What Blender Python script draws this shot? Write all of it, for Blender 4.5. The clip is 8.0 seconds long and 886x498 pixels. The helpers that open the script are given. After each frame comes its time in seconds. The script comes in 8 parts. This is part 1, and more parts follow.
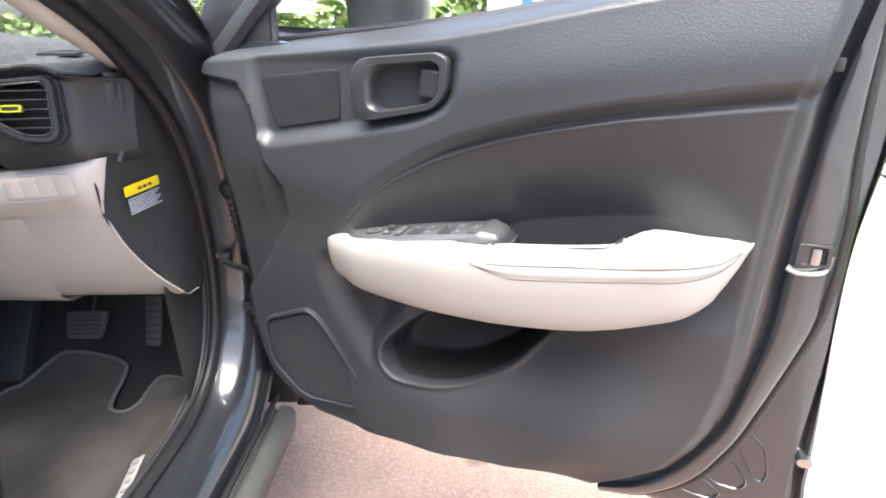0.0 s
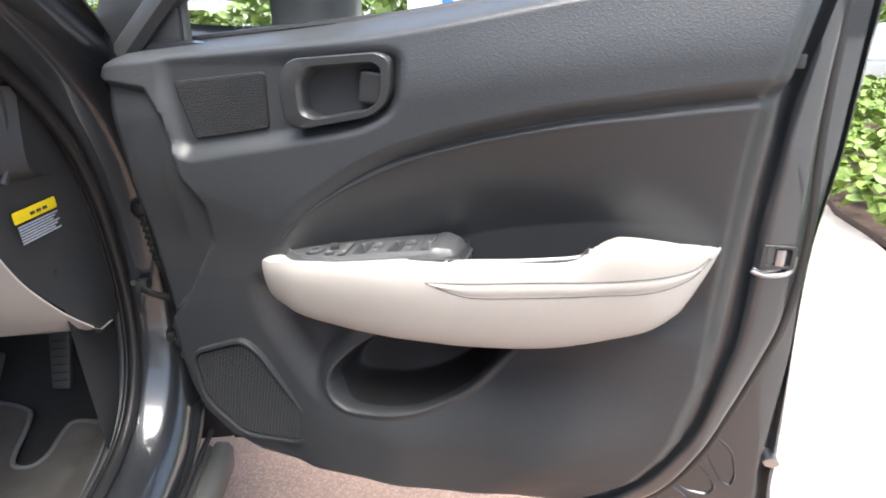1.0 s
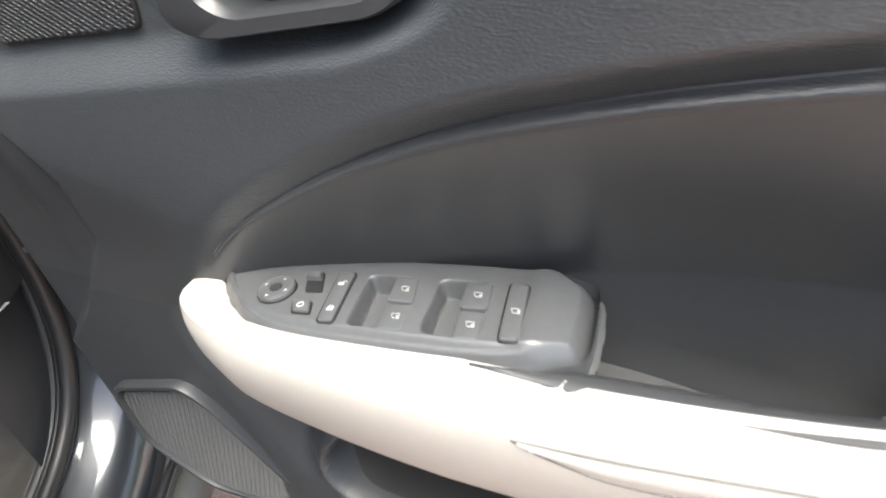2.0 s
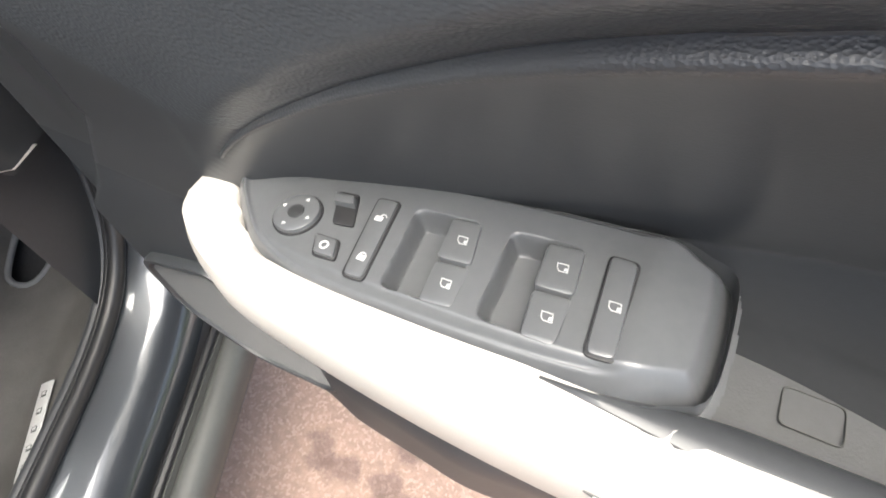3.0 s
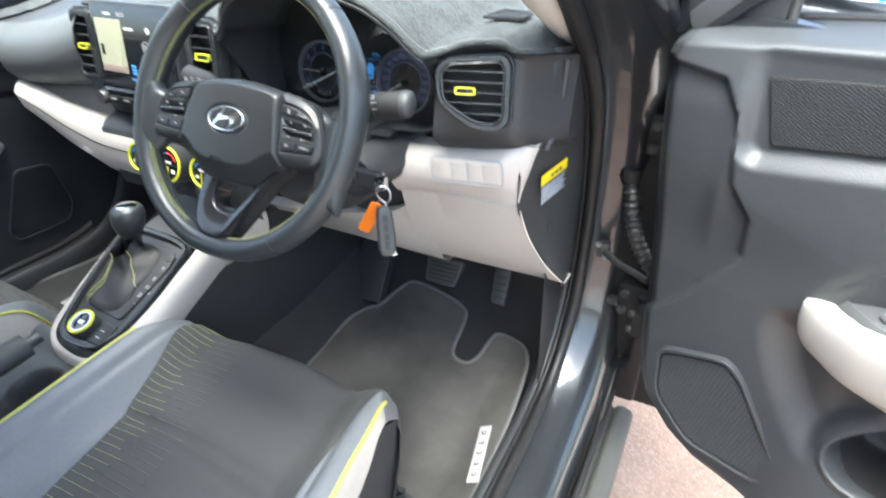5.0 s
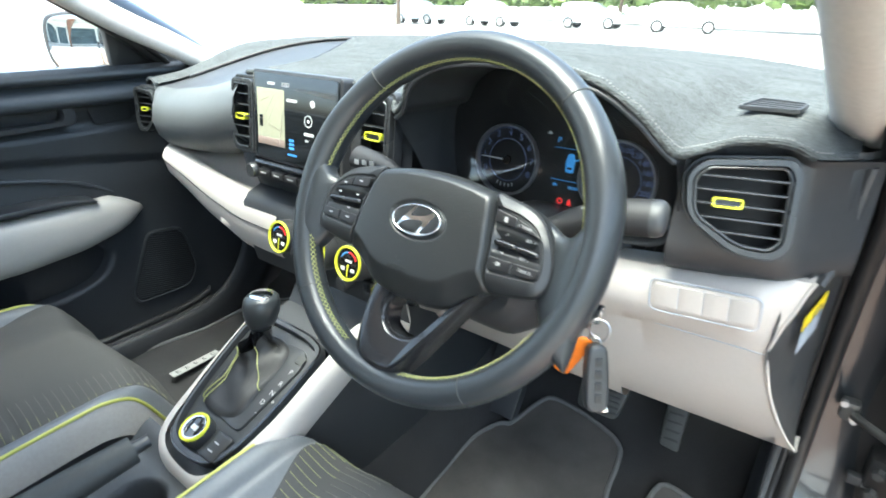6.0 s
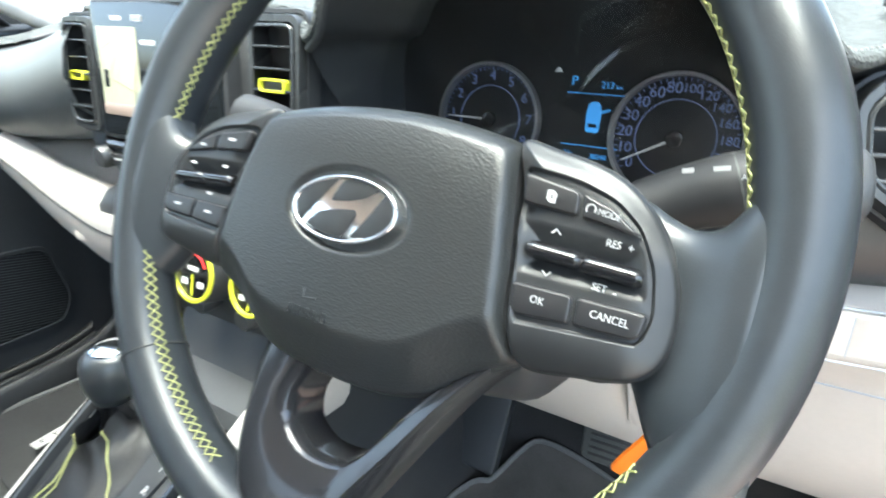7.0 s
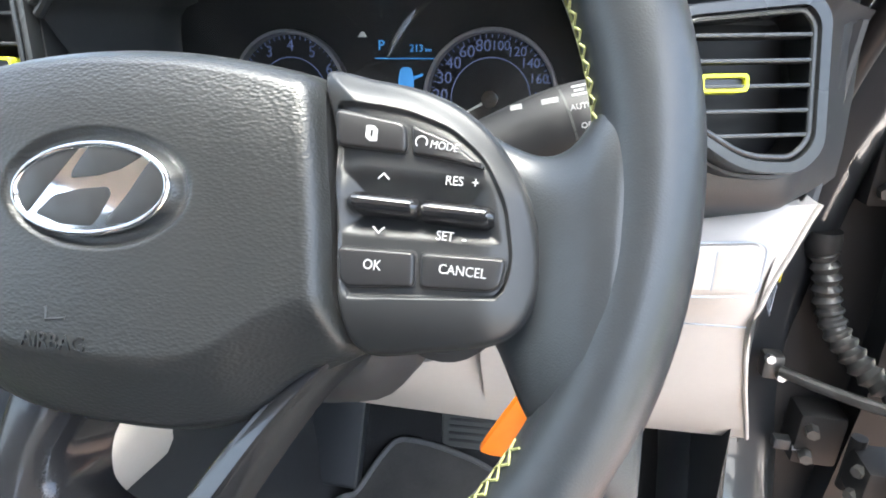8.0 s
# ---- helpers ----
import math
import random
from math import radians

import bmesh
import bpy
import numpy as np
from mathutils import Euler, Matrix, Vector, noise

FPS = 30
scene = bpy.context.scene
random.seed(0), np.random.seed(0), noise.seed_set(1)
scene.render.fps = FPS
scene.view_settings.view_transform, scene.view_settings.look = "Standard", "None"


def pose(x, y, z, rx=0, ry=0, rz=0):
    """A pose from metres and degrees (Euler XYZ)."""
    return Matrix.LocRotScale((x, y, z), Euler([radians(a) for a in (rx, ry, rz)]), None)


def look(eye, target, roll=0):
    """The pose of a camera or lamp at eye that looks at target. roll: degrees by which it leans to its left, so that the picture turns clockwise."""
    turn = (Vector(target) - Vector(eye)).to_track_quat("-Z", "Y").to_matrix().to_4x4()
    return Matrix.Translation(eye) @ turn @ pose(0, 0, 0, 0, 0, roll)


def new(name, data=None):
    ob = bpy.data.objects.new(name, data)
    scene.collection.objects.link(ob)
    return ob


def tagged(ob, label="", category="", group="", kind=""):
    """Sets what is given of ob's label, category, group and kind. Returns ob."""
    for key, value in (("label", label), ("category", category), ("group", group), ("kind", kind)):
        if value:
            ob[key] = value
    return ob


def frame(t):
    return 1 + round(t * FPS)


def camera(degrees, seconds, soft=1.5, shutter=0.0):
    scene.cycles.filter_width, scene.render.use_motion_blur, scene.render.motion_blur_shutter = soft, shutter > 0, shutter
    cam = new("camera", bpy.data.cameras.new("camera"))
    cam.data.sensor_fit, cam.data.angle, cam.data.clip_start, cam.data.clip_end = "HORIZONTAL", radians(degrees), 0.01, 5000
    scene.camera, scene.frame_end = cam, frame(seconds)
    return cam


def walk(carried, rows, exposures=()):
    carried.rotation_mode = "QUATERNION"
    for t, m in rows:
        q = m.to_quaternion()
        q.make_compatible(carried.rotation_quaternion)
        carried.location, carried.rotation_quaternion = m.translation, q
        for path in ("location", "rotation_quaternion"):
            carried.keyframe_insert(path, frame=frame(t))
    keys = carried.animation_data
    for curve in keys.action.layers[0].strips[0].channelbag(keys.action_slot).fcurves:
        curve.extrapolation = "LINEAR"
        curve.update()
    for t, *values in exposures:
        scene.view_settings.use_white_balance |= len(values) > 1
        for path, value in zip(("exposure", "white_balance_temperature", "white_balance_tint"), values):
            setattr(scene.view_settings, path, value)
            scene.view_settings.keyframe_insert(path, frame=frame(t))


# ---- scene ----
cam = camera(77.3, 8.0, soft=1.8, shutter=0.25)
PATH = [
    (0, (1.2324, -0.0418, 1.1227), (1.1801, 1.9228, 0.4121), -0.3),
    (0.5, (1.2303, -0.0272, 1.1279), (1.3682, 1.9322, 0.4131), -0.7),
    (1, (1.2073, 0.0282, 1.1248), (1.4121, 1.9792, 0.4037), -0.8),
    (1.2, (1.1937, 0.0961, 1.1175), (1.4069, 2.0419, 0.3839), -0.6),
    (2.3, (1.2146, 0.5455, 1.1049), (1.1655, 2.0221, -0.3737), -3.1),
    (2.5, (1.2115, 0.5622, 1.0955), (1.0965, 1.9291, -0.4803), -4.0),
    (3, (1.2073, 0.5789, 1.0882), (1.0443, 1.7587, -0.6287), -3.7),
    (3.5, (1.1895, 0.5549, 1.1175), (1.0025, 1.6814, -0.6329), -3.9),
    (4, (1.06, 0.4149, 1.1864), (0.8259, 1.6062, -0.5148), -4.2),
    (4.5, (0.944, 0.1933, 1.2167), (0.4173, 1.6647, -0.171), -0.6),
    (5, (0.899, 0.1076, 1.2387), (0.062, 1.6939, 0.1665), -0.3),
    (5.2, (0.8813, 0.1024, 1.2523), (-0.0498, 1.7033, 0.2836), -0.0),
    (6.3, (0.5949, 0.2623, 1.1937), (-0.5838, 1.7702, 0.3557), 0.7),
    (6.5, (0.5573, 0.3104, 1.177), (-0.6183, 1.8173, 0.3316), 0.5),
    (7, (0.5145, 0.394, 1.1101), (-0.4762, 2.0398, 0.2877), 0.4),
    (7.5, (0.5082, 0.4232, 1.0819), (-0.0895, 2.2363, 0.2303), 0.2),
    (8, (0.503, 0.4274, 1.0788), (0.0886, 2.3108, 0.2721), -0.6),
]
EXPOSURE = [(0, 2.3, 6300, 9), (1.0, 1.90, 6300, 7), (2.3, 2.08, 6400, 5), (3.5, 2.03, 6400, 6), (4.5, 2.35, 6150, 4), (5.2, 2.8, 5950, -1), (6.3, 2.9, 5950, -5), (7.0, 3.27, 6000, -4), (8.0, 3.31, 6150, 3)]
walk(cam, [(t, look(eye, target, roll)) for t, eye, target, roll in PATH], EXPOSURE)

# ---- world, sun, exposure ----
world = bpy.data.worlds.new("sky")
scene.world = world
world.use_nodes = True
wn = world.node_tree.nodes
sky = wn.new("ShaderNodeTexSky")
sky.sky_type = 'NISHITA'
sky.sun_disc = False
SUN_UP, SUN_ROUND = 75.0, 178.0
sky.sun_elevation, sky.sun_rotation = radians(SUN_UP), radians(SUN_ROUND)
sky.air_density, sky.dust_density, sky.ozone_density = 1.0, 7.0, 1.0
wn["Background"].inputs["Strength"].default_value = 0.15
world.node_tree.links.new(sky.outputs[0], wn["Background"].inputs["Color"])
sun = new("sun", bpy.data.lights.new("sun", 'SUN'))
sun.data.energy, sun.data.angle, sun.data.color = 1.7, radians(48), (1.0, 0.96, 0.9)
az, el = radians(SUN_ROUND), radians(SUN_UP)
sun_way = Vector((math.sin(az) * math.cos(el), math.cos(az) * math.cos(el), math.sin(el)))
sun.matrix_basis = look(sun_way * 20, (0, 0, 0))


# ---- materials ----
def shade(name, color, rough=0.5, metal=0.0, vary=0.12, scale=6.0, grain=0.0, grain_scale=300.0, grain_kind="noise", fine=0.06,
          fine_scale=180.0, coat=0.0, rough_vary=0.08, stretch=(1, 1, 1), emit=None, emit_strength=0.0, depth=0.0004):
    """A surface with colour changes at two scales, uneven gloss and a fine relief."""
    m = bpy.data.materials.new(name)
    m.use_nodes = True
    nt = m.node_tree
    nd, ln = nt.nodes, nt.links
    b = nd["Principled BSDF"]
    b.inputs["Metallic"].default_value = metal
    b.inputs["Coat Weight"].default_value = coat
    b.inputs["Coat Roughness"].default_value = 0.05
    tc = nd.new("ShaderNodeTexCoord")
    mp = nd.new("ShaderNodeMapping")
    mp.inputs["Scale"].default_value = stretch
    ln.new(tc.outputs["Object"], mp.inputs["Vector"])
    big, small = nd.new("ShaderNodeTexNoise"), nd.new("ShaderNodeTexNoise")
    big.inputs["Scale"].default_value, small.inputs["Scale"].default_value = scale, fine_scale
    big.inputs["Detail"].default_value, small.inputs["Detail"].default_value = 4, 3
    for n in (big, small):
        ln.new(mp.outputs[0], n.inputs["Vector"])
    add = nd.new("ShaderNodeMath")
    add.operation = 'MULTIPLY_ADD'
    ln.new(small.outputs["Fac"], add.inputs[0])
    add.inputs[1].default_value = fine / max(vary, 1e-4)
    ln.new(big.outputs["Fac"], add.inputs[2])
    ramp = nd.new("ShaderNodeMapRange")
    mid = 0.5 + 0.5 * fine / max(vary, 1e-4)
    ramp.inputs["From Min"].default_value, ramp.inputs["From Max"].default_value = mid - 0.25, mid + 0.25
    ln.new(add.outputs[0], ramp.inputs["Value"])
    mix = nd.new("ShaderNodeMix")
    mix.data_type = 'RGBA'
    lo = [max(0.0, c * (1 - vary)) for c in color]
    hi = [min(1.0, c * (1 + vary)) for c in color]
    mix.inputs["A"].default_value, mix.inputs["B"].default_value = (*lo, 1), (*hi, 1)
    ln.new(ramp.outputs[0], mix.inputs["Factor"])
    ln.new(mix.outputs["Result"], b.inputs["Base Color"])
    rr = nd.new("ShaderNodeMapRange")
    rr.inputs["To Min"].default_value, rr.inputs["To Max"].default_value = max(0.02, rough - rough_vary), min(1.0, rough + rough_vary)
    ln.new(big.outputs["Fac"], rr.inputs["Value"])
    ln.new(rr.outputs[0], b.inputs["Roughness"])
    if grain > 0:
        if grain_kind == "cells":
            g = nd.new("ShaderNodeTexVoronoi")
            g.feature = 'SMOOTH_F1'
            g.inputs["Smoothness"].default_value = 0.6
            out = g.outputs["Distance"]
        else:
            g = nd.new("ShaderNodeTexNoise")
            g.inputs["Detail"].default_value = 2
            out = g.outputs["Fac"]
        g.inputs["Scale"].default_value = grain_scale
        ln.new(mp.outputs[0], g.inputs["Vector"])
        bump = nd.new("ShaderNodeBump")
        bump.inputs["Strength"].default_value, bump.inputs["Distance"].default_value = grain, depth
        ln.new(out, bump.inputs["Height"])
        ln.new(bump.outputs[0], b.inputs["Normal"])
    if emit:
        b.inputs["Emission Color"].default_value = (*emit, 1)
        b.inputs["Emission Strength"].default_value = emit_strength
    return m


def thin_glass(name, tint, gloss):
    m = bpy.data.materials.new(name)
    m.use_nodes = True
    nd, ln = m.node_tree.nodes, m.node_tree.links
    tr, gl, mx, fr = (nd.new("ShaderNode" + k) for k in ("BsdfTransparent", "BsdfGlossy", "MixShader", "LayerWeight"))
    tr.inputs["Color"].default_value = (*tint, 1)
    gl.inputs["Roughness"].default_value = 0.02
    fr.inputs["Blend"].default_value = gloss
    ln.new(fr.outputs["Facing"], mx.inputs["Fac"])
    ln.new(tr.outputs[0], mx.inputs[1])
    ln.new(gl.outputs[0], mx.inputs[2])
    ln.new(mx.outputs[0], nd["Material Output"].inputs["Surface"])
    return m


M = {}
M["door_plastic"] = shade("door_plastic", (0.029, 0.032, 0.036), 0.46, grain=0.25, grain_scale=700, vary=0.1)
M["insert_trim"] = shade("insert_trim", (0.034, 0.036, 0.039), 0.36, grain=0.12, grain_scale=900, vary=0.08)
M["door_pad"] = shade("door_pad", (0.038, 0.042, 0.047), 0.40, grain=0.5, grain_scale=760, grain_kind="cells", stretch=(0.55, 1, 1.4), vary=0.1, depth=0.0005)
M["soft_dark"] = shade("soft_dark", (0.029, 0.031, 0.034), 0.5, grain=0.25, grain_scale=800, vary=0.15)
M["satin_dark"] = shade("satin_dark", (0.035, 0.037, 0.040), 0.36, grain=0.08, grain_scale=900, vary=0.1)
M["switch_plastic"] = shade("switch_plastic", (0.070, 0.073, 0.077), 0.30, grain=0.08, grain_scale=1500, vary=0.08)
M["tray_grey"] = shade("tray_grey", (0.055, 0.057, 0.06), 0.5, grain=0.3, grain_scale=700, vary=0.1)
M["seat_tick"] = shade("seat_tick", (0.12, 0.12, 0.105), 0.85, vary=0.2, fine_scale=1500)
M["lip_grain"] = shade("lip_grain", (0.034, 0.036, 0.039), 0.40, grain=0.5, grain_scale=900, grain_kind="cells", stretch=(0.7, 1, 1), vary=0.1, depth=0.0004)
M["gaiter_hide"] = shade("gaiter_hide", (0.016, 0.016, 0.017), 0.5, grain=0.3, grain_scale=900, grain_kind="cells", vary=0.15)
M["fascia_grey"] = shade("fascia_grey", (0.085, 0.092, 0.095), 0.45, grain=0.2, grain_scale=800, vary=0.08)
M["lever_grey"] = shade("lever_grey", (0.10, 0.105, 0.112), 0.5, grain=0.2, grain_scale=700, vary=0.08)
M["steel_dark"] = shade("steel_dark", (0.09, 0.09, 0.09), 0.4, metal=0.6, vary=0.3, scale=40)
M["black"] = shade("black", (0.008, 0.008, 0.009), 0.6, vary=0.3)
M["rubber"] = shade("rubber", (0.014, 0.014, 0.015), 0.45, grain=0.1, grain_scale=500, vary=0.2)
M["cream"] = shade("cream", (0.38, 0.365, 0.34), 0.5, grain=0.3, grain_scale=900, grain_kind="cells", vary=0.04, fine=0.02)
M["beige"] = shade("beige", (0.50, 0.468, 0.435), 0.5, grain=0.25, grain_scale=900, vary=0.04, fine=0.02)
M["paint"] = shade("paint", (0.040, 0.045, 0.052), 0.3, metal=0.55, coat=1.0, vary=0.12, fine=0.2, fine_scale=2500, rough_vary=0.05)
M["sill_plastic"] = shade("sill_plastic", (0.05, 0.052, 0.05), 0.55, grain=0.3, grain_scale=500, vary=0.15)
M["leather"] = shade("leather", (0.029, 0.033, 0.037), 0.31, grain=0.12, grain_scale=1700, grain_kind="cells", vary=0.08)
M["hub_grain"] = shade("hub_grain", (0.021, 0.0225, 0.023), 0.36, grain=0.28, grain_scale=1050, grain_kind="cells", stretch=(0.55, 1.1, 1), vary=0.06, depth=0.0005)
M["pod"] = shade("pod", (0.022, 0.023, 0.024), 0.40, vary=0.08, rough_vary=0.04)
M["button"] = shade("button", (0.015, 0.015, 0.016), 0.38, vary=0.1, rough_vary=0.04)
M["gloss_black"] = shade("gloss_black", (0.012, 0.012, 0.013), 0.12, coat=0.6, vary=0.2, rough_vary=0.04)
M["gunmetal"] = shade("gunmetal", (0.030, 0.030, 0.033), 0.22, metal=0.45, coat=0.35, vary=0.08, fine=0.1, fine_scale=1500, rough_vary=0.05)
M["emblem_metal"] = shade("emblem_metal", (0.85, 0.86, 0.87), 0.10, metal=1.0, vary=0.03, rough_vary=0.03)
M["chrome"] = shade("chrome", (0.80, 0.81, 0.82), 0.08, metal=1.0, vary=0.03, rough_vary=0.03)
M["steel"] = shade("steel", (0.42, 0.42, 0.43), 0.32, metal=1.0, vary=0.15)
M["lime"] = shade("lime", (0.55, 0.58, 0.035), 0.4, vary=0.05, rough_vary=0.03)
M["lime_thread"] = shade("lime_thread", (0.34, 0.35, 0.14), 0.7, vary=0.1, fine_scale=1500)
M["stripe_thread"] = shade("stripe_thread", (0.24, 0.245, 0.13), 0.8, vary=0.2, fine_scale=1500)
M["grey_thread"] = shade("grey_thread", (0.21, 0.21, 0.20), 0.75, vary=0.1, fine_scale=1500)
M["white_mark"] = shade("white_mark", (0.42, 0.42, 0.415), 0.5, vary=0.03)
M["felt"] = shade("felt", (0.045, 0.050, 0.051), 0.95, grain=1.0, grain_scale=420, vary=0.4, scale=40, fine=0.6, fine_scale=330, stretch=(0.4, 1, 1), depth=0.003)
M["carpet"] = shade("carpet", (0.026, 0.026, 0.027), 0.95, grain=0.8, grain_scale=700, vary=0.3, scale=9, fine=0.3, fine_scale=600, depth=0.002)
M["mat_carpet"] = shade("mat_carpet", (0.074, 0.071, 0.066), 0.95, grain=0.8, grain_scale=900, vary=0.55, scale=6, fine=0.25, fine_scale=900, depth=0.002)
# darker copy of mat_carpet, with the passenger footwell's shade in its colour
M["mat_shaded"] = shade("mat_shaded", (0.040, 0.040, 0.041), 0.95, grain=0.8, grain_scale=900, vary=0.35, scale=6, fine=0.25, fine_scale=900, depth=0.002)
M["mat_edge"] = shade("mat_edge", (0.13, 0.13, 0.13), 0.85, grain=0.4, grain_scale=900, vary=0.1)
M["seat_cloth"] = shade("seat_cloth", (0.066, 0.065, 0.062), 0.9, grain=0.7, grain_scale=1300, vary=0.1, fine=0.2, fine_scale=1200)
M["piping"] = shade("piping", (0.46, 0.46, 0.10), 0.5, vary=0.06)
M["seat_vinyl"] = shade("seat_vinyl", (0.145, 0.153, 0.162), 0.45, grain=0.25, grain_scale=800, grain_kind="cells", vary=0.05)
M["seat_light"] = shade("seat_light", (0.36, 0.34, 0.31), 0.5, grain=0.25, grain_scale=800, vary=0.05)
M["screen"] = shade("screen", (0.012, 0.014, 0.016), 0.08, coat=0.5, vary=0.1, rough_vary=0.02)
M["map"] = shade("map", (0.25, 0.25, 0.18), 0.3, vary=0.1, emit=(0.55, 0.55, 0.40), emit_strength=0.07)
M["map_road"] = shade("map_road", (0.2, 0.15, 0.13), 0.3, emit=(0.30, 0.25, 0.20), emit_strength=0.05)
M["blue_light"] = shade("blue_light", (0.05, 0.2, 0.5), 0.4, emit=(0.10, 0.42, 0.95), emit_strength=0.06)
M["dial_light"] = shade("dial_light", (0.06, 0.08, 0.18), 0.4, emit=(0.42, 0.52, 0.95), emit_strength=0.016)
M["white_light"] = shade("white_light", (0.5, 0.5, 0.5), 0.4, emit=(0.8, 0.85, 0.9), emit_strength=0.010)
M["red_light"] = shade("red_light", (0.5, 0.02, 0.02), 0.4, emit=(1.0, 0.03, 0.03), emit_strength=0.10)
M["dial_ring"] = shade("dial_ring", (0.30, 0.30, 0.32), 0.3, metal=0.7)
M["yellow_label"] = shade("yellow_label", (0.80, 0.62, 0.01), 0.5, vary=0.03)
M["label_grey"] = shade("label_grey", (0.36, 0.40, 0.46), 0.5, vary=0.05)
M["orange"] = shade("orange", (0.75, 0.18, 0.01), 0.35, vary=0.08)
M["vent_frame"] = shade("vent_frame", (0.044, 0.047, 0.050), 0.28, metal=0.35, vary=0.06, rough_vary=0.05)
M["lining"] = shade("lining", (0.50, 0.48, 0.45), 0.9, grain=0.4, grain_scale=700, vary=0.04)
M["mirror"] = shade("mirror", (0.85, 0.87, 0.87), 0.02, metal=1.0, vary=0.01, rough_vary=0.01)
M["glass"] = thin_glass("glass", (0.95, 0.97, 0.96), 0.07)
M["lens"] = thin_glass("lens", (0.93, 0.94, 0.95), 0.17)
M["red_plastic"] = shade("red_plastic", (0.6, 0.03, 0.03), 0.4)


# ---- builders ----
def finish(bm, sharp=38):
    bmesh.ops.recalc_face_normals(bm, faces=bm.faces)
    me = bpy.data.meshes.new("m")
    bm.to_mesh(me)
    bm.free()
    me.polygons.foreach_set("use_smooth", [True] * len(me.polygons))
    me.set_sharp_from_angle(angle=radians(sharp))
    return me


def part(name, bm, material, parent, label="", sharp=38, kind=""):
    """One mesh object under a thing or a part."""
    me = finish(bm, sharp)
    me.name = name
    ob = new(name, me)
    me.materials.append(M[material])
    if parent:
        ob.parent = parent
    return tagged(ob, label=label, kind=kind)


def thing(name, label, category, m=None, group="", kind=""):
    ob = new(name)
    ob.empty_display_size = 0.05
    ob.matrix_basis = m if m is not None else Matrix()
    return tagged(ob, label, category, group, kind)


def grid(rows, close_u=False, close_v=False, bm=None):
    """Quads between rows of points."""
    bm = bm or bmesh.new()
    vs = [[bm.verts.new(p) for p in r] for r in rows]
    n, k = len(vs), len(vs[0])
    for i in range(n if close_v else n - 1):
        for j in range(k if close_u else k - 1):
            a, b, c, d = vs[i][j], vs[i][(j + 1) % k], vs[(i + 1) % n][(j + 1) % k], vs[(i + 1) % n][j]
            try:
                bm.faces.new((a, b, c, d))
            except ValueError:
                pass
    return bm


def loft(rows, caps=True):
    """Closed sections joined in order, with end caps."""
    bm = bmesh.new()
    vs = [[bm.verts.new(p) for p in r] for r in rows]
    k = len(vs[0])
    for i in range(len(vs) - 1):
        for j in range(k):
            bm.faces.new((vs[i][j], vs[i][(j + 1) % k], vs[i + 1][(j + 1) % k], vs[i + 1][j]))
    if caps:
        bm.faces.new(vs[0][::-1])
        bm.faces.new(vs[-1])
    return bm


def curve(pts, n, closed=False):
    """n points evenly along a smooth line through pts (any dimension)."""
    p = np.array(pts, float)
    k = len(p)
    out = []
    segs = k if closed else k - 1
    for i in range(segs):
        if closed:
            a, b, c, d = p[(i - 1) % k], p[i], p[(i + 1) % k], p[(i + 2) % k]
        else:
            a, b, c, d = p[max(i - 1, 0)], p[i], p[i + 1], p[min(i + 2, k - 1)]
        for s in np.linspace(0, 1, 24, endpoint=False):
            out.append(0.5 * (2 * b + (c - a) * s + (2 * a - 5 * b + 4 * c - d) * s * s + (3 * b - a - 3 * c + d) * s ** 3))
    out.append(p[0] if closed else p[-1])
    q = np.array(out)
    cum = np.concatenate([[0], np.cumsum(np.linalg.norm(np.diff(q, axis=0), axis=1))])
    want = np.linspace(0, cum[-1], n + 1)[:-1] if closed else np.linspace(0, cum[-1], n)
    return np.stack([np.interp(want, cum, q[:, j]) for j in range(q.shape[1])], 1)


def tube(path, r, n=8, closed=False, bm=None, flat=1.0):
    """A round cord along a path; r a number or one for each point."""
    p = np.array(path, float)
    k = len(p)
    rs = r if hasattr(r, "__len__") else [r] * k
    rows = []
    prev = None
    for i in range(k):
        d = p[(i + 1) % k] - p[i - 1] if closed else p[min(i + 1, k - 1)] - p[max(i - 1, 0)]
        d = Vector(d).normalized()
        if prev is None:
            side = d.orthogonal().normalized()
        else:
            side = (prev - d * prev.dot(d)).normalized()
        prev = side
        up = d.cross(side)
        rows.append([Vector(p[i]) + side * (rs[i] * math.cos(a)) + up * (rs[i] * flat * math.sin(a)) for a in np.linspace(0, 2 * math.pi, n, endpoint=False)])
    if bm is None:
        bm = bmesh.new()
    vs = [[bm.verts.new(q) for q in row] for row in rows]
    for i in range(k if closed else k - 1):
        for j in range(n):
            bm.faces.new((vs[i][j], vs[i][(j + 1) % n], vs[(i + 1) % k][(j + 1) % n], vs[(i + 1) % k][j]))
    if not closed:
        bm.faces.new(vs[0][::-1])
        bm.faces.new(vs[-1])
    return bm


def box(sx, sy, sz, bevel=0.002, at=(0, 0, 0), seg=2, turn=None):
    bm = bmesh.new()
    bmesh.ops.create_cube(bm, size=1)
    bmesh.ops.scale(bm, vec=(sx, sy, sz), verts=bm.verts)
    if bevel > 0:
        bmesh.ops.bevel(bm, geom=bm.edges[:], offset=bevel, segments=seg, affect='EDGES', profile=0.6)
    bm.transform(Matrix.Translation(at) @ (turn or Matrix()))
    return bm


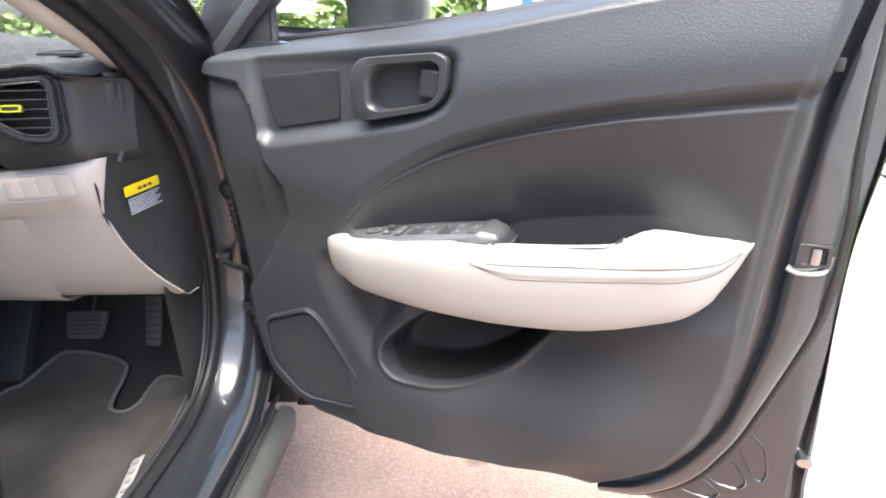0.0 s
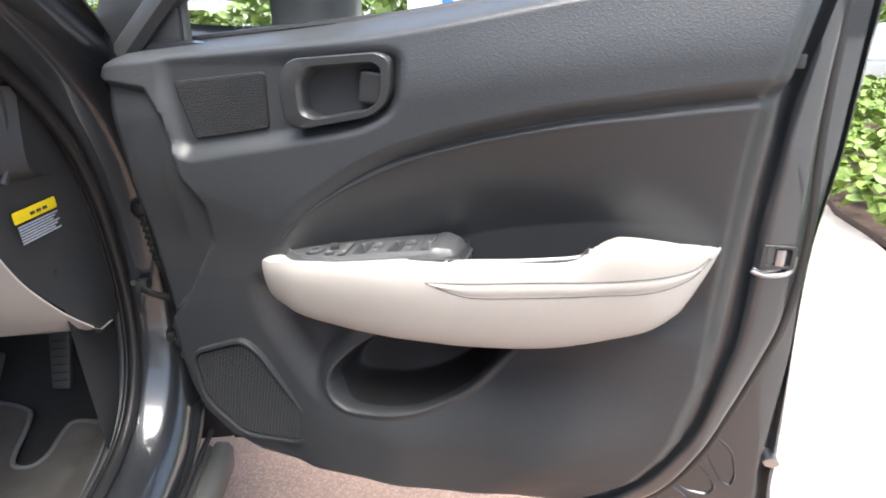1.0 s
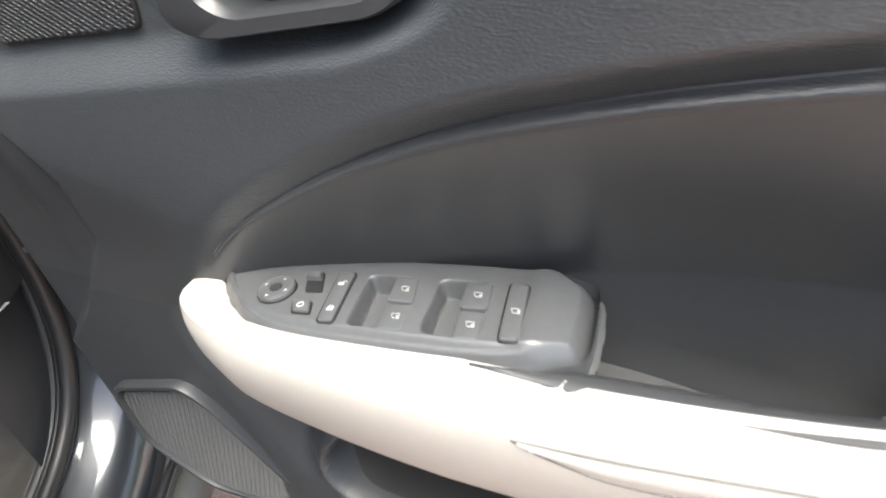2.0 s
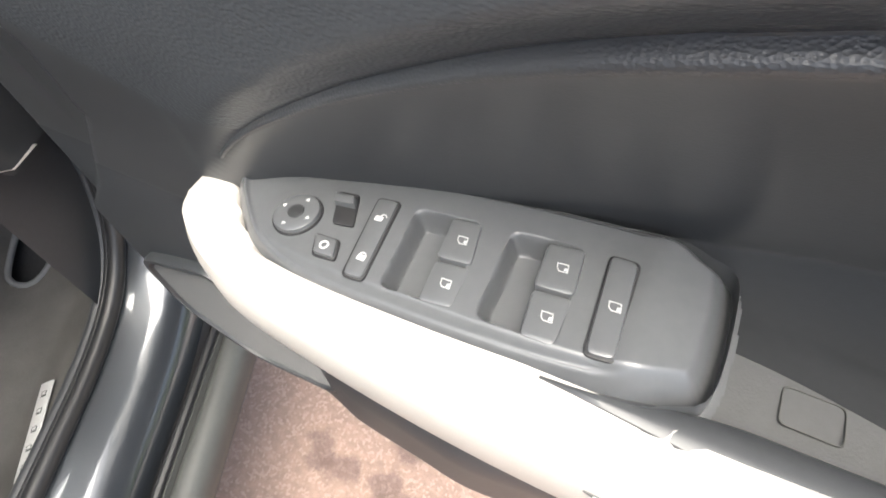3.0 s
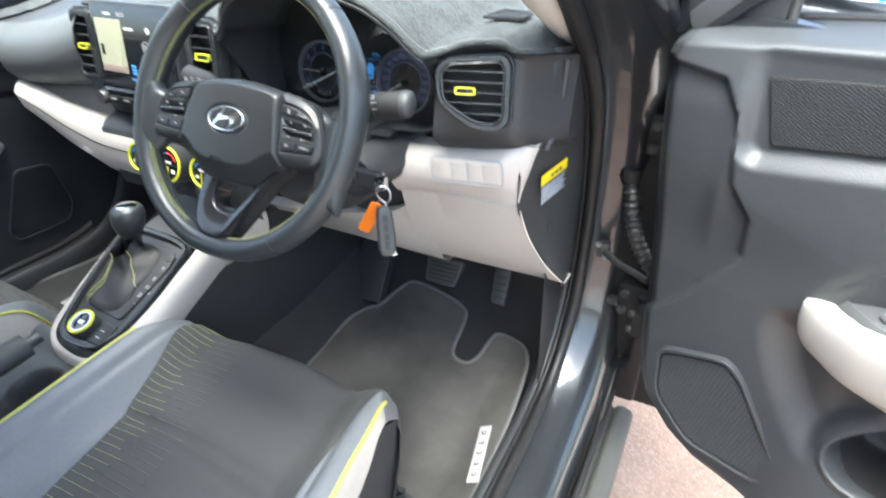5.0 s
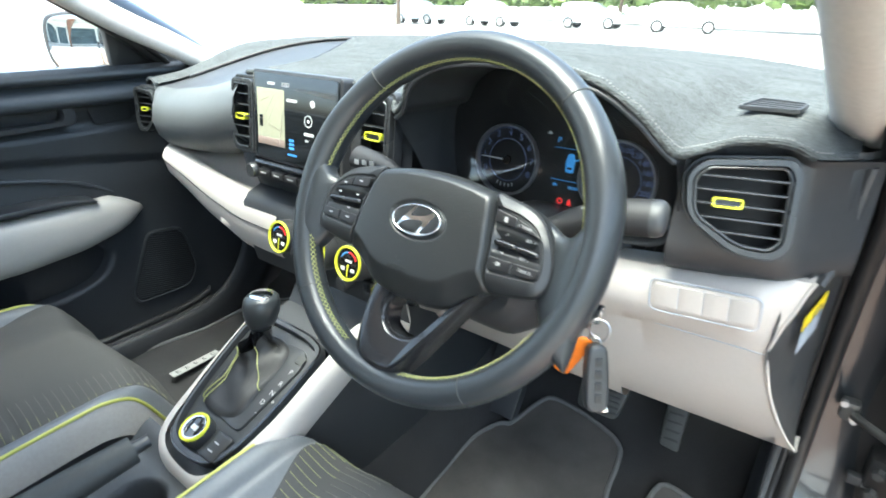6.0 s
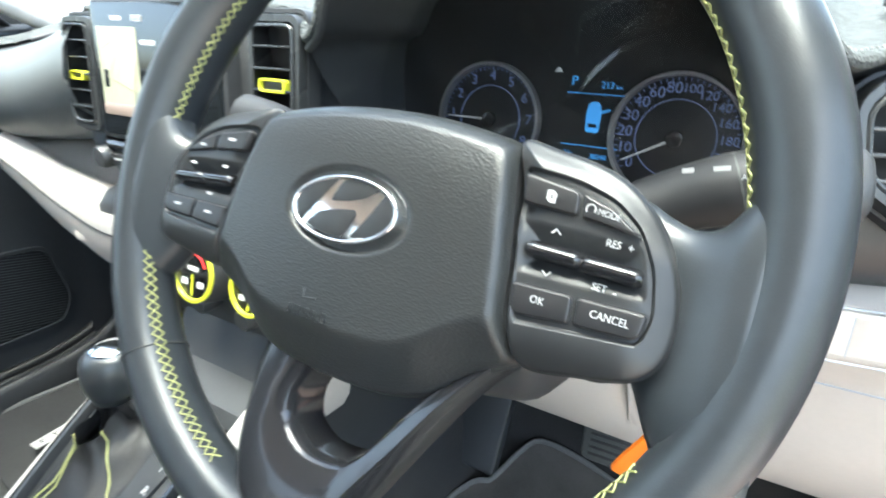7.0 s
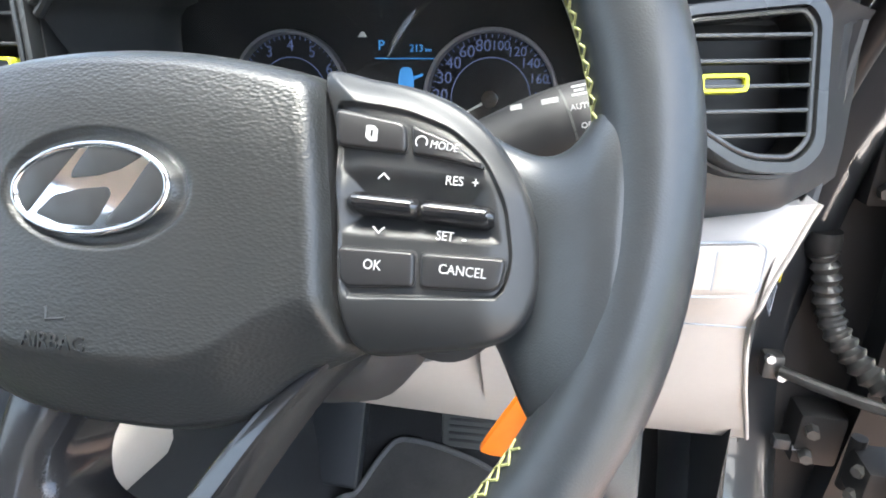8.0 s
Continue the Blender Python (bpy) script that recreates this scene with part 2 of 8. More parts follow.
def plate(outline, depth, bevel=0.001, m=None, back=0.0, seg=2):
    """A flat piece with this outline (x, y), from z = back to z = back + depth, its front edge rounded."""
    bm = bmesh.new()
    k = len(outline)
    steps = [(0.0, back), (0.0, back + depth - bevel)]
    for i in range(1, seg + 1):
        a = math.pi / 2 * i / seg
        steps.append((bevel * (1 - math.cos(a)), back + depth - bevel + bevel * math.sin(a)))
    o = np.array(outline, float)
    area = 0.5 * np.sum(o[:, 0] * np.roll(o[:, 1], -1) - np.roll(o[:, 0], -1) * o[:, 1])
    if area < 0:
        o = o[::-1]
    e = np.roll(o, -1, 0) - o
    nrm = np.stack([e[:, 1], -e[:, 0]], 1) / np.maximum(np.linalg.norm(e, axis=1, keepdims=True), 1e-9)
    vn = nrm + np.roll(nrm, 1, 0)
    vn /= np.maximum(np.linalg.norm(vn, axis=1, keepdims=True), 1e-9)
    rows = [[bm.verts.new((*(o[i] - vn[i] * s), z)) for i in range(k)] for s, z in steps]
    for r in range(len(rows) - 1):
        for i in range(k):
            bm.faces.new((rows[r][i], rows[r][(i + 1) % k], rows[r + 1][(i + 1) % k], rows[r + 1][i]))
    bm.faces.new(rows[0][::-1])
    bm.faces.new(rows[-1])
    bmesh.ops.triangulate(bm, faces=[f for f in bm.faces if len(f.verts) > 4])
    if m is not None:
        bm.transform(m)
    return bm


def ring(outer, inner, depth, m=None, back=0.0, bevel=0.0015):
    """A frame between two outlines with the same number of points."""
    o, i = np.array(outer, float), np.array(inner, float)
    rows = []
    for k, z in ((0.0, back), (0.0, back + depth - bevel), (0.06, back + depth - bevel * 0.3), (0.14, back + depth), (0.8, back + depth), (0.93, back + depth - bevel), (1.0, back + depth - 2 * bevel), (1.0, back)):
        c = o * (1 - k) + i * k
        rows.append([(*p, z) for p in c])
    bm = grid(rows, close_u=True)
    if m is not None:
        bm.transform(m)
    return bm


def rounded(pts, r, n=5):
    """A polygon with its corners rounded by r."""
    out = []
    k = len(pts)
    for i in range(k):
        p, a, b = Vector(pts[i]), Vector(pts[i - 1]), Vector(pts[(i + 1) % k])
        d1, d2 = a - p, b - p
        c = min(r, d1.length * 0.45, d2.length * 0.45)
        q1, q2 = p + d1.normalized() * c, p + d2.normalized() * c
        for s in np.linspace(0, 1, n):
            out.append(tuple((1 - s) ** 2 * q1 + 2 * s * (1 - s) * p + s * s * q2))
    return out


def rect(x0, y0, x1, y1, r=0.002, n=4):
    return rounded([(x0, y0), (x1, y0), (x1, y1), (x0, y1)], r, n)


def circle(r, n=32, cx=0.0, cy=0.0, ry=None):
    return [(cx + r * math.cos(a), cy + (ry or r) * math.sin(a)) for a in np.linspace(0, 2 * math.pi, n, endpoint=False)]


def frame_of(origin, x_axis, y_axis):
    x = Vector(x_axis).normalized()
    z = x.cross(Vector(y_axis)).normalized()
    y = z.cross(x)
    return Matrix(((x[0], y[0], z[0], origin[0]), (x[1], y[1], z[1], origin[1]), (x[2], y[2], z[2], origin[2]), (0, 0, 0, 1)))


def words(name, text, size, material, parent, m, lift=0.0003, squeeze=1.0):
    """Raised lettering in the plain built-in face, centred at m."""
    cu = bpy.data.curves.new("words", 'FONT')
    cu.body, cu.size, cu.align_x, cu.align_y, cu.extrude = text, size, 'CENTER', 'CENTER', lift
    cu.resolution_u = 3
    ob = bpy.data.objects.new("words", cu)
    me = bpy.data.meshes.new_from_object(ob)
    bpy.data.objects.remove(ob)
    bpy.data.curves.remove(cu)
    me.name = name
    me.transform(m @ Matrix.Diagonal((squeeze, 1, 1, 1)))
    me.materials.clear()
    me.materials.append(M[material])
    o = new(name, me)
    o.parent = parent
    return o


def soft(a, b, x):
    s = np.clip((x - a) / (b - a), 0.0, 1.0)
    return s * s * (3 - 2 * s)


def edge_distance(px, py, poly):
    """Signed distance to a polygon, positive inside."""
    p = np.array(poly, float)
    q = np.roll(p, -1, 0)
    d = np.full(px.shape, 1e9)
    inside = np.zeros(px.shape, bool)
    for (ax, ay), (bx, by) in zip(p, q):
        ex, ey = bx - ax, by - ay
        t = np.clip(((px - ax) * ex + (py - ay) * ey) / (ex * ex + ey * ey + 1e-12), 0, 1)
        d = np.minimum(d, np.hypot(px - ax - t * ex, py - ay - t * ey))
        hit = ((ay > py) != (by > py)) & (px < (bx - ax) * (py - ay) / (by - ay + 1e-12) + ax)
        inside ^= hit
    return np.where(inside, d, -d)


# ---- ground ----
def aggregate():
    """Pinkish exposed-aggregate paving with pale chips and dark oil stains."""
    m = shade("aggregate", (0.235, 0.160, 0.125), 0.85, vary=0.16, scale=5, fine=0.15, fine_scale=60, grain=0.7, grain_scale=160, depth=0.004)
    nd, ln = m.node_tree.nodes, m.node_tree.links
    b = nd["Principled BSDF"]
    was = b.inputs["Base Color"].links[0].from_socket
    tc = nd.new("ShaderNodeTexCoord")
    vo = nd.new("ShaderNodeTexVoronoi")
    vo.inputs["Scale"].default_value = 190
    ln.new(tc.outputs["Object"], vo.inputs["Vector"])
    cr = nd.new("ShaderNodeValToRGB")
    cr.color_ramp.elements[0].position, cr.color_ramp.elements[0].color = 0.62, (0, 0, 0, 1)
    cr.color_ramp.elements[1].position, cr.color_ramp.elements[1].color = 0.86, (1, 1, 1, 1)
    sp = nd.new("ShaderNodeSeparateColor")
    ln.new(vo.outputs["Color"], sp.inputs[0])
    ln.new(sp.outputs[0], cr.inputs[0])
    mx = nd.new("ShaderNodeMix")
    mx.data_type = 'RGBA'
    mx.inputs["B"].default_value = (0.30, 0.215, 0.172, 1)
    ln.new(was, mx.inputs["A"])
    ln.new(cr.outputs[0], mx.inputs["Factor"])
    col = mx.outputs["Result"]
    nz = nd.new("ShaderNodeTexNoise")
    nz.inputs["Scale"].default_value, nz.inputs["Detail"].default_value = 18, 5
    ln.new(tc.outputs["Object"], nz.inputs["Vector"])
    for x, y, r in ((0.91, 0.85, 0.035), (0.955, 0.81, 0.034), (1.045, 0.79, 0.036), (1.065, 0.74, 0.042), (1.08, 0.85, 0.026), (1.02, 0.62, 0.034), (0.90, 1.02, 0.03), (1.30, 1.30, 0.06)):
        dist = nd.new("ShaderNodeVectorMath")
        dist.operation = 'DISTANCE'
        dist.inputs[1].default_value = (x, y, 0.0)
        ln.new(tc.outputs["Object"], dist.inputs[0])
        wob = nd.new("ShaderNodeMath")
        wob.operation = 'MULTIPLY_ADD'
        wob.inputs[1].default_value = 0.09
        ln.new(nz.outputs["Fac"], wob.inputs[0])
        ln.new(dist.outputs["Value"], wob.inputs[2])
        rg = nd.new("ShaderNodeMapRange")
        rg.inputs["From Min"].default_value, rg.inputs["From Max"].default_value = r + 0.052, r + 0.028
        rg.inputs["To Max"].default_value = 0.55
        ln.new(wob.outputs[0], rg.inputs["Value"])
        k = nd.new("ShaderNodeMix")
        k.data_type = 'RGBA'
        k.inputs["B"].default_value = (0.07, 0.045, 0.04, 1)
        ln.new(col, k.inputs["A"])
        ln.new(rg.outputs[0], k.inputs["Factor"])
        col = k.outputs["Result"]
    ln.new(col, b.inputs["Base Color"])
    return m


M["aggregate"] = aggregate()
M["concrete"] = shade("concrete", (0.38, 0.34, 0.31), 0.85, vary=0.08, scale=1.5, grain=0.5, grain_scale=90, fine=0.06, fine_scale=40, depth=0.003)
M["lot"] = shade("lot", (0.42, 0.41, 0.39), 0.9, vary=0.15, scale=0.4, fine=0.05, fine_scale=20)
g = tagged(part("ground", grid([[(x, y, -0.012) for x in (-900, -30, -8, 8, 30, 900)] for y in (-900, -30, -8, 8, 30, 900)]), "lot", None), "pale sealed car park ground", "ground", kind="structure")
g = tagged(part("pavement", plate([(-4, -6), (1.9, -6), (1.9, 6), (-4, 6)], 0.012, 0.003, back=-0.012), "aggregate", None), "pinkish exposed aggregate paving with dark stains", "paving", kind="structure")
g = tagged(part("footpath", plate([(1.905, -6), (3.3, -6), (3.3, 1.2), (5.2, 5.2), (9, 12), (6, 14), (1.905, 6)], 0.016, 0.004, back=-0.012), "concrete", None), "pale concrete path beside the paving", "path", kind="structure")


# ---- the open driver's door: local x along the door from its hinges, y up, z to the cabin side ----
DOOR = frame_of((0.9513, 0.8235, 0.0), (0.93182, -0.36293, 0), (0, 0, 1))
door = thing("front_door", "open dark grey car door with black trim panel and cream armrest", "car door", DOOR)

LEFT = [(0.47, -0.005), (0.511, -0.03), (0.56, -0.082), (0.60, -0.096), (0.641, -0.104), (0.781, -0.120), (0.963, -0.142), (1.09, -0.156), (1.16, -0.135), (1.30, -0.13)]
RIGHT = [(0.45, 0.44), (0.485, 0.52), (0.52, 0.57), (0.555, 0.62), (0.60, 0.652), (0.632, 0.667), (0.722, 0.687), (0.825, 0.693), (0.923, 0.697), (1.0, 0.70), (1.06, 0.705), (1.13, 0.72), (1.3, 0.76)]
CREASE = curve([(0.098, 0.845), (0.112, 0.868), (0.133, 0.893), (0.166, 0.9205), (0.224, 0.9585), (0.294, 0.9925), (0.373, 1.0175), (0.445, 1.034), (0.512, 1.047), (0.573, 1.0555), (0.63, 1.0635), (0.708, 1.073), (0.76, 1.080)], 60)
RECESS = rounded([(-0.045, 1.118), (-0.038, 1.0), (-0.018, 0.984), (0.15, 1.012), (0.245, 1.03), (0.295, 1.052), (0.303, 1.118)], 0.02)
POCKET = curve([(0.172, 0.648), (0.184, 0.682), (0.228, 0.718), (0.30, 0.757), (0.40, 0.785), (0.468, 0.775), (0.455, 0.752), (0.431, 0.72), (0.384, 0.668), (0.323, 0.634), (0.258, 0.620), (0.196, 0.620)], 60, True)
HINGE_SIDE = [(-0.071, 1.075), (-0.045, 1.037), (-0.030, 0.954), (0.001, 0.915), (0.002, 0.861), (-0.052, 0.774), (-0.125, 0.690), (-0.25, 0.72), (-0.25, 1.10)]
CHANNEL = curve([(0.075, 0.82), (0.05, 0.775), (0.085, 0.69), (0.15, 0.62), (0.2, 0.66), (0.2, 0.8)], 40, True)


def belt(x):
    """Height of the window line along the door."""
    return 1.146 + 0.075 * (x - 0.02) + 0.02 * soft(0.25, 0.6, x)


def panel_depth(x, y):
    """How far the trim panel stands out, over the door's plane."""
    cy = np.interp(x, CREASE[:, 0], CREASE[:, 1])
    slope = np.gradient(CREASE[:, 1], CREASE[:, 0])
    d = (y - cy) / np.sqrt(1 + np.interp(x, CREASE[:, 0], slope) ** 2)
    on = soft(0.085, 0.15, x)
    k = 0.35 + 0.65 * soft(0.12, 0.40, x)
    hi = soft(0.775, 0.84, y)
    wide = 0.003 + 0.005 * soft(0.1, 0.36, x) + 0.005 * soft(0.40, 0.70, x)
    up = 0.019 * k * soft(-0.003, 0.020, d)
    sink = np.clip((-d - wide) / 0.105, 0, 1.15)
    low = 0.006 * k * soft(0.0, 1.0, -d / wide) - (0.042 * sink * soft(0.085, 0.16, x) * hi + 0.055 * soft(0.012, 0.12, -d) * soft(0.13, 0.24, x) * (0.35 + 0.65 * soft(0.12, 0.5, x)) * (1 - hi) * soft(0.62, 0.28, x)) * soft(0.76, 0.40, x)
    w = on * np.where(d > 0, up, low) + (1 - on) * 0.006 * soft(0.0, 0.05, d)
    # soft roll of the top edge towards the glass
    top = belt(x) - y
    w = w - 0.075 * soft(0.034, 0.0, top) ** 1.3 - 0.018 * soft(0.11, 0.0, top)
    # recess of the inner handle
    r = edge_distance(x, y, RECESS)
    k_in = soft(-0.010, 0.016, r)
    w = w * (1 - k_in) - 0.012 * k_in
    # lower shelf with the bottle pocket
    p = edge_distance(x, y, POCKET)
    side = np.interp(y, *np.array(RIGHT).T) - x
    low_bulge = soft(0.73, 0.57, y) * soft(0.06, 0.24, x) * (0.032 + 0.026 * soft(0.14, 0.30, x) - 0.030 * soft(0.26, 0.60, x)) * soft(-0.008, 0.030, y - bottom(x)) * soft(0.0, 0.16, side)
    w = w + low_bulge
    lip = soft(-0.012, -0.001, p) * soft(0.75, 0.66, y)
    w = w + 0.006 * lip
    w = w - 0.090 * soft(-0.002, 0.017, p)
    c = edge_distance(x, y, CHANNEL)
    w = w - 0.020 * soft(-0.004, 0.05, c) * soft(-0.004, -0.03, p)
    w = w - 0.012 * soft(-0.003, 0.007, edge_distance(x, y, HINGE_SIDE))
    # line rising at the hinge side
    w = w + 0.008 * soft(0.03, -0.02, np.abs(x + 0.045)) * soft(0.80, 0.95, y) * soft(1.05, 0.98, y)
    # rounded rim
    lx = np.interp(y, *np.array(LEFT).T)
    rx = np.interp(y, *np.array(RIGHT).T)
    rim = np.minimum(np.minimum(x - lx, rx - x), (y - bottom(x)))
    return w - 0.014 * soft(0.02, 0.0, rim)


def bottom(x):
    return np.interp(x, [-0.09, -0.04, 0.02, 0.13, 0.30, 0.48, 0.57], [0.55, 0.512, 0.484, 0.471, 0.473, 0.479, 0.494])


def panel_rows(y0_at, y1_at, nx, ny, lift=0.0):
    f, t = np.meshgrid(np.linspace(0, 1, ny + 1), np.linspace(0, 1, nx + 1), indexing="ij")
    x = -0.08 + 0.80 * t
    for _ in range(4):
        y = y0_at(x) + (y1_at(x) - y0_at(x)) * f
        lx, rx = np.interp(y, *np.array(LEFT).T), np.interp(y, *np.array(RIGHT).T)
        x = lx + (rx - lx) * t
    a = np.stack([x, y], -1)
    w = panel_depth(a[..., 0], a[..., 1]) + lift
    return [[(a[j, i, 0], a[j, i, 1], w[j, i]) for i in range(nx + 1)] for j in range(ny + 1)]


def crease_line(x):
    return np.interp(x, [-0.2, -0.05, 0.105, *CREASE[6:, 0]], [0.985, 0.95, 0.9, *CREASE[6:, 1]])


part("lower_panel", grid(panel_rows(bottom, lambda x: 0.805 + 0.0 * x, 280, 170)), "door_plastic", door, "black moulded plastic panel with pocket", sharp=60)
part("insert_panel", grid(panel_rows(lambda x: 0.805 + 0.0 * x, crease_line, 200, 80)), "insert_trim", door, "black satin insert above the armrest", sharp=60)
part("upper_panel", grid(panel_rows(crease_line, lambda x: belt(x), 200, 90)), "door_pad", door, "black grained upper panel", sharp=60)

# Black sheet just above the pocket floor paints in the dark of its inside.
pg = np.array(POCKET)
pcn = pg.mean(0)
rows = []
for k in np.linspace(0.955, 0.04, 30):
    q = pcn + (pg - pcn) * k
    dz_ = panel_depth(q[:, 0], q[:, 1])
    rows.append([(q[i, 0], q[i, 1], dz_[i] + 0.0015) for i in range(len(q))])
part("pocket_shade", grid(rows, close_u=True), "black", door, "black sheet giving the pocket its inner shade", sharp=60)
lip = curve([(x, y) for x, y in CREASE if 0.112 < x < 0.695], 120)
lip_n = np.gradient(lip, axis=0)
lip_n = np.stack([lip_n[:, 1], -lip_n[:, 0]], 1) / np.linalg.norm(lip_n, axis=1, keepdims=True)
rows = []
for s in np.linspace(0.04, 1.1, 9):
    q = lip + lip_n * (s * (0.003 + 0.005 * soft(0.1, 0.36, lip[:, 0]) + 0.005 * soft(0.40, 0.70, lip[:, 0])))[:, None]
    dz_ = panel_depth(q[:, 0], q[:, 1]) + 0.0012 * math.sin(math.pi * min(1.0, s))
    rows.append([(q[i, 0], q[i, 1], dz_[i] + 0.0003) for i in range(len(q))])
part("crease_lip", grid(rows), "lip_grain", door, "black grained lip under the upper panel", sharp=70)
# painted shell behind the panel, with its folded edge and seal
SHELL = curve([(0.02, 0.505), (-0.055, 0.54), (-0.085, 0.64), (-0.100, 0.85), (-0.12, 1.0), (-0.14, 1.14), (0.1, 1.145), (0.5, 1.18), (0.76, 1.20), (0.765, 1.05), (0.755, 0.94), (0.75, 0.88), (0.765, 0.74),
               (0.775, 0.60), (0.785, 0.47), (0.76, 0.44), (0.69, 0.432), (0.58, 0.445), (0.45, 0.480), (0.2, 0.494)], 120, True)
SC = np.array([0.33, 0.8])
rows = []
for k, z in ((0.0, -0.125), (0.004, -0.128), (0.012, -0.128), (0.012, -0.120), (0.004, -0.118), (-0.012, -0.105), (-0.014, -0.07), (-0.018, -0.058), (-0.03, -0.055), (-0.045, -0.055), (-0.06, -0.09)):
    q = SC + (SHELL - SC) * (1 + k / 0.4)
    rows.append([(x, y, z) for x, y in q])
part("shell", grid(rows, close_u=True), "paint", door, "dark grey metallic painted steel shell", sharp=50)
skin = [(SC + (SHELL - SC) * 1.01).tolist()]
part("outer_skin", plate(skin[0], 0.004, 0.001, back=-0.135), "paint", door, "dark grey metallic outer skin")
edge_y = np.linspace(0.53, 1.10, 50)
part("hinge_edge", grid([[(float(np.interp(y, *np.array(LEFT).T)) + dx, y, z) for y in edge_y] for dx, z in ((0.004, -0.022), (-0.003, -0.026), (-0.005, -0.036), (-0.006, -0.06), (-0.006, -0.10), (0.0, -0.125), (0.03, -0.128))]), "rubber", door, "black rubber edge strip", sharp=70)
# jamb beyond the trim: shadow groove, painted flange, seal and pressed corner
EDGE_P = curve([(0.722, 1.17), (0.706, 1.07), (0.700, 1.0), (0.697, 0.923), (0.693, 0.825), (0.687, 0.722), (0.667, 0.632), (0.645, 0.588), (0.612, 0.545), (0.565, 0.512), (0.52, 0.494)], 70)
EDGE_R = curve([(0.745, 1.17), (0.727, 1.07), (0.722, 1.0), (0.717, 0.923), (0.716, 0.80), (0.707, 0.735), (0.690, 0.648), (0.668, 0.600), (0.632, 0.545), (0.585, 0.503), (0.53, 0.484)], 70)
EDGE_S = curve([(0.757, 1.17), (0.758, 1.07), (0.762, 1.0), (0.769, 0.915), (0.764, 0.813), (0.747, 0.745), (0.717, 0.650), (0.698, 0.600), (0.660, 0.533), (0.60, 0.486), (0.535, 0.470)], 70)
EDGE_O = curve([(0.800, 1.17), (0.798, 1.07), (0.796, 1.0), (0.788, 0.90), (0.790, 0.80), (0.796, 0.70), (0.800, 0.62), (0.803, 0.55), (0.800, 0.47), (0.70, 0.452), (0.56, 0.462)], 70)


def strip_between(a, b, steps):
    return grid([[(*(a[i] * (1 - s) + b[i] * s), z) for i in range(len(a))] for s, z in steps])


part("jamb_groove", strip_between(EDGE_P, EDGE_R, ((-2.2, -0.020), (-0.1, -0.022), (0.1, -0.028), (0.6, -0.028), (0.9, -0.024), (1.0, -0.019))), "paint", door, "dark painted jamb groove", sharp=60)
part("jamb_flange", strip_between(EDGE_R, EDGE_S, ((0.0, -0.019), (0.08, -0.0165), (0.25, -0.017), (0.7, -0.020), (0.85, -0.022), (0.93, -0.028), (1.0, -0.042))), "paint", door, "dark grey painted jamb flange", sharp=60)
part("jamb_corner", strip_between(EDGE_S, EDGE_O, ((0.0, -0.044), (0.2, -0.046), (0.6, -0.048), (0.72, -0.050), (0.76, -0.066), (0.90, -0.070), (0.94, -0.058), (1.0, -0.060), (1.02, -0.075), (1.0, -0.118))), "paint", door, "dark grey painted door corner", sharp=50)
part("latch_seal", tube([(*(p * 0.97 + q * 0.03), -0.036) for p, q in zip(EDGE_S, EDGE_O)], 0.0075, 10), "rubber", door, "black rubber door seal")
latch = part("latch_slot", ring(rect(0.722, 0.880, 0.758, 0.908, 0.004), rect(0.728, 0.884, 0.752, 0.904, 0.003), 0.006, back=-0.021), "satin_dark", door, "black latch surround")
part("latch_well", plate(rect(0.7275, 0.8835, 0.7525, 0.9045, 0.003), 0.001, 0.0003, back=-0.0195), "black", latch)
part("latch_claw", box(0.010, 0.020, 0.004, 0.0015, (0.742, 0.893, -0.017)), "steel", latch, "steel latch claw")
part("latch_lip", tube(curve([(0.715, 0.876, -0.016), (0.728, 0.872, -0.014), (0.748, 0.874, -0.015), (0.756, 0.880, -0.018), (0.758, 0.895, -0.02)], 20), 0.0032, 8), "steel", latch, "bare steel lip")
part("door_bolt", loft([[(0.792 + 0.010 * math.cos(a), 0.590 + 0.007 * math.sin(a), z) for a in np.linspace(0, 6.283, 14, endpoint=False)] for z in (-0.075, -0.045)]), "steel", door, "steel bolt head")
for shape in ([(0.722, 0.618), (0.742, 0.600), (0.752, 0.560), (0.748, 0.540), (0.735, 0.548), (0.712, 0.588)], [(0.702, 0.575), (0.730, 0.535), (0.722, 0.520), (0.690, 0.522), (0.674, 0.540)], [(0.668, 0.528), (0.700, 0.505), (0.690, 0.492), (0.650, 0.496), (0.636, 0.508)]):
    o = np.array(rounded(shape, 0.012, 5))
    c = o.mean(0)
    part("pressed_hollow", grid([[(*(c + (p - c) * k), z) for p in o] for k, z in ((1.12, -0.0462), (1.04, -0.0445), (0.97, -0.0455), (0.90, -0.051), (0.75, -0.0535), (0.05, -0.0535))], close_u=True), "paint", door, "pressed hollow in the painted corner", sharp=60)
part("buffer", box(0.010, 0.014, 0.006, 0.002, (0.722, 1.105, -0.014)), "satin_dark", door, "small black plug")

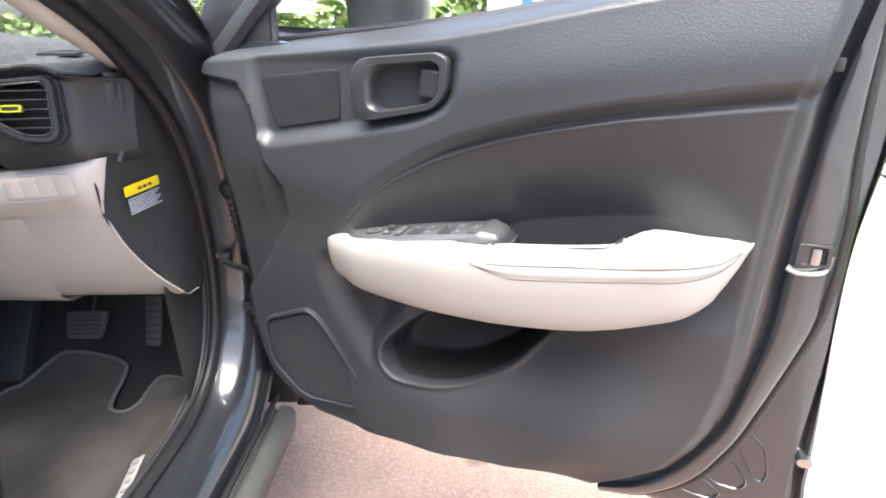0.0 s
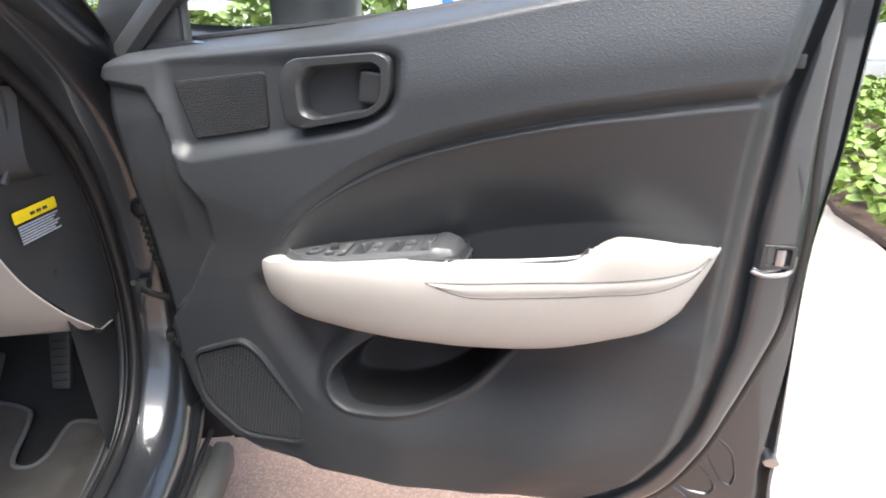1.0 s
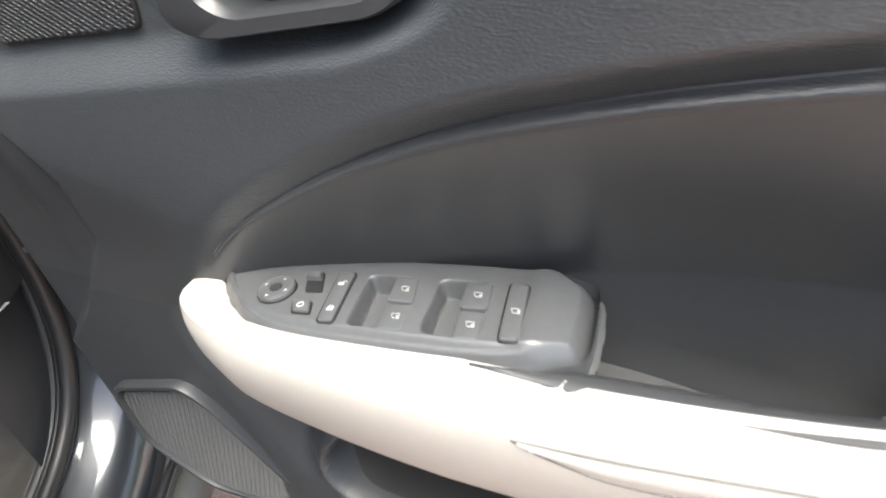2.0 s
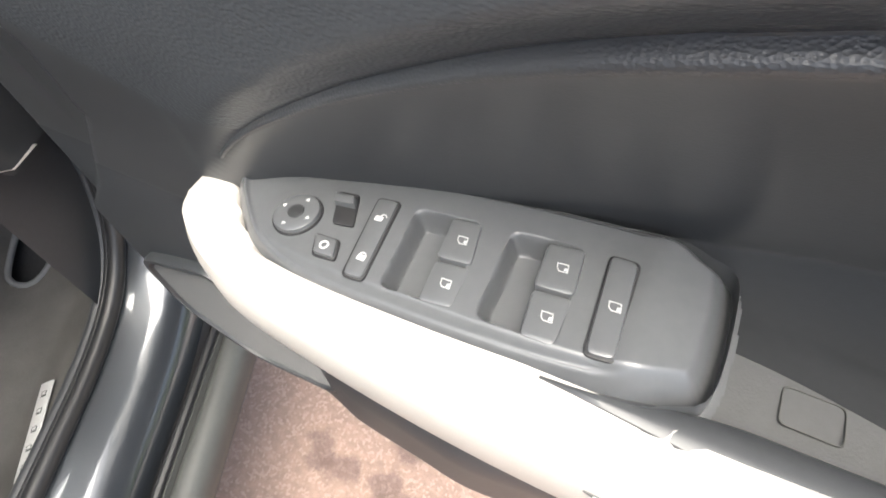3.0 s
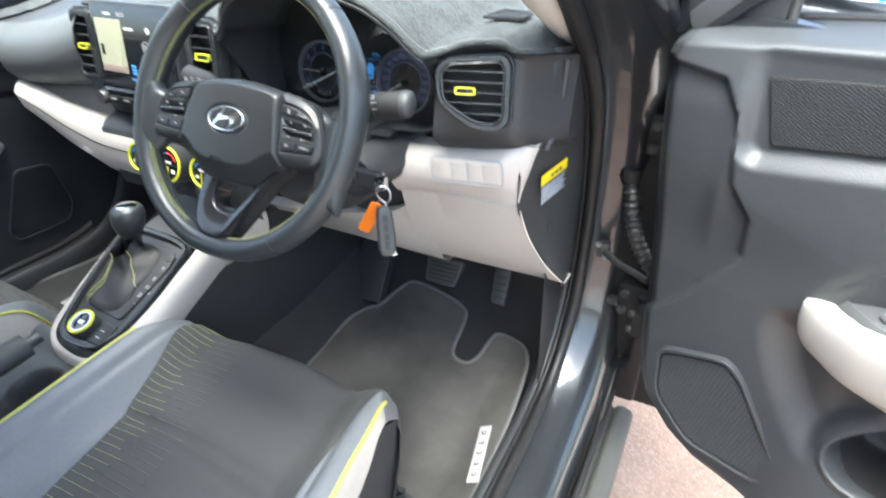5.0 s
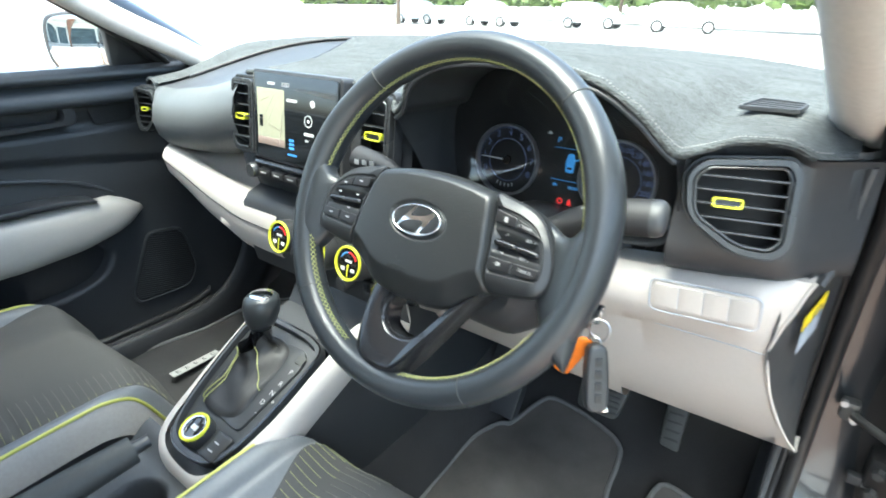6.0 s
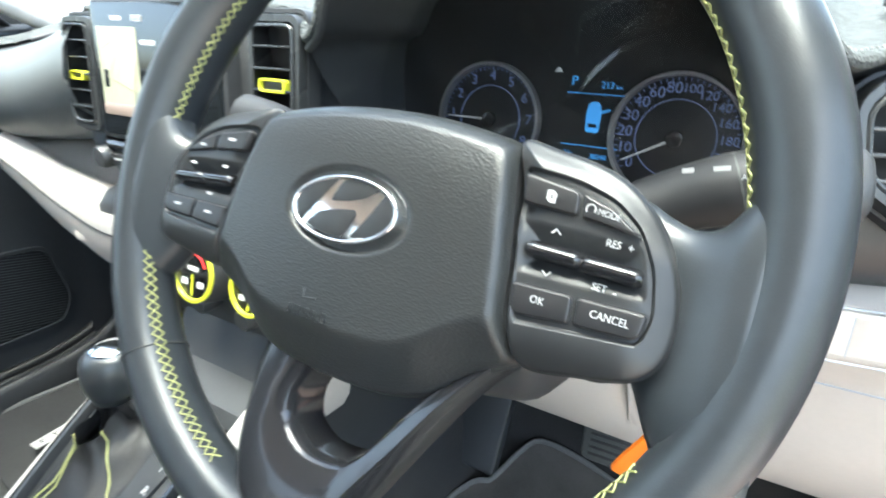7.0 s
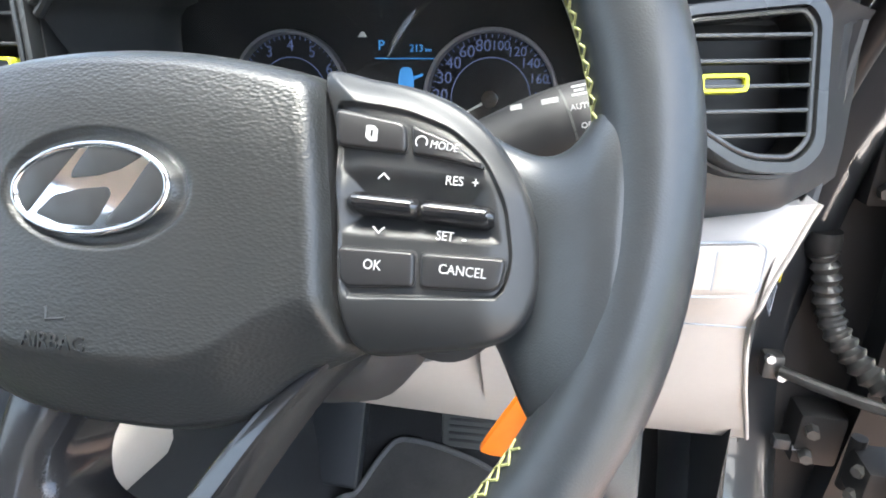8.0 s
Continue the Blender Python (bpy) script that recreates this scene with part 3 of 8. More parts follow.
# window frame, glass, mirror sail
glass_line = [(x, belt(x) - 0.004, -0.085) for x in np.linspace(-0.08, 0.77, 20)]
part("window_seal", tube(glass_line, 0.006, 8), "rubber", door, "black window wiper seal")
fr = curve([(-0.15, 1.12, -0.075), (-0.06, 1.20, -0.078), (0.10, 1.33, -0.085), (0.30, 1.46, -0.10), (0.5, 1.525, -0.12), (0.72, 1.54, -0.13), (0.80, 1.50, -0.125), (0.80, 1.35, -0.10), (0.775, 1.18, -0.075)], 70)
part("window_frame", tube(fr, 0.022, 10, flat=1.5), "soft_dark", door, "black window frame")
pane = bmesh.new()
pv = [pane.verts.new(p) for p in [(-0.04, 1.12, -0.085), (0.77, 1.20, -0.085), (0.79, 1.50, -0.125), (0.5, 1.52, -0.12), (0.30, 1.455, -0.10), (0.10, 1.325, -0.088)]]
pane.faces.new(pv)
g = part("window_pane", pane, "glass", door, "clear side window glass")
g.visible_shadow = False
sail = rounded([(-0.215, 1.095), (-0.10, 1.118), (-0.045, 1.130), (-0.045, 1.265), (-0.085, 1.265), (-0.15, 1.235), (-0.19, 1.17)], 0.012)
part("mirror_sail", plate(sail, 0.02, 0.006, back=-0.082), "soft_dark", door, "black triangular mirror trim")
part("quarter_post", tube([(-0.042, 1.125, -0.072), (-0.042, 1.30, -0.078)], 0.006, 8), "sill_plastic", door, "grey window divider post")
# inside handle
handle = part("handle_bezel", ring(rounded([(0.146, 1.034), (0.168, 1.027), (0.268, 1.045), (0.290, 1.066), (0.292, 1.112), (0.276, 1.119), (0.160, 1.112), (0.142, 1.09)], 0.02, 6),
                                   rounded([(0.174, 1.05), (0.192, 1.042), (0.26, 1.053), (0.276, 1.066), (0.278, 1.100), (0.268, 1.106), (0.19, 1.101), (0.174, 1.085)], 0.016, 6), 0.038, back=-0.026, bevel=0.004),
              "satin_dark", door, "satin black handle surround")
part("handle_cup", plate(rounded([(0.172, 1.042), (0.262, 1.051), (0.28, 1.066), (0.28, 1.102), (0.186, 1.1), (0.171, 1.088)], 0.014, 5), 0.003, 0.001, back=-0.027), "soft_dark", handle)
part("handle_lever", box(0.030, 0.040, 0.012, 0.006, (0.262, 1.078, -0.002), 3, Matrix.Rotation(radians(-8), 4, 'Z')), "satin_dark", handle, "black pull lever")
# tweeter grille: raised diagonal lattice in a shallow field
TW = rounded([(-0.028, 1.084), (-0.006, 1.006), (0.112, 1.024), (0.114, 1.097)], 0.008, 5)
TZ = -0.0125
tw = part("tweeter_grille", plate(TW, 0.004, 0.002, back=TZ - 0.001), "black", door, "black diamond-patterned tweeter grille")


def lattice(poly, pitch, angle, z, width, height, inset=0.002):
    """Short raised bars over a polygon, as one mesh."""
    bm = bmesh.new()
    p = np.array(poly)
    c = p.mean(0)
    rad = np.max(np.linalg.norm(p - c, axis=1))
    ca, sa = math.cos(radians(angle)), math.sin(radians(angle))
    for n in range(int(-rad / pitch) - 1, int(rad / pitch) + 2):
        ts = np.linspace(-rad, rad, 160)
        xs, ys = c[0] + ts * ca - n * pitch * sa, c[1] + ts * sa + n * pitch * ca
        ok = edge_distance(xs, ys, poly) > inset
        if ok.sum() < 3:
            continue
        i0, i1 = np.argmax(ok), len(ok) - 1 - np.argmax(ok[::-1])
        a, b = (xs[i0], ys[i0]), (xs[i1], ys[i1])
        o = (-sa * width / 2, ca * width / 2)
        zz = z(np.array([a[0], b[0]]), np.array([a[1], b[1]])) if callable(z) else (z, z)
        v = [bm.verts.new((q[0] + s * o[0], q[1] + s * o[1], h)) for q, hz in ((a, zz[0]), (b, zz[1])) for s, h in ((-1, hz), (-0.5, hz + height), (0.5, hz + height), (1, hz))]
        for k in range(3):
            bm.faces.new((v[k], v[k + 1], v[k + 5], v[k + 4]))
    return bm


part("lattice", lattice(TW, 0.0032, 28, TZ + 0.0026, 0.0019, 0.0010), "door_plastic", tw, kind="stuff")
part("lattice", lattice(TW, 0.0032, -28, TZ + 0.0026, 0.0019, 0.0010), "door_plastic", tw, kind="stuff")
# door loudspeaker grille
SP = rounded([(-0.064, 0.668), (0.030, 0.703), (0.055, 0.685), (0.133, 0.573), (0.118, 0.533), (0.01, 0.528), (-0.055, 0.585)], 0.022, 6)
spc = np.mean(SP, 0)
sp = part("speaker_grille", plate(SP, 0.006, 0.003, back=-0.001), "black", door, "black ribbed speaker grille")
part("grille_rim", ring([tuple(spc + (np.array(p) - spc) * 1.06) for p in SP], [tuple(spc + (np.array(p) - spc) * 0.985) for p in SP], 0.010, bevel=0.004), "door_plastic", sp)
part("ribs", lattice(SP, 0.0046, -12, 0.0058, 0.0016, 0.0022, 0.004), "door_plastic", sp, kind="stuff")
part("ribs", lattice(SP, 0.0056, 78, 0.0056, 0.0014, 0.0018, 0.004), "door_plastic", sp, kind="stuff")

# cream armrest: sections along the door
AT = [(0.089, 0.844), (0.102, 0.851), (0.122, 0.857), (0.145, 0.864), (0.20, 0.870), (0.26, 0.874), (0.347, 0.879), (0.50, 0.893), (0.530, 0.904), (0.553, 0.922), (0.575, 0.926), (0.62, 0.923), (0.655, 0.917), (0.674, 0.910)]
AB = [(0.089, 0.820), (0.095, 0.803), (0.108, 0.793), (0.130, 0.787), (0.165, 0.777), (0.31, 0.764), (0.47, 0.771), (0.575, 0.797), (0.627, 0.823), (0.65, 0.856), (0.674, 0.906)]
def smooth_line(pts):
    q = curve(pts, 200)
    return np.maximum.accumulate(q[:, 0]), q[:, 1]


AW = [(0.089, 0.014), (0.097, 0.026), (0.115, 0.042), (0.14, 0.056), (0.18, 0.068), (0.30, 0.078), (0.45, 0.076), (0.58, 0.066), (0.63, 0.05), (0.66, 0.03), (0.676, 0.008)]
AI = [(0.089, -0.032), (0.098, -0.026), (0.104, -0.018), (0.117, -0.003), (0.135, 0.016), (0.157, 0.031), (0.192, 0.040), (0.26, 0.043), (0.35, 0.043), (0.50, 0.044), (0.535, 0.03), (0.556, 0.0), (0.58, -0.005), (0.68, -0.005)]
ATS, ABS, AWS, AIS = (smooth_line(c) for c in (AT, AB, AW, AI))
rows = []
for x in np.concatenate([np.linspace(0.0895, 0.16, 28), np.linspace(0.165, 0.5, 60), np.linspace(0.505, 0.58, 30), np.linspace(0.583, 0.674, 30)]):
    t, b, w, i = (np.interp(x, *c) for c in (ATS, ABS, AWS, AIS))
    h = t - b
    rest = min(t, 0.8312 + 0.1464 * x) if x < 0.36 else t - 0.001 - 0.016 * float(soft(0.52, 0.56, x))
    lip_ = min(i, w * 0.8)
    hole = 0.05 * float(soft(0.355, 0.38, x) * soft(0.56, 0.535, x))
    prof = [(b + 0.10 * h, -0.045), (b + 0.02 * h, w * 0.30), (b, w * 0.54), (b + 0.05 * h, w * 0.67), (b + 0.2 * h, w * 0.80), (b + 0.45 * h, w * 0.91), (b + 0.66 * h, w * 0.965),
            (b + 0.82 * h, w * 0.97), (b + 0.92 * h, w * 0.94), (b + 0.98 * h, w * 0.90), (t, w * 0.84), ((t + rest) / 2, lip_ * 0.4 + w * 0.5), (rest, lip_), (rest - 0.02 - hole, lip_ - 0.004), (b + (0.3 - 0.12 * (hole > 0)) * h, -0.045)]
    q = curve(prof, 40, True)
    rows.append([(x, yy, zz) for yy, zz in q])
arm = part("armrest", loft(rows), "cream", door, "cream leather-look padded armrest", sharp=50)
# stitched cushion line on the armrest
up = curve([(0.348, 0.862), (0.40, 0.8655), (0.470, 0.8725), (0.536, 0.878), (0.596, 0.8845), (0.640, 0.891), (0.660, 0.903)], 60)
dn = curve([(0.348, 0.862), (0.377, 0.8525), (0.407, 0.848), (0.471, 0.8540), (0.537, 0.861), (0.598, 0.867), (0.640, 0.880), (0.662, 0.902)], 60)


def arm_face(x, y):
    t, b, w = (np.interp(x, *c) for c in (ATS, ABS, AWS))
    f = np.clip((y - b) / (t - b), 0, 1)
    return w * np.interp(f, [0, 0.05, 0.2, 0.45, 0.66, 0.82, 0.92, 0.98, 1], [0.54, 0.67, 0.80, 0.91, 0.965, 0.97, 0.94, 0.9, 0.84])


for name, line in (("upper_seam", up), ("lower_seam", dn)):
    part(name, tube([(x, y, arm_face(x, y) + 0.0002) for x, y in line], 0.0005, 6), "sill_plastic", arm, "seam line")
stb = bmesh.new()
for x in np.arange(0.358, 0.65, 0.0052):
    y = np.interp(x, up[:, 0], up[:, 1]) - 0.004
    tube([(x, y, arm_face(x, y) + 0.0006), (x + 0.0034, y + 0.0003, arm_face(x + 0.0034, y) + 0.0006)], 0.0006, 5, bm=stb)
part("stitching", stb, "beige", arm, kind="stuff")
cu = [(x, np.interp(x, up[:, 0], up[:, 1]) * (1 - s) + np.interp(x, dn[:, 0], dn[:, 1]) * s) for s in (0.1, 0.3, 0.5, 0.7, 0.9) for x in np.linspace(0.352, 0.648, 60)]
rows = [[(x, y, arm_face(x, y) + 0.0016 * math.sin(math.pi * s)) for x, y in cu[k * 60:(k + 1) * 60]] for k, s in enumerate((0.02, 0.3, 0.5, 0.7, 0.98))]
part("cushion", grid(rows), "cream", arm, "cream padded cushion strip", sharp=60)
# pull cup behind the armrest
part("grab_cup", grid([[(x, y, z) for x in np.linspace(0.34, 0.57, 40)] for y, z in ((0.850, -0.060), (0.822, -0.050), (0.812, -0.040), (0.809, -0.01), (0.809, 0.028), (0.85, 0.040))]), "tray_grey", door, "grey rubber-lined grab cup")
lipx = np.linspace(0.318, 0.532, 60)
rows = [[(x, np.interp(x, *ATS) + dy, np.interp(x, *AIS) + dz * float(soft(0.300, 0.40, x)) + 0.004) for x in lipx] for dy, dz in ((-0.020, -0.016), (-0.008, -0.015), (-0.001, -0.011), (0.0022, -0.004), (0.0026, 0.002), (0.0016, 0.0065), (-0.002, 0.008))]
part("grab_trim", grid(rows), "satin_dark", door, "satin black grab edge")
part("cup_cover", ring(rect(0.428, -0.030, 0.458, -0.008, 0.004), rect(0.4288, -0.0292, 0.4572, -0.0088, 0.004), 0.0010, m=Matrix(((1, 0, 0, 0), (0, 0, 1, 0.8108), (0, 1, 0, 0), (0, 0, 0, 1))), bevel=0.0002), "sill_plastic", door)

# window switch panel: local x along the door, y towards the cabin, z up
SWL = Matrix.Translation((0.003, 0.8252, 0.0)) @ Matrix(((0.9892, 0, -0.1464, 0), (0.1464, 0, 0.9892, 0), (0, 1, 0, 0), (0, 0, 0, 1)))
PO = curve([(0.103, -0.0195), (0.117, 0.0027), (0.1352, 0.0213), (0.1572, 0.0364), (0.1924, 0.0448), (0.2593, 0.0472), (0.314, 0.0472), (0.3509, 0.0446), (0.3665, 0.0395), (0.3800, 0.0300), (0.3824, -0.0063), (0.3796, -0.0277), (0.3671, -0.0348), (0.351, -0.0398),
            (0.2843, -0.0408), (0.2166, -0.0374), (0.1481, -0.0296), (0.112, -0.0235)], 130, True)
pc = PO.mean(0)
WELLS = ([(0.2332, -0.0128), (0.2686, -0.0142), (0.2755, 0.0342), (0.2379, 0.0358)], [(0.2839, -0.0142), (0.3186, -0.0149), (0.3218, 0.0358), (0.2855, 0.0348)])
WIN1, WIN2 = (rounded(p, 0.006, 5) for p in WELLS)
nx, ny = 360, 140
sx = np.linspace(0.097, 0.388, nx)
sy = np.linspace(-0.046, 0.053, ny)
gx, gy = np.meshgrid(sx, sy)
d = edge_distance(gx, gy, PO)
hgt = 0.013 * soft(-0.001, 0.012, d) + 0.0035 * soft(0.0, 0.006, d)
field = edge_distance(gx, gy, PO * 0.90 + pc * 0.10)
hgt = hgt - 0.0030 * soft(0.0, 0.003, field) * soft(0.355, 0.335, gx)
for poly in (WIN1, WIN2):
    hgt = hgt - 0.014 * soft(0.0, 0.0035, edge_distance(gx, gy, poly))
hgt = hgt - 0.009 * soft(0.345, 0.382, gx)
bm = bmesh.new()
vs = [[bm.verts.new((gx[j, i], gy[j, i], hgt[j, i])) if d[j, i] > -0.004 else None for i in range(nx)] for j in range(ny)]
for j in range(ny - 1):
    for i in range(nx - 1):
        q = (vs[j][i], vs[j][i + 1], vs[j + 1][i + 1], vs[j + 1][i])
        if all(q):
            bm.faces.new(q)
sides = loft([[(x, y, z) for x, y in PO] for z in (-0.035, -0.003, 0.004)], caps=False)
switches = part("switch_panel", bm, "switch_plastic", door, "satin black window switch panel", sharp=60)
switches.matrix_basis = SWL
part("panel_skirt", sides, "switch_plastic", switches)
TOP = 0.0135


def key(name, poly, h, base, material="button", bevel=0.0012, label=""):
    return part(name, plate(poly, h, min(bevel, h * 0.3), back=base), material, switches, label)


def disc(name, r, h, cx, cy, base, material, parent, label="", taper=0.9, n=36):
    bm = loft([[(cx + r * k * math.cos(a), cy + r * k * math.sin(a), base + z) for a in np.linspace(0, 2 * math.pi, n, endpoint=False)] for k, z in ((1, 0), (1, h * 0.7), (0.97, h * 0.92), (taper, h), (taper * 0.5, h * 0.98))])
    return part(name, bm, material, parent, label)


KX, KY = 0.1747, 0.0116
knob = disc("mirror_knob", 0.0128, 0.0055, KX, KY, TOP - 0.002, "switch_plastic", switches, "round mirror adjuster knob")
disc("knob_centre", 0.0045, 0.001, KX, KY, TOP + 0.003, "pod", knob)
for a in range(4):
    ca, sa = math.cos(radians(90 * a + 12)), math.sin(radians(90 * a + 12))
    tri = [(KX + (0.0092 + dx) * ca - dy * sa, KY + (0.0092 + dx) * sa + dy * ca) for dx, dy in ((0.0012, 0), (-0.001, 0.0014), (-0.001, -0.0014))]
    part("arrow_mark", plate(tri, 0.0002, 0.0001, back=TOP + 0.0033), "white_mark", knob)
key("knob_gap", circle(0.0138, 36, KX, KY), 0.0010, TOP + 0.0002, "black")


def grown(poly, d):
    c = np.mean(poly, 0)
    return [tuple(np.array(p) + d * np.sign(np.array(p) - c)) for p in poly]


SLOT = [(0.1876, -0.0097), (0.2004, -0.0105), (0.2089, 0.0097), (0.1962, 0.0109)]
key("mirror_selector_slot", rounded(SLOT, 0.002, 4), 0.0010, TOP + 0.0002, "black")
key("mirror_selector", rounded([(0.1888, -0.0060), (0.2010, -0.0068), (0.2035, -0.0010), (0.1912, -0.0002)], 0.001, 3), 0.006, TOP - 0.001, "switch_plastic")
key("selector_gap", [(0.1925, 0.0025), (0.2040, 0.0018), (0.2056, 0.0056), (0.1941, 0.0063)], 0.0005, TOP, "white_mark")
FOLD = [(0.1928, 0.0200), (0.2062, 0.0200), (0.2105, 0.0300), (0.1985, 0.0305)]
fold = key("mirror_fold_button", rounded(FOLD, 0.002, 4), 0.0040, TOP - 0.001, "switch_plastic")
key("fold_gap", rounded(grown(FOLD, 0.0010), 0.002, 4), 0.0010, TOP + 0.0002, "black")
part("fold_mark", ring(circle(0.0026, 12, 0.2020, 0.0252), circle(0.0016, 12, 0.2020, 0.0252), 0.0003, back=TOP + 0.0030, bevel=0.0001), "white_mark", fold)
ROCK = [(0.2120, -0.0110), (0.2236, -0.0118), (0.2298, 0.0356), (0.2196, 0.0360)]
rk = key("lock_rocker", rounded(ROCK, 0.0028, 4), 0.0034, TOP - 0.001, "switch_plastic", label="central locking rocker switch")
key("rocker_groove", rounded(grown(ROCK, 0.0011), 0.003, 4), 0.0010, TOP + 0.0002, "black")


def padlock(cx, cy, parent, z, open_it):
    part("lock_mark", plate(rect(cx - 0.0022, cy, cx + 0.0022, cy + 0.003, 0.0004), 0.0002, 0.0001, back=z), "white_mark", parent)
    part("lock_mark", tube([(cx + 0.0016 * math.cos(a) + (0.002 if open_it else 0), cy - 0.0014 * math.sin(a), z + 0.0001) for a in np.linspace(0, math.pi, 8)], 0.0003, 4), "white_mark", parent)


padlock(0.2195, 0.000, rk, TOP + 0.0025, True)
padlock(0.2238, 0.024, rk, TOP + 0.0025, False)


def window_mark(cx, cy, parent, z, s=1.0):
    o = [(-0.0026, -0.0022), (0.0026, -0.0022), (0.0026, 0.0022), (-0.0014, 0.0022), (-0.0026, 0.0006)]
    o = [(cx + x * s + 0.18 * y, cy + y * s) for x, y in o]
    part("window_mark", ring(o, [(cx + (x - cx) * 0.84, cy + (y - cy) * 0.82) for x, y in o], 0.0003, back=z, bevel=0.0001), "white_mark", parent)
    part("window_mark", plate([(cx + 0.0022 * s, cy - 0.0002), (cx + 0.0009 * s, cy - 0.0002), (cx + 0.0009 * s, cy + 0.0014), (cx + 0.0022 * s, cy + 0.0014)], 0.0003, 0.0001, back=z), "white_mark", parent)


SWITCHES = ([(0.2542, -0.0115), (0.2697, -0.0121), (0.2744, 0.0117), (0.2570, 0.0123)], [(0.2572, 0.0133), (0.2746, 0.0127), (0.2752, 0.0345), (0.2592, 0.0358)],
            [(0.3023, -0.0117), (0.3193, -0.0126), (0.3216, 0.0118), (0.3040, 0.0122)], [(0.3042, 0.0132), (0.3217, 0.0128), (0.3214, 0.0361), (0.3069, 0.0363)])
for k, poly in enumerate(SWITCHES):
    low_ = 0.001 * (k % 2)
    b = key("window_switch", rounded(poly, 0.0028, 4), 0.0135 - low_, TOP - 0.012, "switch_plastic", label="black window lift switch")
    c = np.mean(poly, 0)
    window_mark(c[0] + 0.001, c[1], b, TOP + 0.0016 - low_)
LOCK3 = [(0.3302, -0.0130), (0.3419, -0.0122), (0.3446, 0.0344), (0.3336, 0.0352)]
lock3 = key("window_lock_button", rounded(LOCK3, 0.0032, 4), 0.0034, TOP - 0.001, "switch_plastic", label="window lockout button")
key("button_groove", rounded(grown(LOCK3, 0.0011), 0.0036, 4), 0.0010, TOP + 0.0002, "black")
window_mark(0.3385, 0.012, lock3, TOP + 0.0025)


# ---- car body round the opening ----
body = thing("vehicle_shell", "dark grey metallic car body with black door seals", "car")
APER = curve([(-0.75, 0.428), (0.2, 0.425), (0.65, 0.428), (0.84, 0.434), (0.945, 0.472), (1.008, 0.555), (1.035, 0.68), (1.025, 0.83), (0.985, 0.955), (0.915, 1.06), (0.81, 1.15), (0.69, 1.222), (0.5, 1.33), (0.2, 1.46), (-0.1, 1.52)], 150)
AX = np.interp(APER[:, 1], [0.4, 0.6, 1.0, 1.15, 1.5], [0.698, 0.703, 0.705, 0.695, 0.60])


def along(profile, path=APER, px=AX, side=1):
    """A profile of (outward, away from the opening) carried along the opening."""
    d = np.gradient(path, axis=0)
    d /= np.linalg.norm(d, axis=1, keepdims=True)
    nrm = np.stack([d[:, 1], -d[:, 0]], 1)
    return [[(side * (px[i] + o), path[i, 0] + nrm[i, 0] * q, path[i, 1] + nrm[i, 1] * q) for o, q in profile] for i in range(len(path))]


for sd in (1, -1):
    part("door_seal", grid(along([(0.012 + 0.011 * math.cos(a), -0.004 + 0.012 * math.sin(a)) for a in np.linspace(0, 2 * math.pi, 12, endpoint=False)], side=sd), close_u=True), "rubber", body, "black rubber door seal", sharp=70)
    part("seal_lip", grid(along([(-0.004 + 0.006 * math.cos(a), 0.003 + 0.007 * math.sin(a)) for a in np.linspace(0, 2 * math.pi, 8, endpoint=False)], side=sd), close_u=True), "rubber", body, sharp=70)
    part("painted_jamb", grid(along([(0.018, 0.004), (0.028, 0.004), (0.040, 0.008), (0.058, 0.012), (0.074, 0.018), (0.090, 0.032), (0.100, 0.052), (0.104, 0.075), (0.106, 0.10)], side=sd)), "paint", body, "dark grey metallic painted sill and pillar", sharp=60)
    part("jamb_groove", grid(along([(0.104, 0.070), (0.112, 0.084), (0.118, 0.085), (0.121, 0.076)], side=sd)), "black", body)
low = APER[:95]
lowx = AX[:95]
for sd in (1, -1):
    sill = [[(sd * x, y, z) for x, z in ((0.812, 0.352), (0.818, 0.364), (0.826, 0.366), (0.830, 0.356), (0.834, 0.366), (0.842, 0.372), (0.862, 0.368), (0.870, 0.354), (0.866, 0.31), (0.82, 0.25))] for y in np.linspace(-0.9, 1.00, 30)]
    part("sill_cladding", grid(sill), "sill_plastic", body, "grey plastic sill cladding", sharp=50)
    part("sill_strip", tube([(sd * 0.818, y, 0.369) for y in np.linspace(-0.9, 1.04, 12)], 0.006, 8), "rubber", body)
    part("scuff_trim", grid(along([(-0.002, 0.008), (-0.012, -0.002), (-0.020, 0.000), (-0.028, 0.012), (-0.034, 0.04), (-0.036, 0.09)], low, lowx, sd)), "soft_dark", body, "black plastic scuff trim", sharp=60)
# floor, tunnel, firewall, footwell sides
floor_rows = []
for y, z in ((-0.9, 0.30), (0.2, 0.30), (0.6, 0.315), (0.85, 0.33), (1.0, 0.345), (1.12, 0.40), (1.24, 0.52), (1.30, 0.65), (1.32, 0.85)):
    row = []
    for x in np.linspace(-0.68, 0.68, 60):
        tun = 0.16 * float(soft(0.20, 0.12, abs(x - 0.0))) * float(soft(1.35, 0.9, y) * 0.6 + 0.4)
        row.append((x, y, z + tun + 0.03 * float(soft(0.60, 0.68, abs(x)))))
    floor_rows.append(row)
part("floor_carpet", grid(floor_rows), "carpet", body, "black carpeted floor and tunnel", sharp=60)
for sd in (1, -1):
    part("kick_panel", grid([[(sd * (0.686 + 0.006 * math.sin(z * 6)), y, z) for z in np.linspace(0.32, 0.80, 12)] for y in np.linspace(0.90, 1.34, 12)]), "soft_dark", body, "black kick panel", sharp=60)
part("firewall", box(1.36, 0.02, 0.72, 0.0, (0, 1.34, 0.67)), "carpet", body)
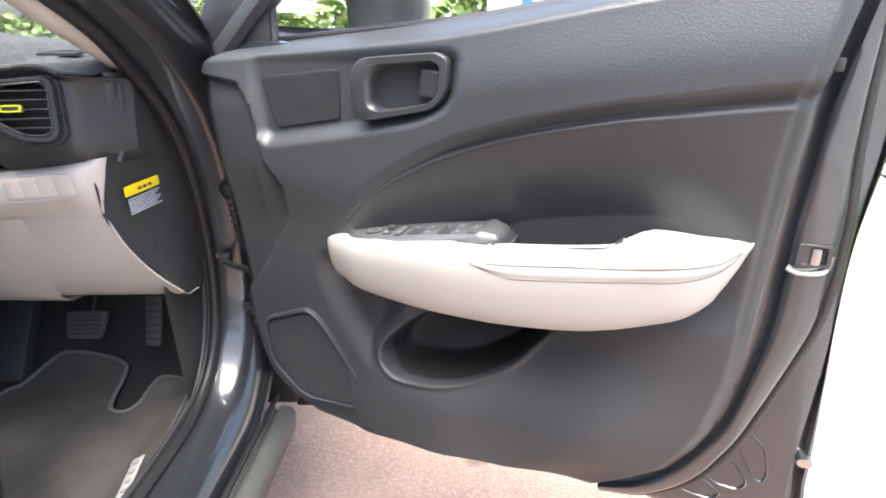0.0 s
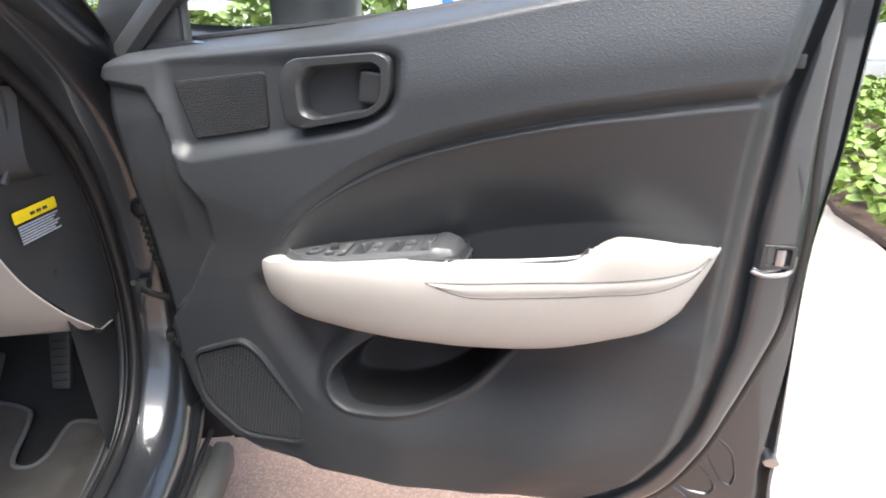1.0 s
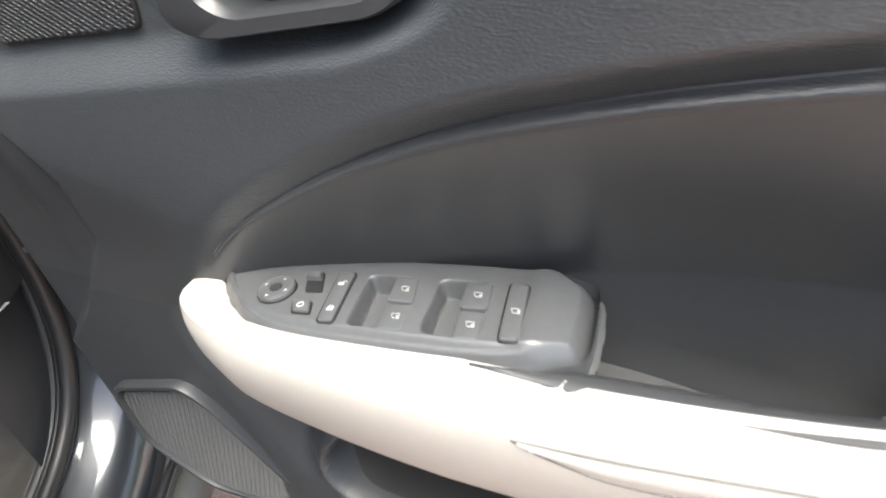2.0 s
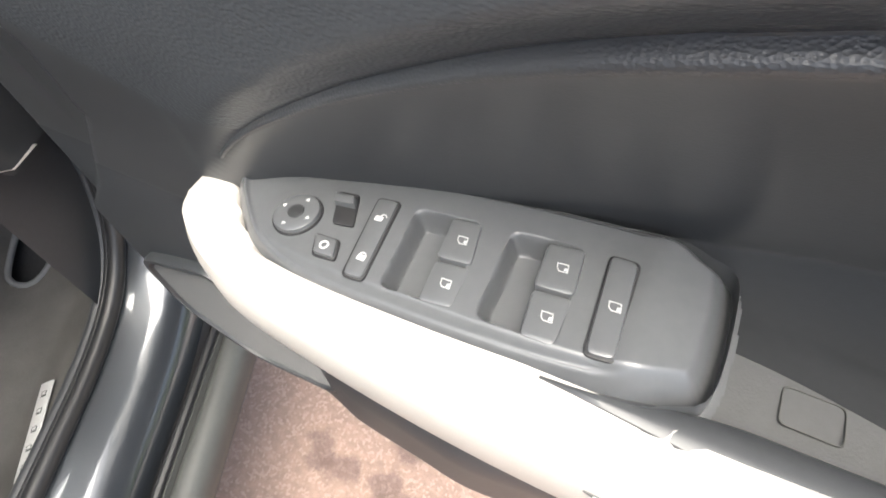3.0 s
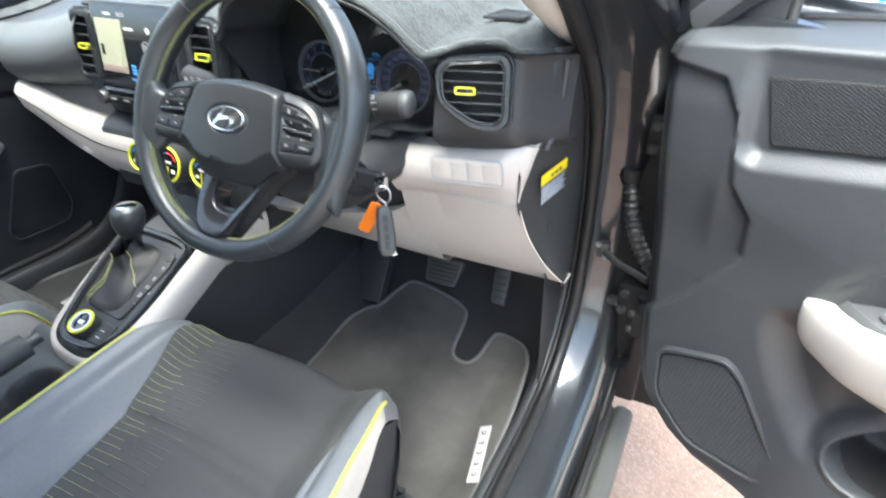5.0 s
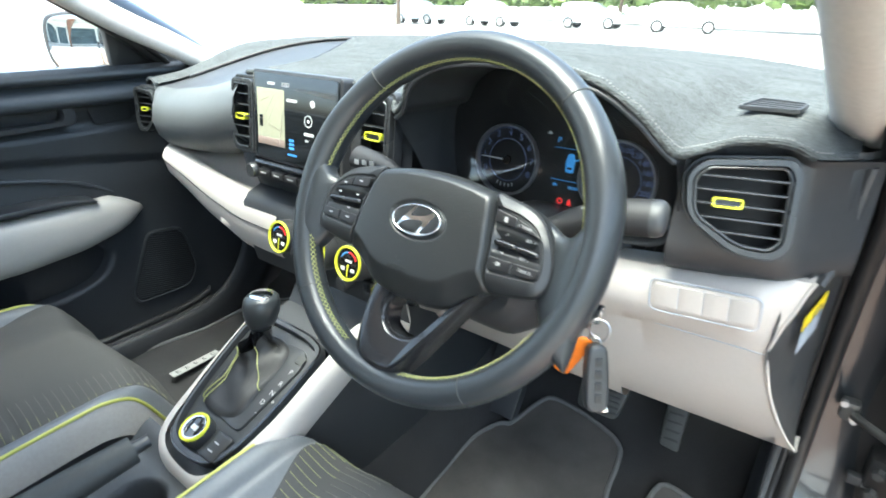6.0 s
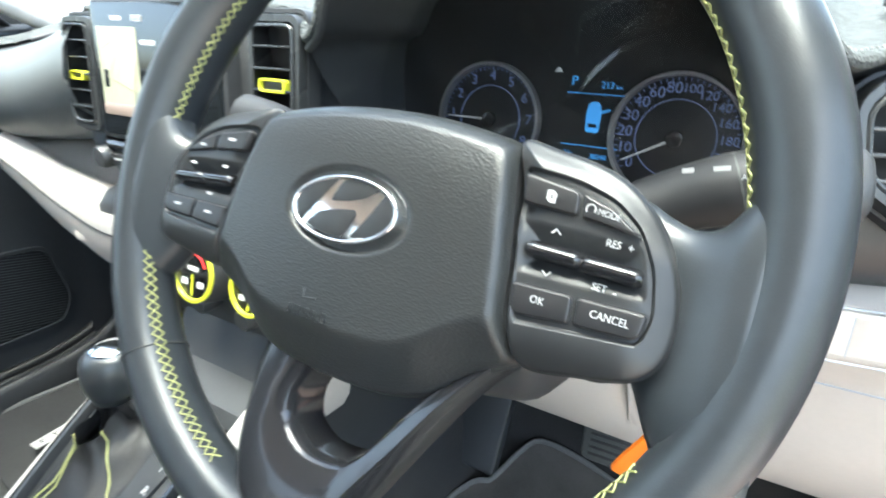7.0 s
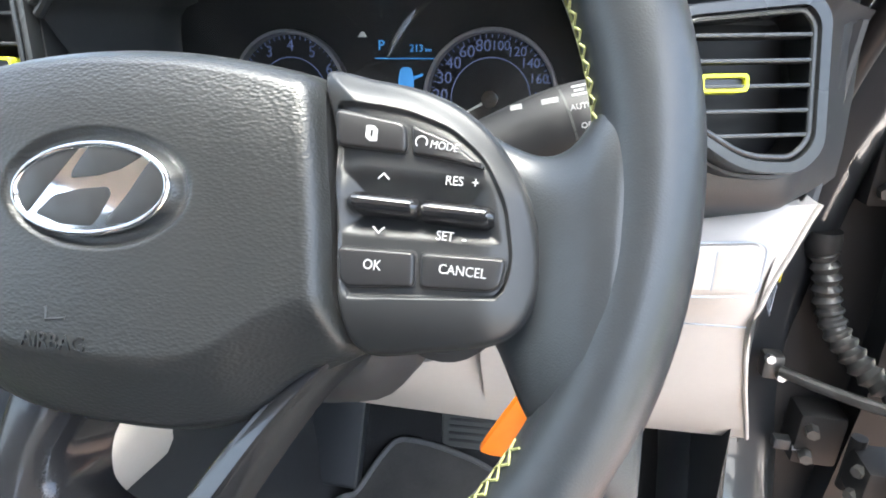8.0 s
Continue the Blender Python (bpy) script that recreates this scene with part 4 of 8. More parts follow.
# roof, rear and far closure
roof_rows = [[(x, y, 1.50 + 0.05 * math.cos(x * 1.8) - 0.04 * float(soft(0.1, 0.45, y)) - 0.06 * float(soft(-0.8, -1.8, y))) for x in np.linspace(-0.62, 0.62, 16)] for y in np.linspace(-1.9, 0.45, 16)]
part("roof", grid(roof_rows), "lining", body, "pale fabric roof lining")
part("roof_skin", grid([[(p[0] * 1.06, p[1], p[2] + 0.03) for p in r] for r in roof_rows]), "paint", body)
part("tailgate", box(1.3, 0.06, 1.0, 0.02, (0, -1.95, 0.9)), "soft_dark", body)
for sd in (1, -1):
    part("rear_door", box(0.09, 1.35, 0.70, 0.02, (sd * 0.77, -1.25, 0.72)), "paint", body)
    part("centre_pillar", tube([(sd * 0.70, -0.62, 0.45), (sd * 0.72, -0.60, 1.05), (sd * 0.62, -0.62, 1.50)], 0.06, 10), "soft_dark", body, "black trimmed centre pillar")
# windscreen pillars and glass
for sd in (1, -1):
    a_in = curve([(sd * 0.672, 1.02, 1.06), (sd * 0.665, 0.90, 1.125), (sd * 0.655, 0.765, 1.19), (sd * 0.63, 0.55, 1.315), (sd * 0.58, 0.36, 1.44), (sd * 0.52, 0.30, 1.50)], 40)
    part("pillar_trim", tube(a_in, 0.024, 12, flat=1.5), "lining", body, "pale grey windscreen pillar trim", sharp=70)
    a_out = curve([(sd * 0.80, 1.14, 1.00), (sd * 0.785, 1.02, 1.09), (sd * 0.765, 0.86, 1.185), (sd * 0.735, 0.62, 1.325), (sd * 0.66, 0.35, 1.475)], 40)
    part("outer_pillar", tube(a_out, 0.032, 12, flat=1.3), "paint", body, "dark grey painted windscreen pillar", sharp=70)
    part("fender_edge", grid([[(sd * x, y, z) for x, z in ((0.80, 0.45), (0.835, 0.46), (0.85, 0.7), (0.845, 0.95), (0.80, 1.03), (0.72, 1.07))] for y in np.linspace(1.012, 1.95, 9)]), "paint", body, "dark grey front wing", sharp=60)
ws = [[(x, 1.42 - 0.16 * (x / 0.7) ** 2 - 1.14 * s, 1.15 + 0.36 * s - 0.03 * (x / 0.7) ** 2) for x in np.linspace(-0.72 + 0.12 * s, 0.72 - 0.12 * s, 15)] for s in np.linspace(0, 1, 10)]
w = part("windscreen", grid(ws), "glass", body, "clear curved windscreen", sharp=80)
w.visible_shadow = False
part("bonnet", grid([[(x, y, 1.00 - 0.14 * (y - 1.4) - 0.05 * (x / 0.75) ** 2) for x in np.linspace(-0.78, 0.78, 12)] for y in np.linspace(1.40, 2.3, 8)]), "paint", body, "dark grey bonnet")
# check strap and hinges between body and door
strap = thing("check_strap", "steel door check strap bolted to the pillar", "door check")
part("bracket", box(0.022, 0.020, 0.030, 0.005, (0.752, 1.024, 0.712)), "steel_dark", strap, "bare steel bracket")
for dx, dz in ((-0.008, 0.012), (0.007, -0.010)):
    part("bolt", tube([(0.752 + dx, 1.014, 0.714 + dz), (0.752 + dx, 1.005, 0.716 + dz)], 0.005, 6), "steel", strap, "bright bolt head")
part("arm", tube(curve([(0.758, 1.010, 0.712), (0.785, 0.985, 0.714), (0.812, 0.962, 0.717), (0.845, 0.935, 0.722)], 16), 0.0060, 10, flat=1.2), "steel_dark", strap, "dark steel strap arm")
for z in (0.62, 0.94):
    h = thing("door_hinge", "dark painted steel door hinge", "hinge", group="door hinges")
    part("body_leaf", box(0.05, 0.045, 0.07, 0.006, (0.818, 1.035, z)), "black", h)
    part("pin", tube([(0.84, 0.985, z - 0.035), (0.84, 0.985, z + 0.035)], 0.008, 10), "black", h, "hinge pin")
    part("door_leaf", box(0.04, 0.05, 0.05, 0.006, (0.853, 0.965, z)), "black", h)
    for k in (-1, 1):
        part("bolt", tube([(0.806, 1.012, z + 0.018 * k), (0.804, 1.000, z + 0.018 * k)], [0.008, 0.007], 6), "steel_dark", h, "worn bolt head")
        part("bolt", tube([(0.833, 0.955, z + 0.016 * k), (0.826, 0.950, z + 0.016 * k)], [0.007, 0.006], 6), "steel_dark", h, "worn bolt head")
part("hinge_pillar", box(0.09, 0.05, 0.72, 0.01, (0.815, 1.075, 0.70)), "black", body, "dark hinge pillar")
part("wing_liner", box(0.09, 0.40, 0.70, 0.01, (0.835, 1.31, 0.72)), "black", body)
# added black slab, no body part: stands for the dark of the enclosed gap
part("hinge_gap_filler", box(0.16, 0.03, 0.86, 0.008, (0.915, 1.125, 0.72)), "black", body, "added black filler for the dark gap behind the hinges")
boot = thing("cable_boot", "ribbed black rubber cable sleeve", "cable sleeve")
bt = curve([(0.774, 1.035, 0.860), (0.784, 1.028, 0.825), (0.790, 1.022, 0.795), (0.802, 1.010, 0.765), (0.828, 0.985, 0.735), (0.855, 0.965, 0.72)], 60)
part("sleeve", tube(bt, [0.0125 + 0.0022 * math.sin(i * 1.6) for i in range(60)], 12), "steel_dark", boot)
part("collar", tube([bt[0] + np.array([0, 0, 0.012]), bt[0], bt[4]], [0.017, 0.019, 0.016], 14), "black", boot, "black sleeve collar")
clip_ = thing("wiring_clip", "black wiring clips on the hinge pillar", "clip")
for x, y, z in ((0.772, 1.030, 0.940), (0.752, 1.032, 1.000), (0.790, 1.02, 0.604)):
    part("clip_body", box(0.030, 0.014, 0.016, 0.004, (x, y + 0.006, z)), "satin_dark", clip_)
    part("clip_pin", tube([(x + 0.004, y - 0.002, z), (x + 0.014, y - 0.004, z + 0.002)], 0.0045, 8), "steel", clip_, "bright pin")
# warning sticker on the end of the dashboard
end = thing("dash_end_panel", "black dashboard end panel", "dash panel")
cov = []
for z in np.linspace(0.665, 1.09, 26):
    p0 = np.array([np.interp(z, [0.66, 0.72, 0.78, 0.86, 0.92, 0.965, 1.0, 1.09], [0.704, 0.69, 0.668, 0.648, 0.650, 0.666, 0.676, 0.672]), np.interp(z, [0.66, 0.72, 0.78, 0.86, 0.92, 0.965, 1.0, 1.09], [0.94, 0.90, 0.862, 0.822, 0.815, 0.830, 0.845, 0.86])])
    p1 = np.array([0.697, np.interp(z, [0.66, 0.80, 0.95, 1.09], [1.03, 1.02, 0.985, 0.90])])
    bow = [(0.0, 0.0), (0.15, 0.004), (0.4, 0.004), (0.7, 0.002), (1.0, 0.0)]
    cov.append([(*(p0 * (1 - s) + p1 * s + np.array([o, -o])), z) for s, o in bow])
part("cover", grid(cov), "soft_dark", end, "black moulded cover", sharp=60)
part("cover_rib", tube(curve([(0.688, 0.872, 1.075), (0.686, 0.872, 1.03), (0.684, 0.866, 0.985), (0.676, 0.850, 0.95)], 20), 0.006, 8), "soft_dark", end, "raised moulding line")
STK = frame_of((0.6795, 0.898, 0.884), (0.014, 0.087, 0.004), (0, 0, 1))
stick = thing("warning_sticker", "yellow-headed warning sticker with grey print", "sticker", STK)
part("header", plate(rect(-0.044, 0.006, 0.044, 0.024, 0.003), 0.0006, 0.0002), "yellow_label", stick)
for i in range(7):
    part("text_line", plate(rect(-0.040, -0.001 - i * 0.0042, 0.042 - 0.006 * (i % 3), 0.0016 - i * 0.0042, 0.0004, 2), 0.0004, 0.0001), "label_grey", stick)
for i in range(3):
    part("heading_mark", plate(rect(-0.012 + i * 0.013, 0.011, -0.002 + i * 0.013, 0.016, 0.0004, 2), 0.0002, 0.0001, back=0.0006), "sill_plastic", stick)


# ---- dashboard ----
dash = thing("dashboard", "black and beige car dashboard with lime air vent tabs", "dashboard")
EDGE = np.array([(-0.70, 0.86, 1.02), (-0.66, 0.83, 1.045), (-0.61, 0.815, 1.058), (-0.56, 0.80, 1.05), (-0.45, 0.785, 1.055), (-0.3, 0.77, 1.075), (-0.2, 0.765, 1.098), (-0.17, 0.765, 1.108), (0.0, 0.77, 1.112), (0.10, 0.765, 1.11), (0.15, 0.755, 1.108),
                 (0.175, 0.745, 1.098), (0.19, 0.732, 1.088), (0.208, 0.726, 1.10), (0.222, 0.722, 1.128), (0.245, 0.722, 1.146), (0.28, 0.722, 1.158), (0.33, 0.722, 1.163), (0.40, 0.722, 1.160), (0.46, 0.724, 1.146), (0.50, 0.728, 1.122), (0.522, 0.734, 1.10),
                 (0.537, 0.742, 1.086), (0.552, 0.765, 1.088), (0.58, 0.786, 1.097), (0.62, 0.797, 1.098), (0.645, 0.80, 1.088), (0.70, 0.88, 1.08)])


def dash_top(x, s):
    """A point on the top of the dashboard, s from the near edge (0) to the windscreen (1)."""
    y0, z0 = np.interp(x, EDGE[:, 0], EDGE[:, 1]), np.interp(x, EDGE[:, 0], EDGE[:, 2])
    y1, z1 = 1.40 - 0.17 * (x / 0.7) ** 2, 1.140 - 0.028 * (x / 0.7) ** 4
    k = float(soft(0, 0.75, s))
    crown = 0.004 * math.sin(math.pi * min(1, s * 1.3)) * (1 if -0.68 < x < 0.68 else 0)
    return (x, y0 + (y1 - y0) * s, z0 + (z1 - z0) * k + crown)


xs = np.linspace(-0.70, 0.70, 150)
part("top_pad", grid([[dash_top(x, s) for x in xs] for s in np.linspace(0, 1, 40)]), "soft_dark", dash, "black soft dashboard top", sharp=60)
# passenger side fascia with the long beige glovebox below
fas = []
for x in np.linspace(-0.70, -0.17, 40):
    y0, z0 = np.interp(x, EDGE[:, 0], EDGE[:, 1]), np.interp(x, EDGE[:, 0], EDGE[:, 2])
    b = 0.045 * float(soft(-0.62, -0.50, x))
    fas.append([(x, y, z) for y, z in ((y0, z0), (y0 - b * 0.5, z0 - 0.012), (y0 - b * 0.85, z0 - 0.035), (y0 - b, z0 - 0.065), (y0 - b * 0.8, z0 - 0.095), (y0 - b * 0.3, z0 - 0.118), (y0 + 0.02, z0 - 0.13), (y0 + 0.08, z0 - 0.135))])
part("passenger_fascia", grid(fas), "fascia_grey", dash, "smooth dark grey passenger fascia", sharp=70)
tray = []


def shelf_line(x):
    """Front edge of the parcel shelf and height of the beige face below it."""
    e = float(soft(-0.565, -0.50, x))
    return e, 0.775 - 0.02 * float(soft(-0.60, -0.10, x)) + 0.045 * (1 - e), float(np.interp(x, [-0.56, -0.43, -0.33, -0.21, -0.1], [0.938, 0.925, 0.907, 0.893, 0.89])), float(np.interp(x, [-0.56, -0.5, -0.44, -0.36, -0.24, -0.1], [0.035, 0.058, 0.076, 0.095, 0.112, 0.105]))


for x in np.linspace(-0.565, -0.10, 50):
    e, yb, zb, hb = shelf_line(x)
    tray.append([(x, y, z) for y, z in ((yb + 0.11, zb + 0.07), (yb + 0.085, zb + 0.022), (yb + 0.03, zb - 0.006), (yb + 0.012, zb), (yb + 0.002, zb + 0.004), (yb - 0.014 * e, zb - 0.004), (yb - 0.022 * e, zb - 0.018), (yb - 0.022 * e, zb - 0.4 * hb), (yb - 0.016 * e, zb - 0.85 * hb), (yb - 0.004 * e, zb - hb), (yb + 0.04, zb - hb - 0.015), (yb + 0.2, zb - hb - 0.05))])
gb = part("glovebox", grid(tray), "beige", dash, "beige glovebox and parcel shelf", sharp=70)
seam = [shelf_line(x) for x in np.linspace(-0.53, -0.12, 24)]
part("glovebox_seam", tube([(x, yb - 0.0222 * e, zb - 0.42 * hb) for x, (e, yb, zb, hb) in zip(np.linspace(-0.53, -0.12, 24), seam)], 0.0012, 6), "black", gb)
part("glovebox_latch", box(0.05, 0.010, 0.016, 0.004, (-0.27, 0.7475, 0.822)), "beige", gb, "beige glovebox latch")
part("shelf_divider", box(0.016, 0.06, 0.05, 0.006, (-0.50, 0.845, 0.955)), "soft_dark", gb)


def air_vent(name, m, outer, inner, slats, tab, label, depth=0.032):
    """A framed air vent in the plane of m, looking along +z."""
    v = part(name, ring(outer, inner, depth, back=-depth * 0.6, bevel=0.009), "vent_frame", dash, label)
    v.matrix_basis = m
    o = np.array(outer)
    c = np.mean(inner, 0)
    part("vent_back", plate([tuple(c + (np.array(p) - c) * 1.02) for p in inner], 0.003, 0.001, back=-depth * 0.6), "black", v)
    part("vent_rim", ring([tuple(c + (np.array(p) - c) * 1.07) for p in o], [tuple(c + (np.array(p) - c) * 1.0) for p in o], 0.016, back=-depth * 0.6, bevel=0.004), "soft_dark", v, "black textured vent surround")
    i = np.array(inner)
    y0, y1 = i[:, 1].min(), i[:, 1].max()
    for k in range(slats):
        y = y0 + (y1 - y0) * (k + 1) / (slats + 1)
        xs_ = [a[0] + (b[0] - a[0]) * (y - a[1]) / (b[1] - a[1]) for a, b in zip(i, np.roll(i, -1, 0)) if (a[1] - y) * (b[1] - y) < 0]
        if len(xs_) > 1:
            w_ = max(xs_) - min(xs_)
            s_ = part("slat", box(w_, 0.0018, 0.012, 0.0008, ((max(xs_) + min(xs_)) / 2, y, 0.004), 2, Matrix.Rotation(radians(4), 4, 'X')), "black", v)
            part("slat_edge", box(w_, 0.0022, 0.0022, 0.0010, ((max(xs_) + min(xs_)) / 2, y, 0.0102)), "vent_frame", s_, "satin grey slat edge")
    part("vent_lip", tube([(c[0] + (p[0] - c[0]) * 0.975, c[1] + (p[1] - c[1]) * 0.975, 0.0105) for p in inner], 0.0016, 8, closed=True), "vent_frame", v, "satin grey inner lip")
    tx, ty, tw_, th = tab
    t = part("tab_ring", ring(rect(tx - tw_, ty - th, tx + tw_, ty + th, 0.003), rect(tx - tw_ + 0.0025, ty - th + 0.0022, tx + tw_ - 0.0025, ty + th - 0.0022, 0.002), 0.010, back=0.002, bevel=0.001), "lime", v, "lime green vent tab")
    part("tab_core", box(2 * tw_ - 0.004, 2 * th - 0.003, 0.008, 0.001, (tx, ty, 0.005)), "satin_dark", t)
    return v


# driver's outer vent
VR = frame_of((0.595, 0.776, 1.035), (1, 0.30, 0), (0, 0.24, 1))
VS = lambda pts: [(-0.053 + (x + 0.053) * 0.93, 0.054 + (y - 0.054) * 0.94) for x, y in pts]
VO = [(-0.053, 0.030), (-0.038, 0.047), (0.044, 0.054), (0.054, 0.042), (0.056, -0.036), (0.042, -0.050), (0.004, -0.048), (-0.047, -0.014)]
VI = [(-0.0455, 0.027), (-0.034, 0.0395), (0.038, 0.045), (0.0450, 0.036), (0.0465, -0.030), (0.036, -0.0405), (0.0065, -0.039), (-0.0405, -0.0110)]
air_vent("driver_vent", VR, rounded(VS(VO), 0.017, 8), rounded(VS(VI), 0.012, 8), 5, (-0.0122, 0.0070, 0.0137, 0.0050), "satin black air vent with lime tab")
VL = frame_of((-0.607, 0.795, 0.993), (1, 0.15, 0), (0, 0.06, 1))
VO2 = rounded([(-x * 0.66, y * 0.96) for x, y in VO[::-1]], 0.014, 6)
VI2 = rounded([(-x * 0.62, y * 0.96) for x, y in VI[::-1]], 0.009, 6)
air_vent("passenger_vent", VL, VO2, VI2, 5, (-0.006, 0.004, 0.010, 0.0045), "satin black air vent with lime tab")
# right-hand pod round the vent and the panel below it
pod = []
for x in np.linspace(0.535, 0.70, 20):
    y0, z0 = np.interp(x, EDGE[:, 0], EDGE[:, 1]), np.interp(x, EDGE[:, 0], EDGE[:, 2])
    yy = 0.772 + 0.30 * (x - 0.56) + 1.0 * max(0, x - 0.645)
    pod.append([(x, y, z) for y, z in ((y0, z0), (yy + 0.022, z0 - 0.012), (yy + 0.013, 1.03), (yy + 0.006, 0.99), (yy + 0.006, 0.968), (yy + 0.03, 0.95), (yy + 0.07, 0.945))])
part("driver_pod", grid(pod), "soft_dark", dash, "black fascia round the outer vent", sharp=60)
# instrument hood
front = [(x, y - 0.002, z - 0.004) for x, y, z in EDGE[12:23]]
front += [(0.540, 0.765, 1.05), (0.538, 0.785, 1.00), (0.525, 0.792, 0.975), (0.49, 0.795, 0.965), (0.36, 0.795, 0.958), (0.24, 0.79, 0.965), (0.205, 0.785, 0.98), (0.19, 0.765, 1.03)]
fr_ = curve(front, 90, True)
fc = np.array([0.372, 0.84, 1.05])
hood_rows = []
for k, y_ in ((1.0, None), (0.985, 0.02), (0.965, 0.055), (0.945, 0.085)):
    hood_rows.append([(fc[0] + (p[0] - fc[0]) * k, p[1] if y_ is None else max(p[1], 0.73 + y_ * 1.2) if y_ < 0.08 else 0.885, fc[2] + (p[2] - fc[2]) * k) for p in fr_])
part("instrument_hood", grid(hood_rows, close_u=True), "soft_dark", dash, "black instrument hood", sharp=70)
part("hood_lip", tube([(p[0], p[1] - 0.001, p[2]) for p in curve(EDGE[12:23] - np.array([0, 0.002, 0.005]), 60)], 0.003, 8), "satin_dark", dash)
CL = frame_of((0.372, 0.842, 1.03), (1, 0, 0), (0, 0.12, 1))
cluster = part("instrument_display", plate([(p[0] - fc[0], (p[2] - 1.03)) for p in hood_rows[-1]], 0.004, 0.001, back=-0.004), "black", dash, "black instrument cluster with blue-lit dials")
cluster.matrix_basis = CL


def gauge(cx, cy, r, numbers, a0, a1, needle, ticks):
    gd = part("gauge", ring(circle(r, 48, cx, cy), circle(r * 0.93, 48, cx, cy), 0.008, back=0.0, bevel=0.001), "dial_ring", cluster, "round gauge with silver ring")
    part("gauge_face", plate(circle(r * 0.93, 40, cx, cy), 0.001, 0.0002), "black", gd)
    part("inner_ring", ring(circle(r * 0.60, 40, cx, cy), circle(r * 0.585, 40, cx, cy), 0.001, back=0.0008, bevel=0.0002), "dial_light", gd)
    for k, txt in enumerate(numbers):
        a = radians(a0 + (a1 - a0) * k / (len(numbers) - 1))
        words("number", txt, r * (0.24 if len(txt) < 3 else 0.19), "dial_light", gd, Matrix.Translation((cx + 0.76 * r * math.cos(a), cy + 0.76 * r * math.sin(a), 0.0012)))
    bm = bmesh.new()
    for k in range(ticks + 1):
        a = radians(a0 + (a1 - a0) * k / ticks)
        q0, q1 = 0.865, 0.915
        tube([(cx + q0 * r * math.cos(a), cy + q0 * r * math.sin(a), 0.0016), (cx + q1 * r * math.cos(a), cy + q1 * r * math.sin(a), 0.0016)], 0.0005, 4, bm=bm)
    part("tick_marks", bm, "dial_light", gd, kind="stuff")
    a = radians(needle)
    part("needle", tube([(cx - 0.1 * r * math.cos(a), cy - 0.1 * r * math.sin(a), 0.003), (cx + 0.85 * r * math.cos(a), cy + 0.85 * r * math.sin(a), 0.003)], [0.0012, 0.0005], 6), "white_light", gd, "pale needle")
    part("needle_cap", plate(circle(r * 0.13, 20, cx, cy), 0.005, 0.001), "gloss_black", gd)
    for k in range(5):
        a = radians(250 + k * 10)
        part("sub_mark", box(0.0012, 0.005, 0.0006, 0.0, (cx + 0.72 * r * math.cos(a), cy + 0.72 * r * math.sin(a), 0.0015), 1, Matrix.Rotation(a - math.pi / 2, 4, 'Z')), "white_light", gd)
    return gd


gauge(-0.079, -0.007, 0.0485, [str(i) for i in range(9)], 205, -25, 180, 40)
gauge(0.0765, -0.007, 0.0490, ["0", "10", "20", "30", "40", "60", "80", "100", "120", "140", "160", "180", "200", "220"], 215, -35, 209, 44)
words("gear_letter", "P", 0.010, "blue_light", cluster, Matrix.Translation((-0.006, 0.030, 0.0012)))
words("range_figure", "213", 0.007, "blue_light", cluster, Matrix.Translation((0.021, 0.028, 0.0012)))
words("unit", "km", 0.004, "blue_light", cluster, Matrix.Translation((0.030, 0.027, 0.0012)))
for y in (0.021, -0.020):
    part("divider", box(0.046, 0.0006, 0.0004, 0.0, (0.012, y, 0.0012)), "blue_light", cluster)
car_icon = part("car_symbol", plate(rounded([(-0.0055, -0.012), (0.0055, -0.012), (0.006, 0.004), (0.004, 0.012), (-0.004, 0.012), (-0.006, 0.004)], 0.003), 0.0006, 0.0002, m=Matrix.Translation((0.013, 0.003, 0.0008))), "blue_light", cluster, "blue car symbol")
part("open_door_symbol", plate([(0.019, 0.006), (0.026, 0.009), (0.026, 0.0105), (0.019, 0.0085)], 0.0005, 0.0001, back=0.0008), "blue_light", cluster)
part("symbol_window", plate(rect(0.0095, -0.005, 0.0165, -0.002, 0.0006), 0.0003, 0.0001, back=0.0014), "black", cluster)
words("temperature", "34c", 0.0055, "blue_light", cluster, Matrix.Translation((-0.004, -0.027, 0.0012)))
words("odometer", "38240", 0.0055, "blue_light", cluster, Matrix.Translation((0.021, -0.028, 0.0012)))
part("brake_warning", ring(circle(0.004, 16, 0.006, -0.047), circle(0.0022, 16, 0.006, -0.047), 0.0006, back=0.0008, bevel=0.0001), "red_light", cluster, "red brake warning lamp")
part("belt_warning", plate([(0.016, -0.051), (0.022, -0.051), (0.021, -0.045), (0.019, -0.042), (0.017, -0.045)], 0.0006, 0.0002, back=0.0008), "red_light", cluster, "red belt warning lamp")
part("lamp_symbol", plate([(-0.024, 0.036), (-0.017, 0.036), (-0.0195, 0.0395), (-0.0215, 0.0395)], 0.0005, 0.0001, back=0.0008), "white_light", cluster)
lens = part("instrument_lens", grid([[(fc[0] + (p[0] - fc[0]) * k, 0.800 + 0.26 * (p[2] - 1.0), fc[2] + (p[2] - fc[2]) * k) for p in fr_] for k in (0.955, 0.6, 0.3, 0.01)], close_u=True), "lens", dash, "clear instrument lens", sharp=80)
lens.visible_shadow = False
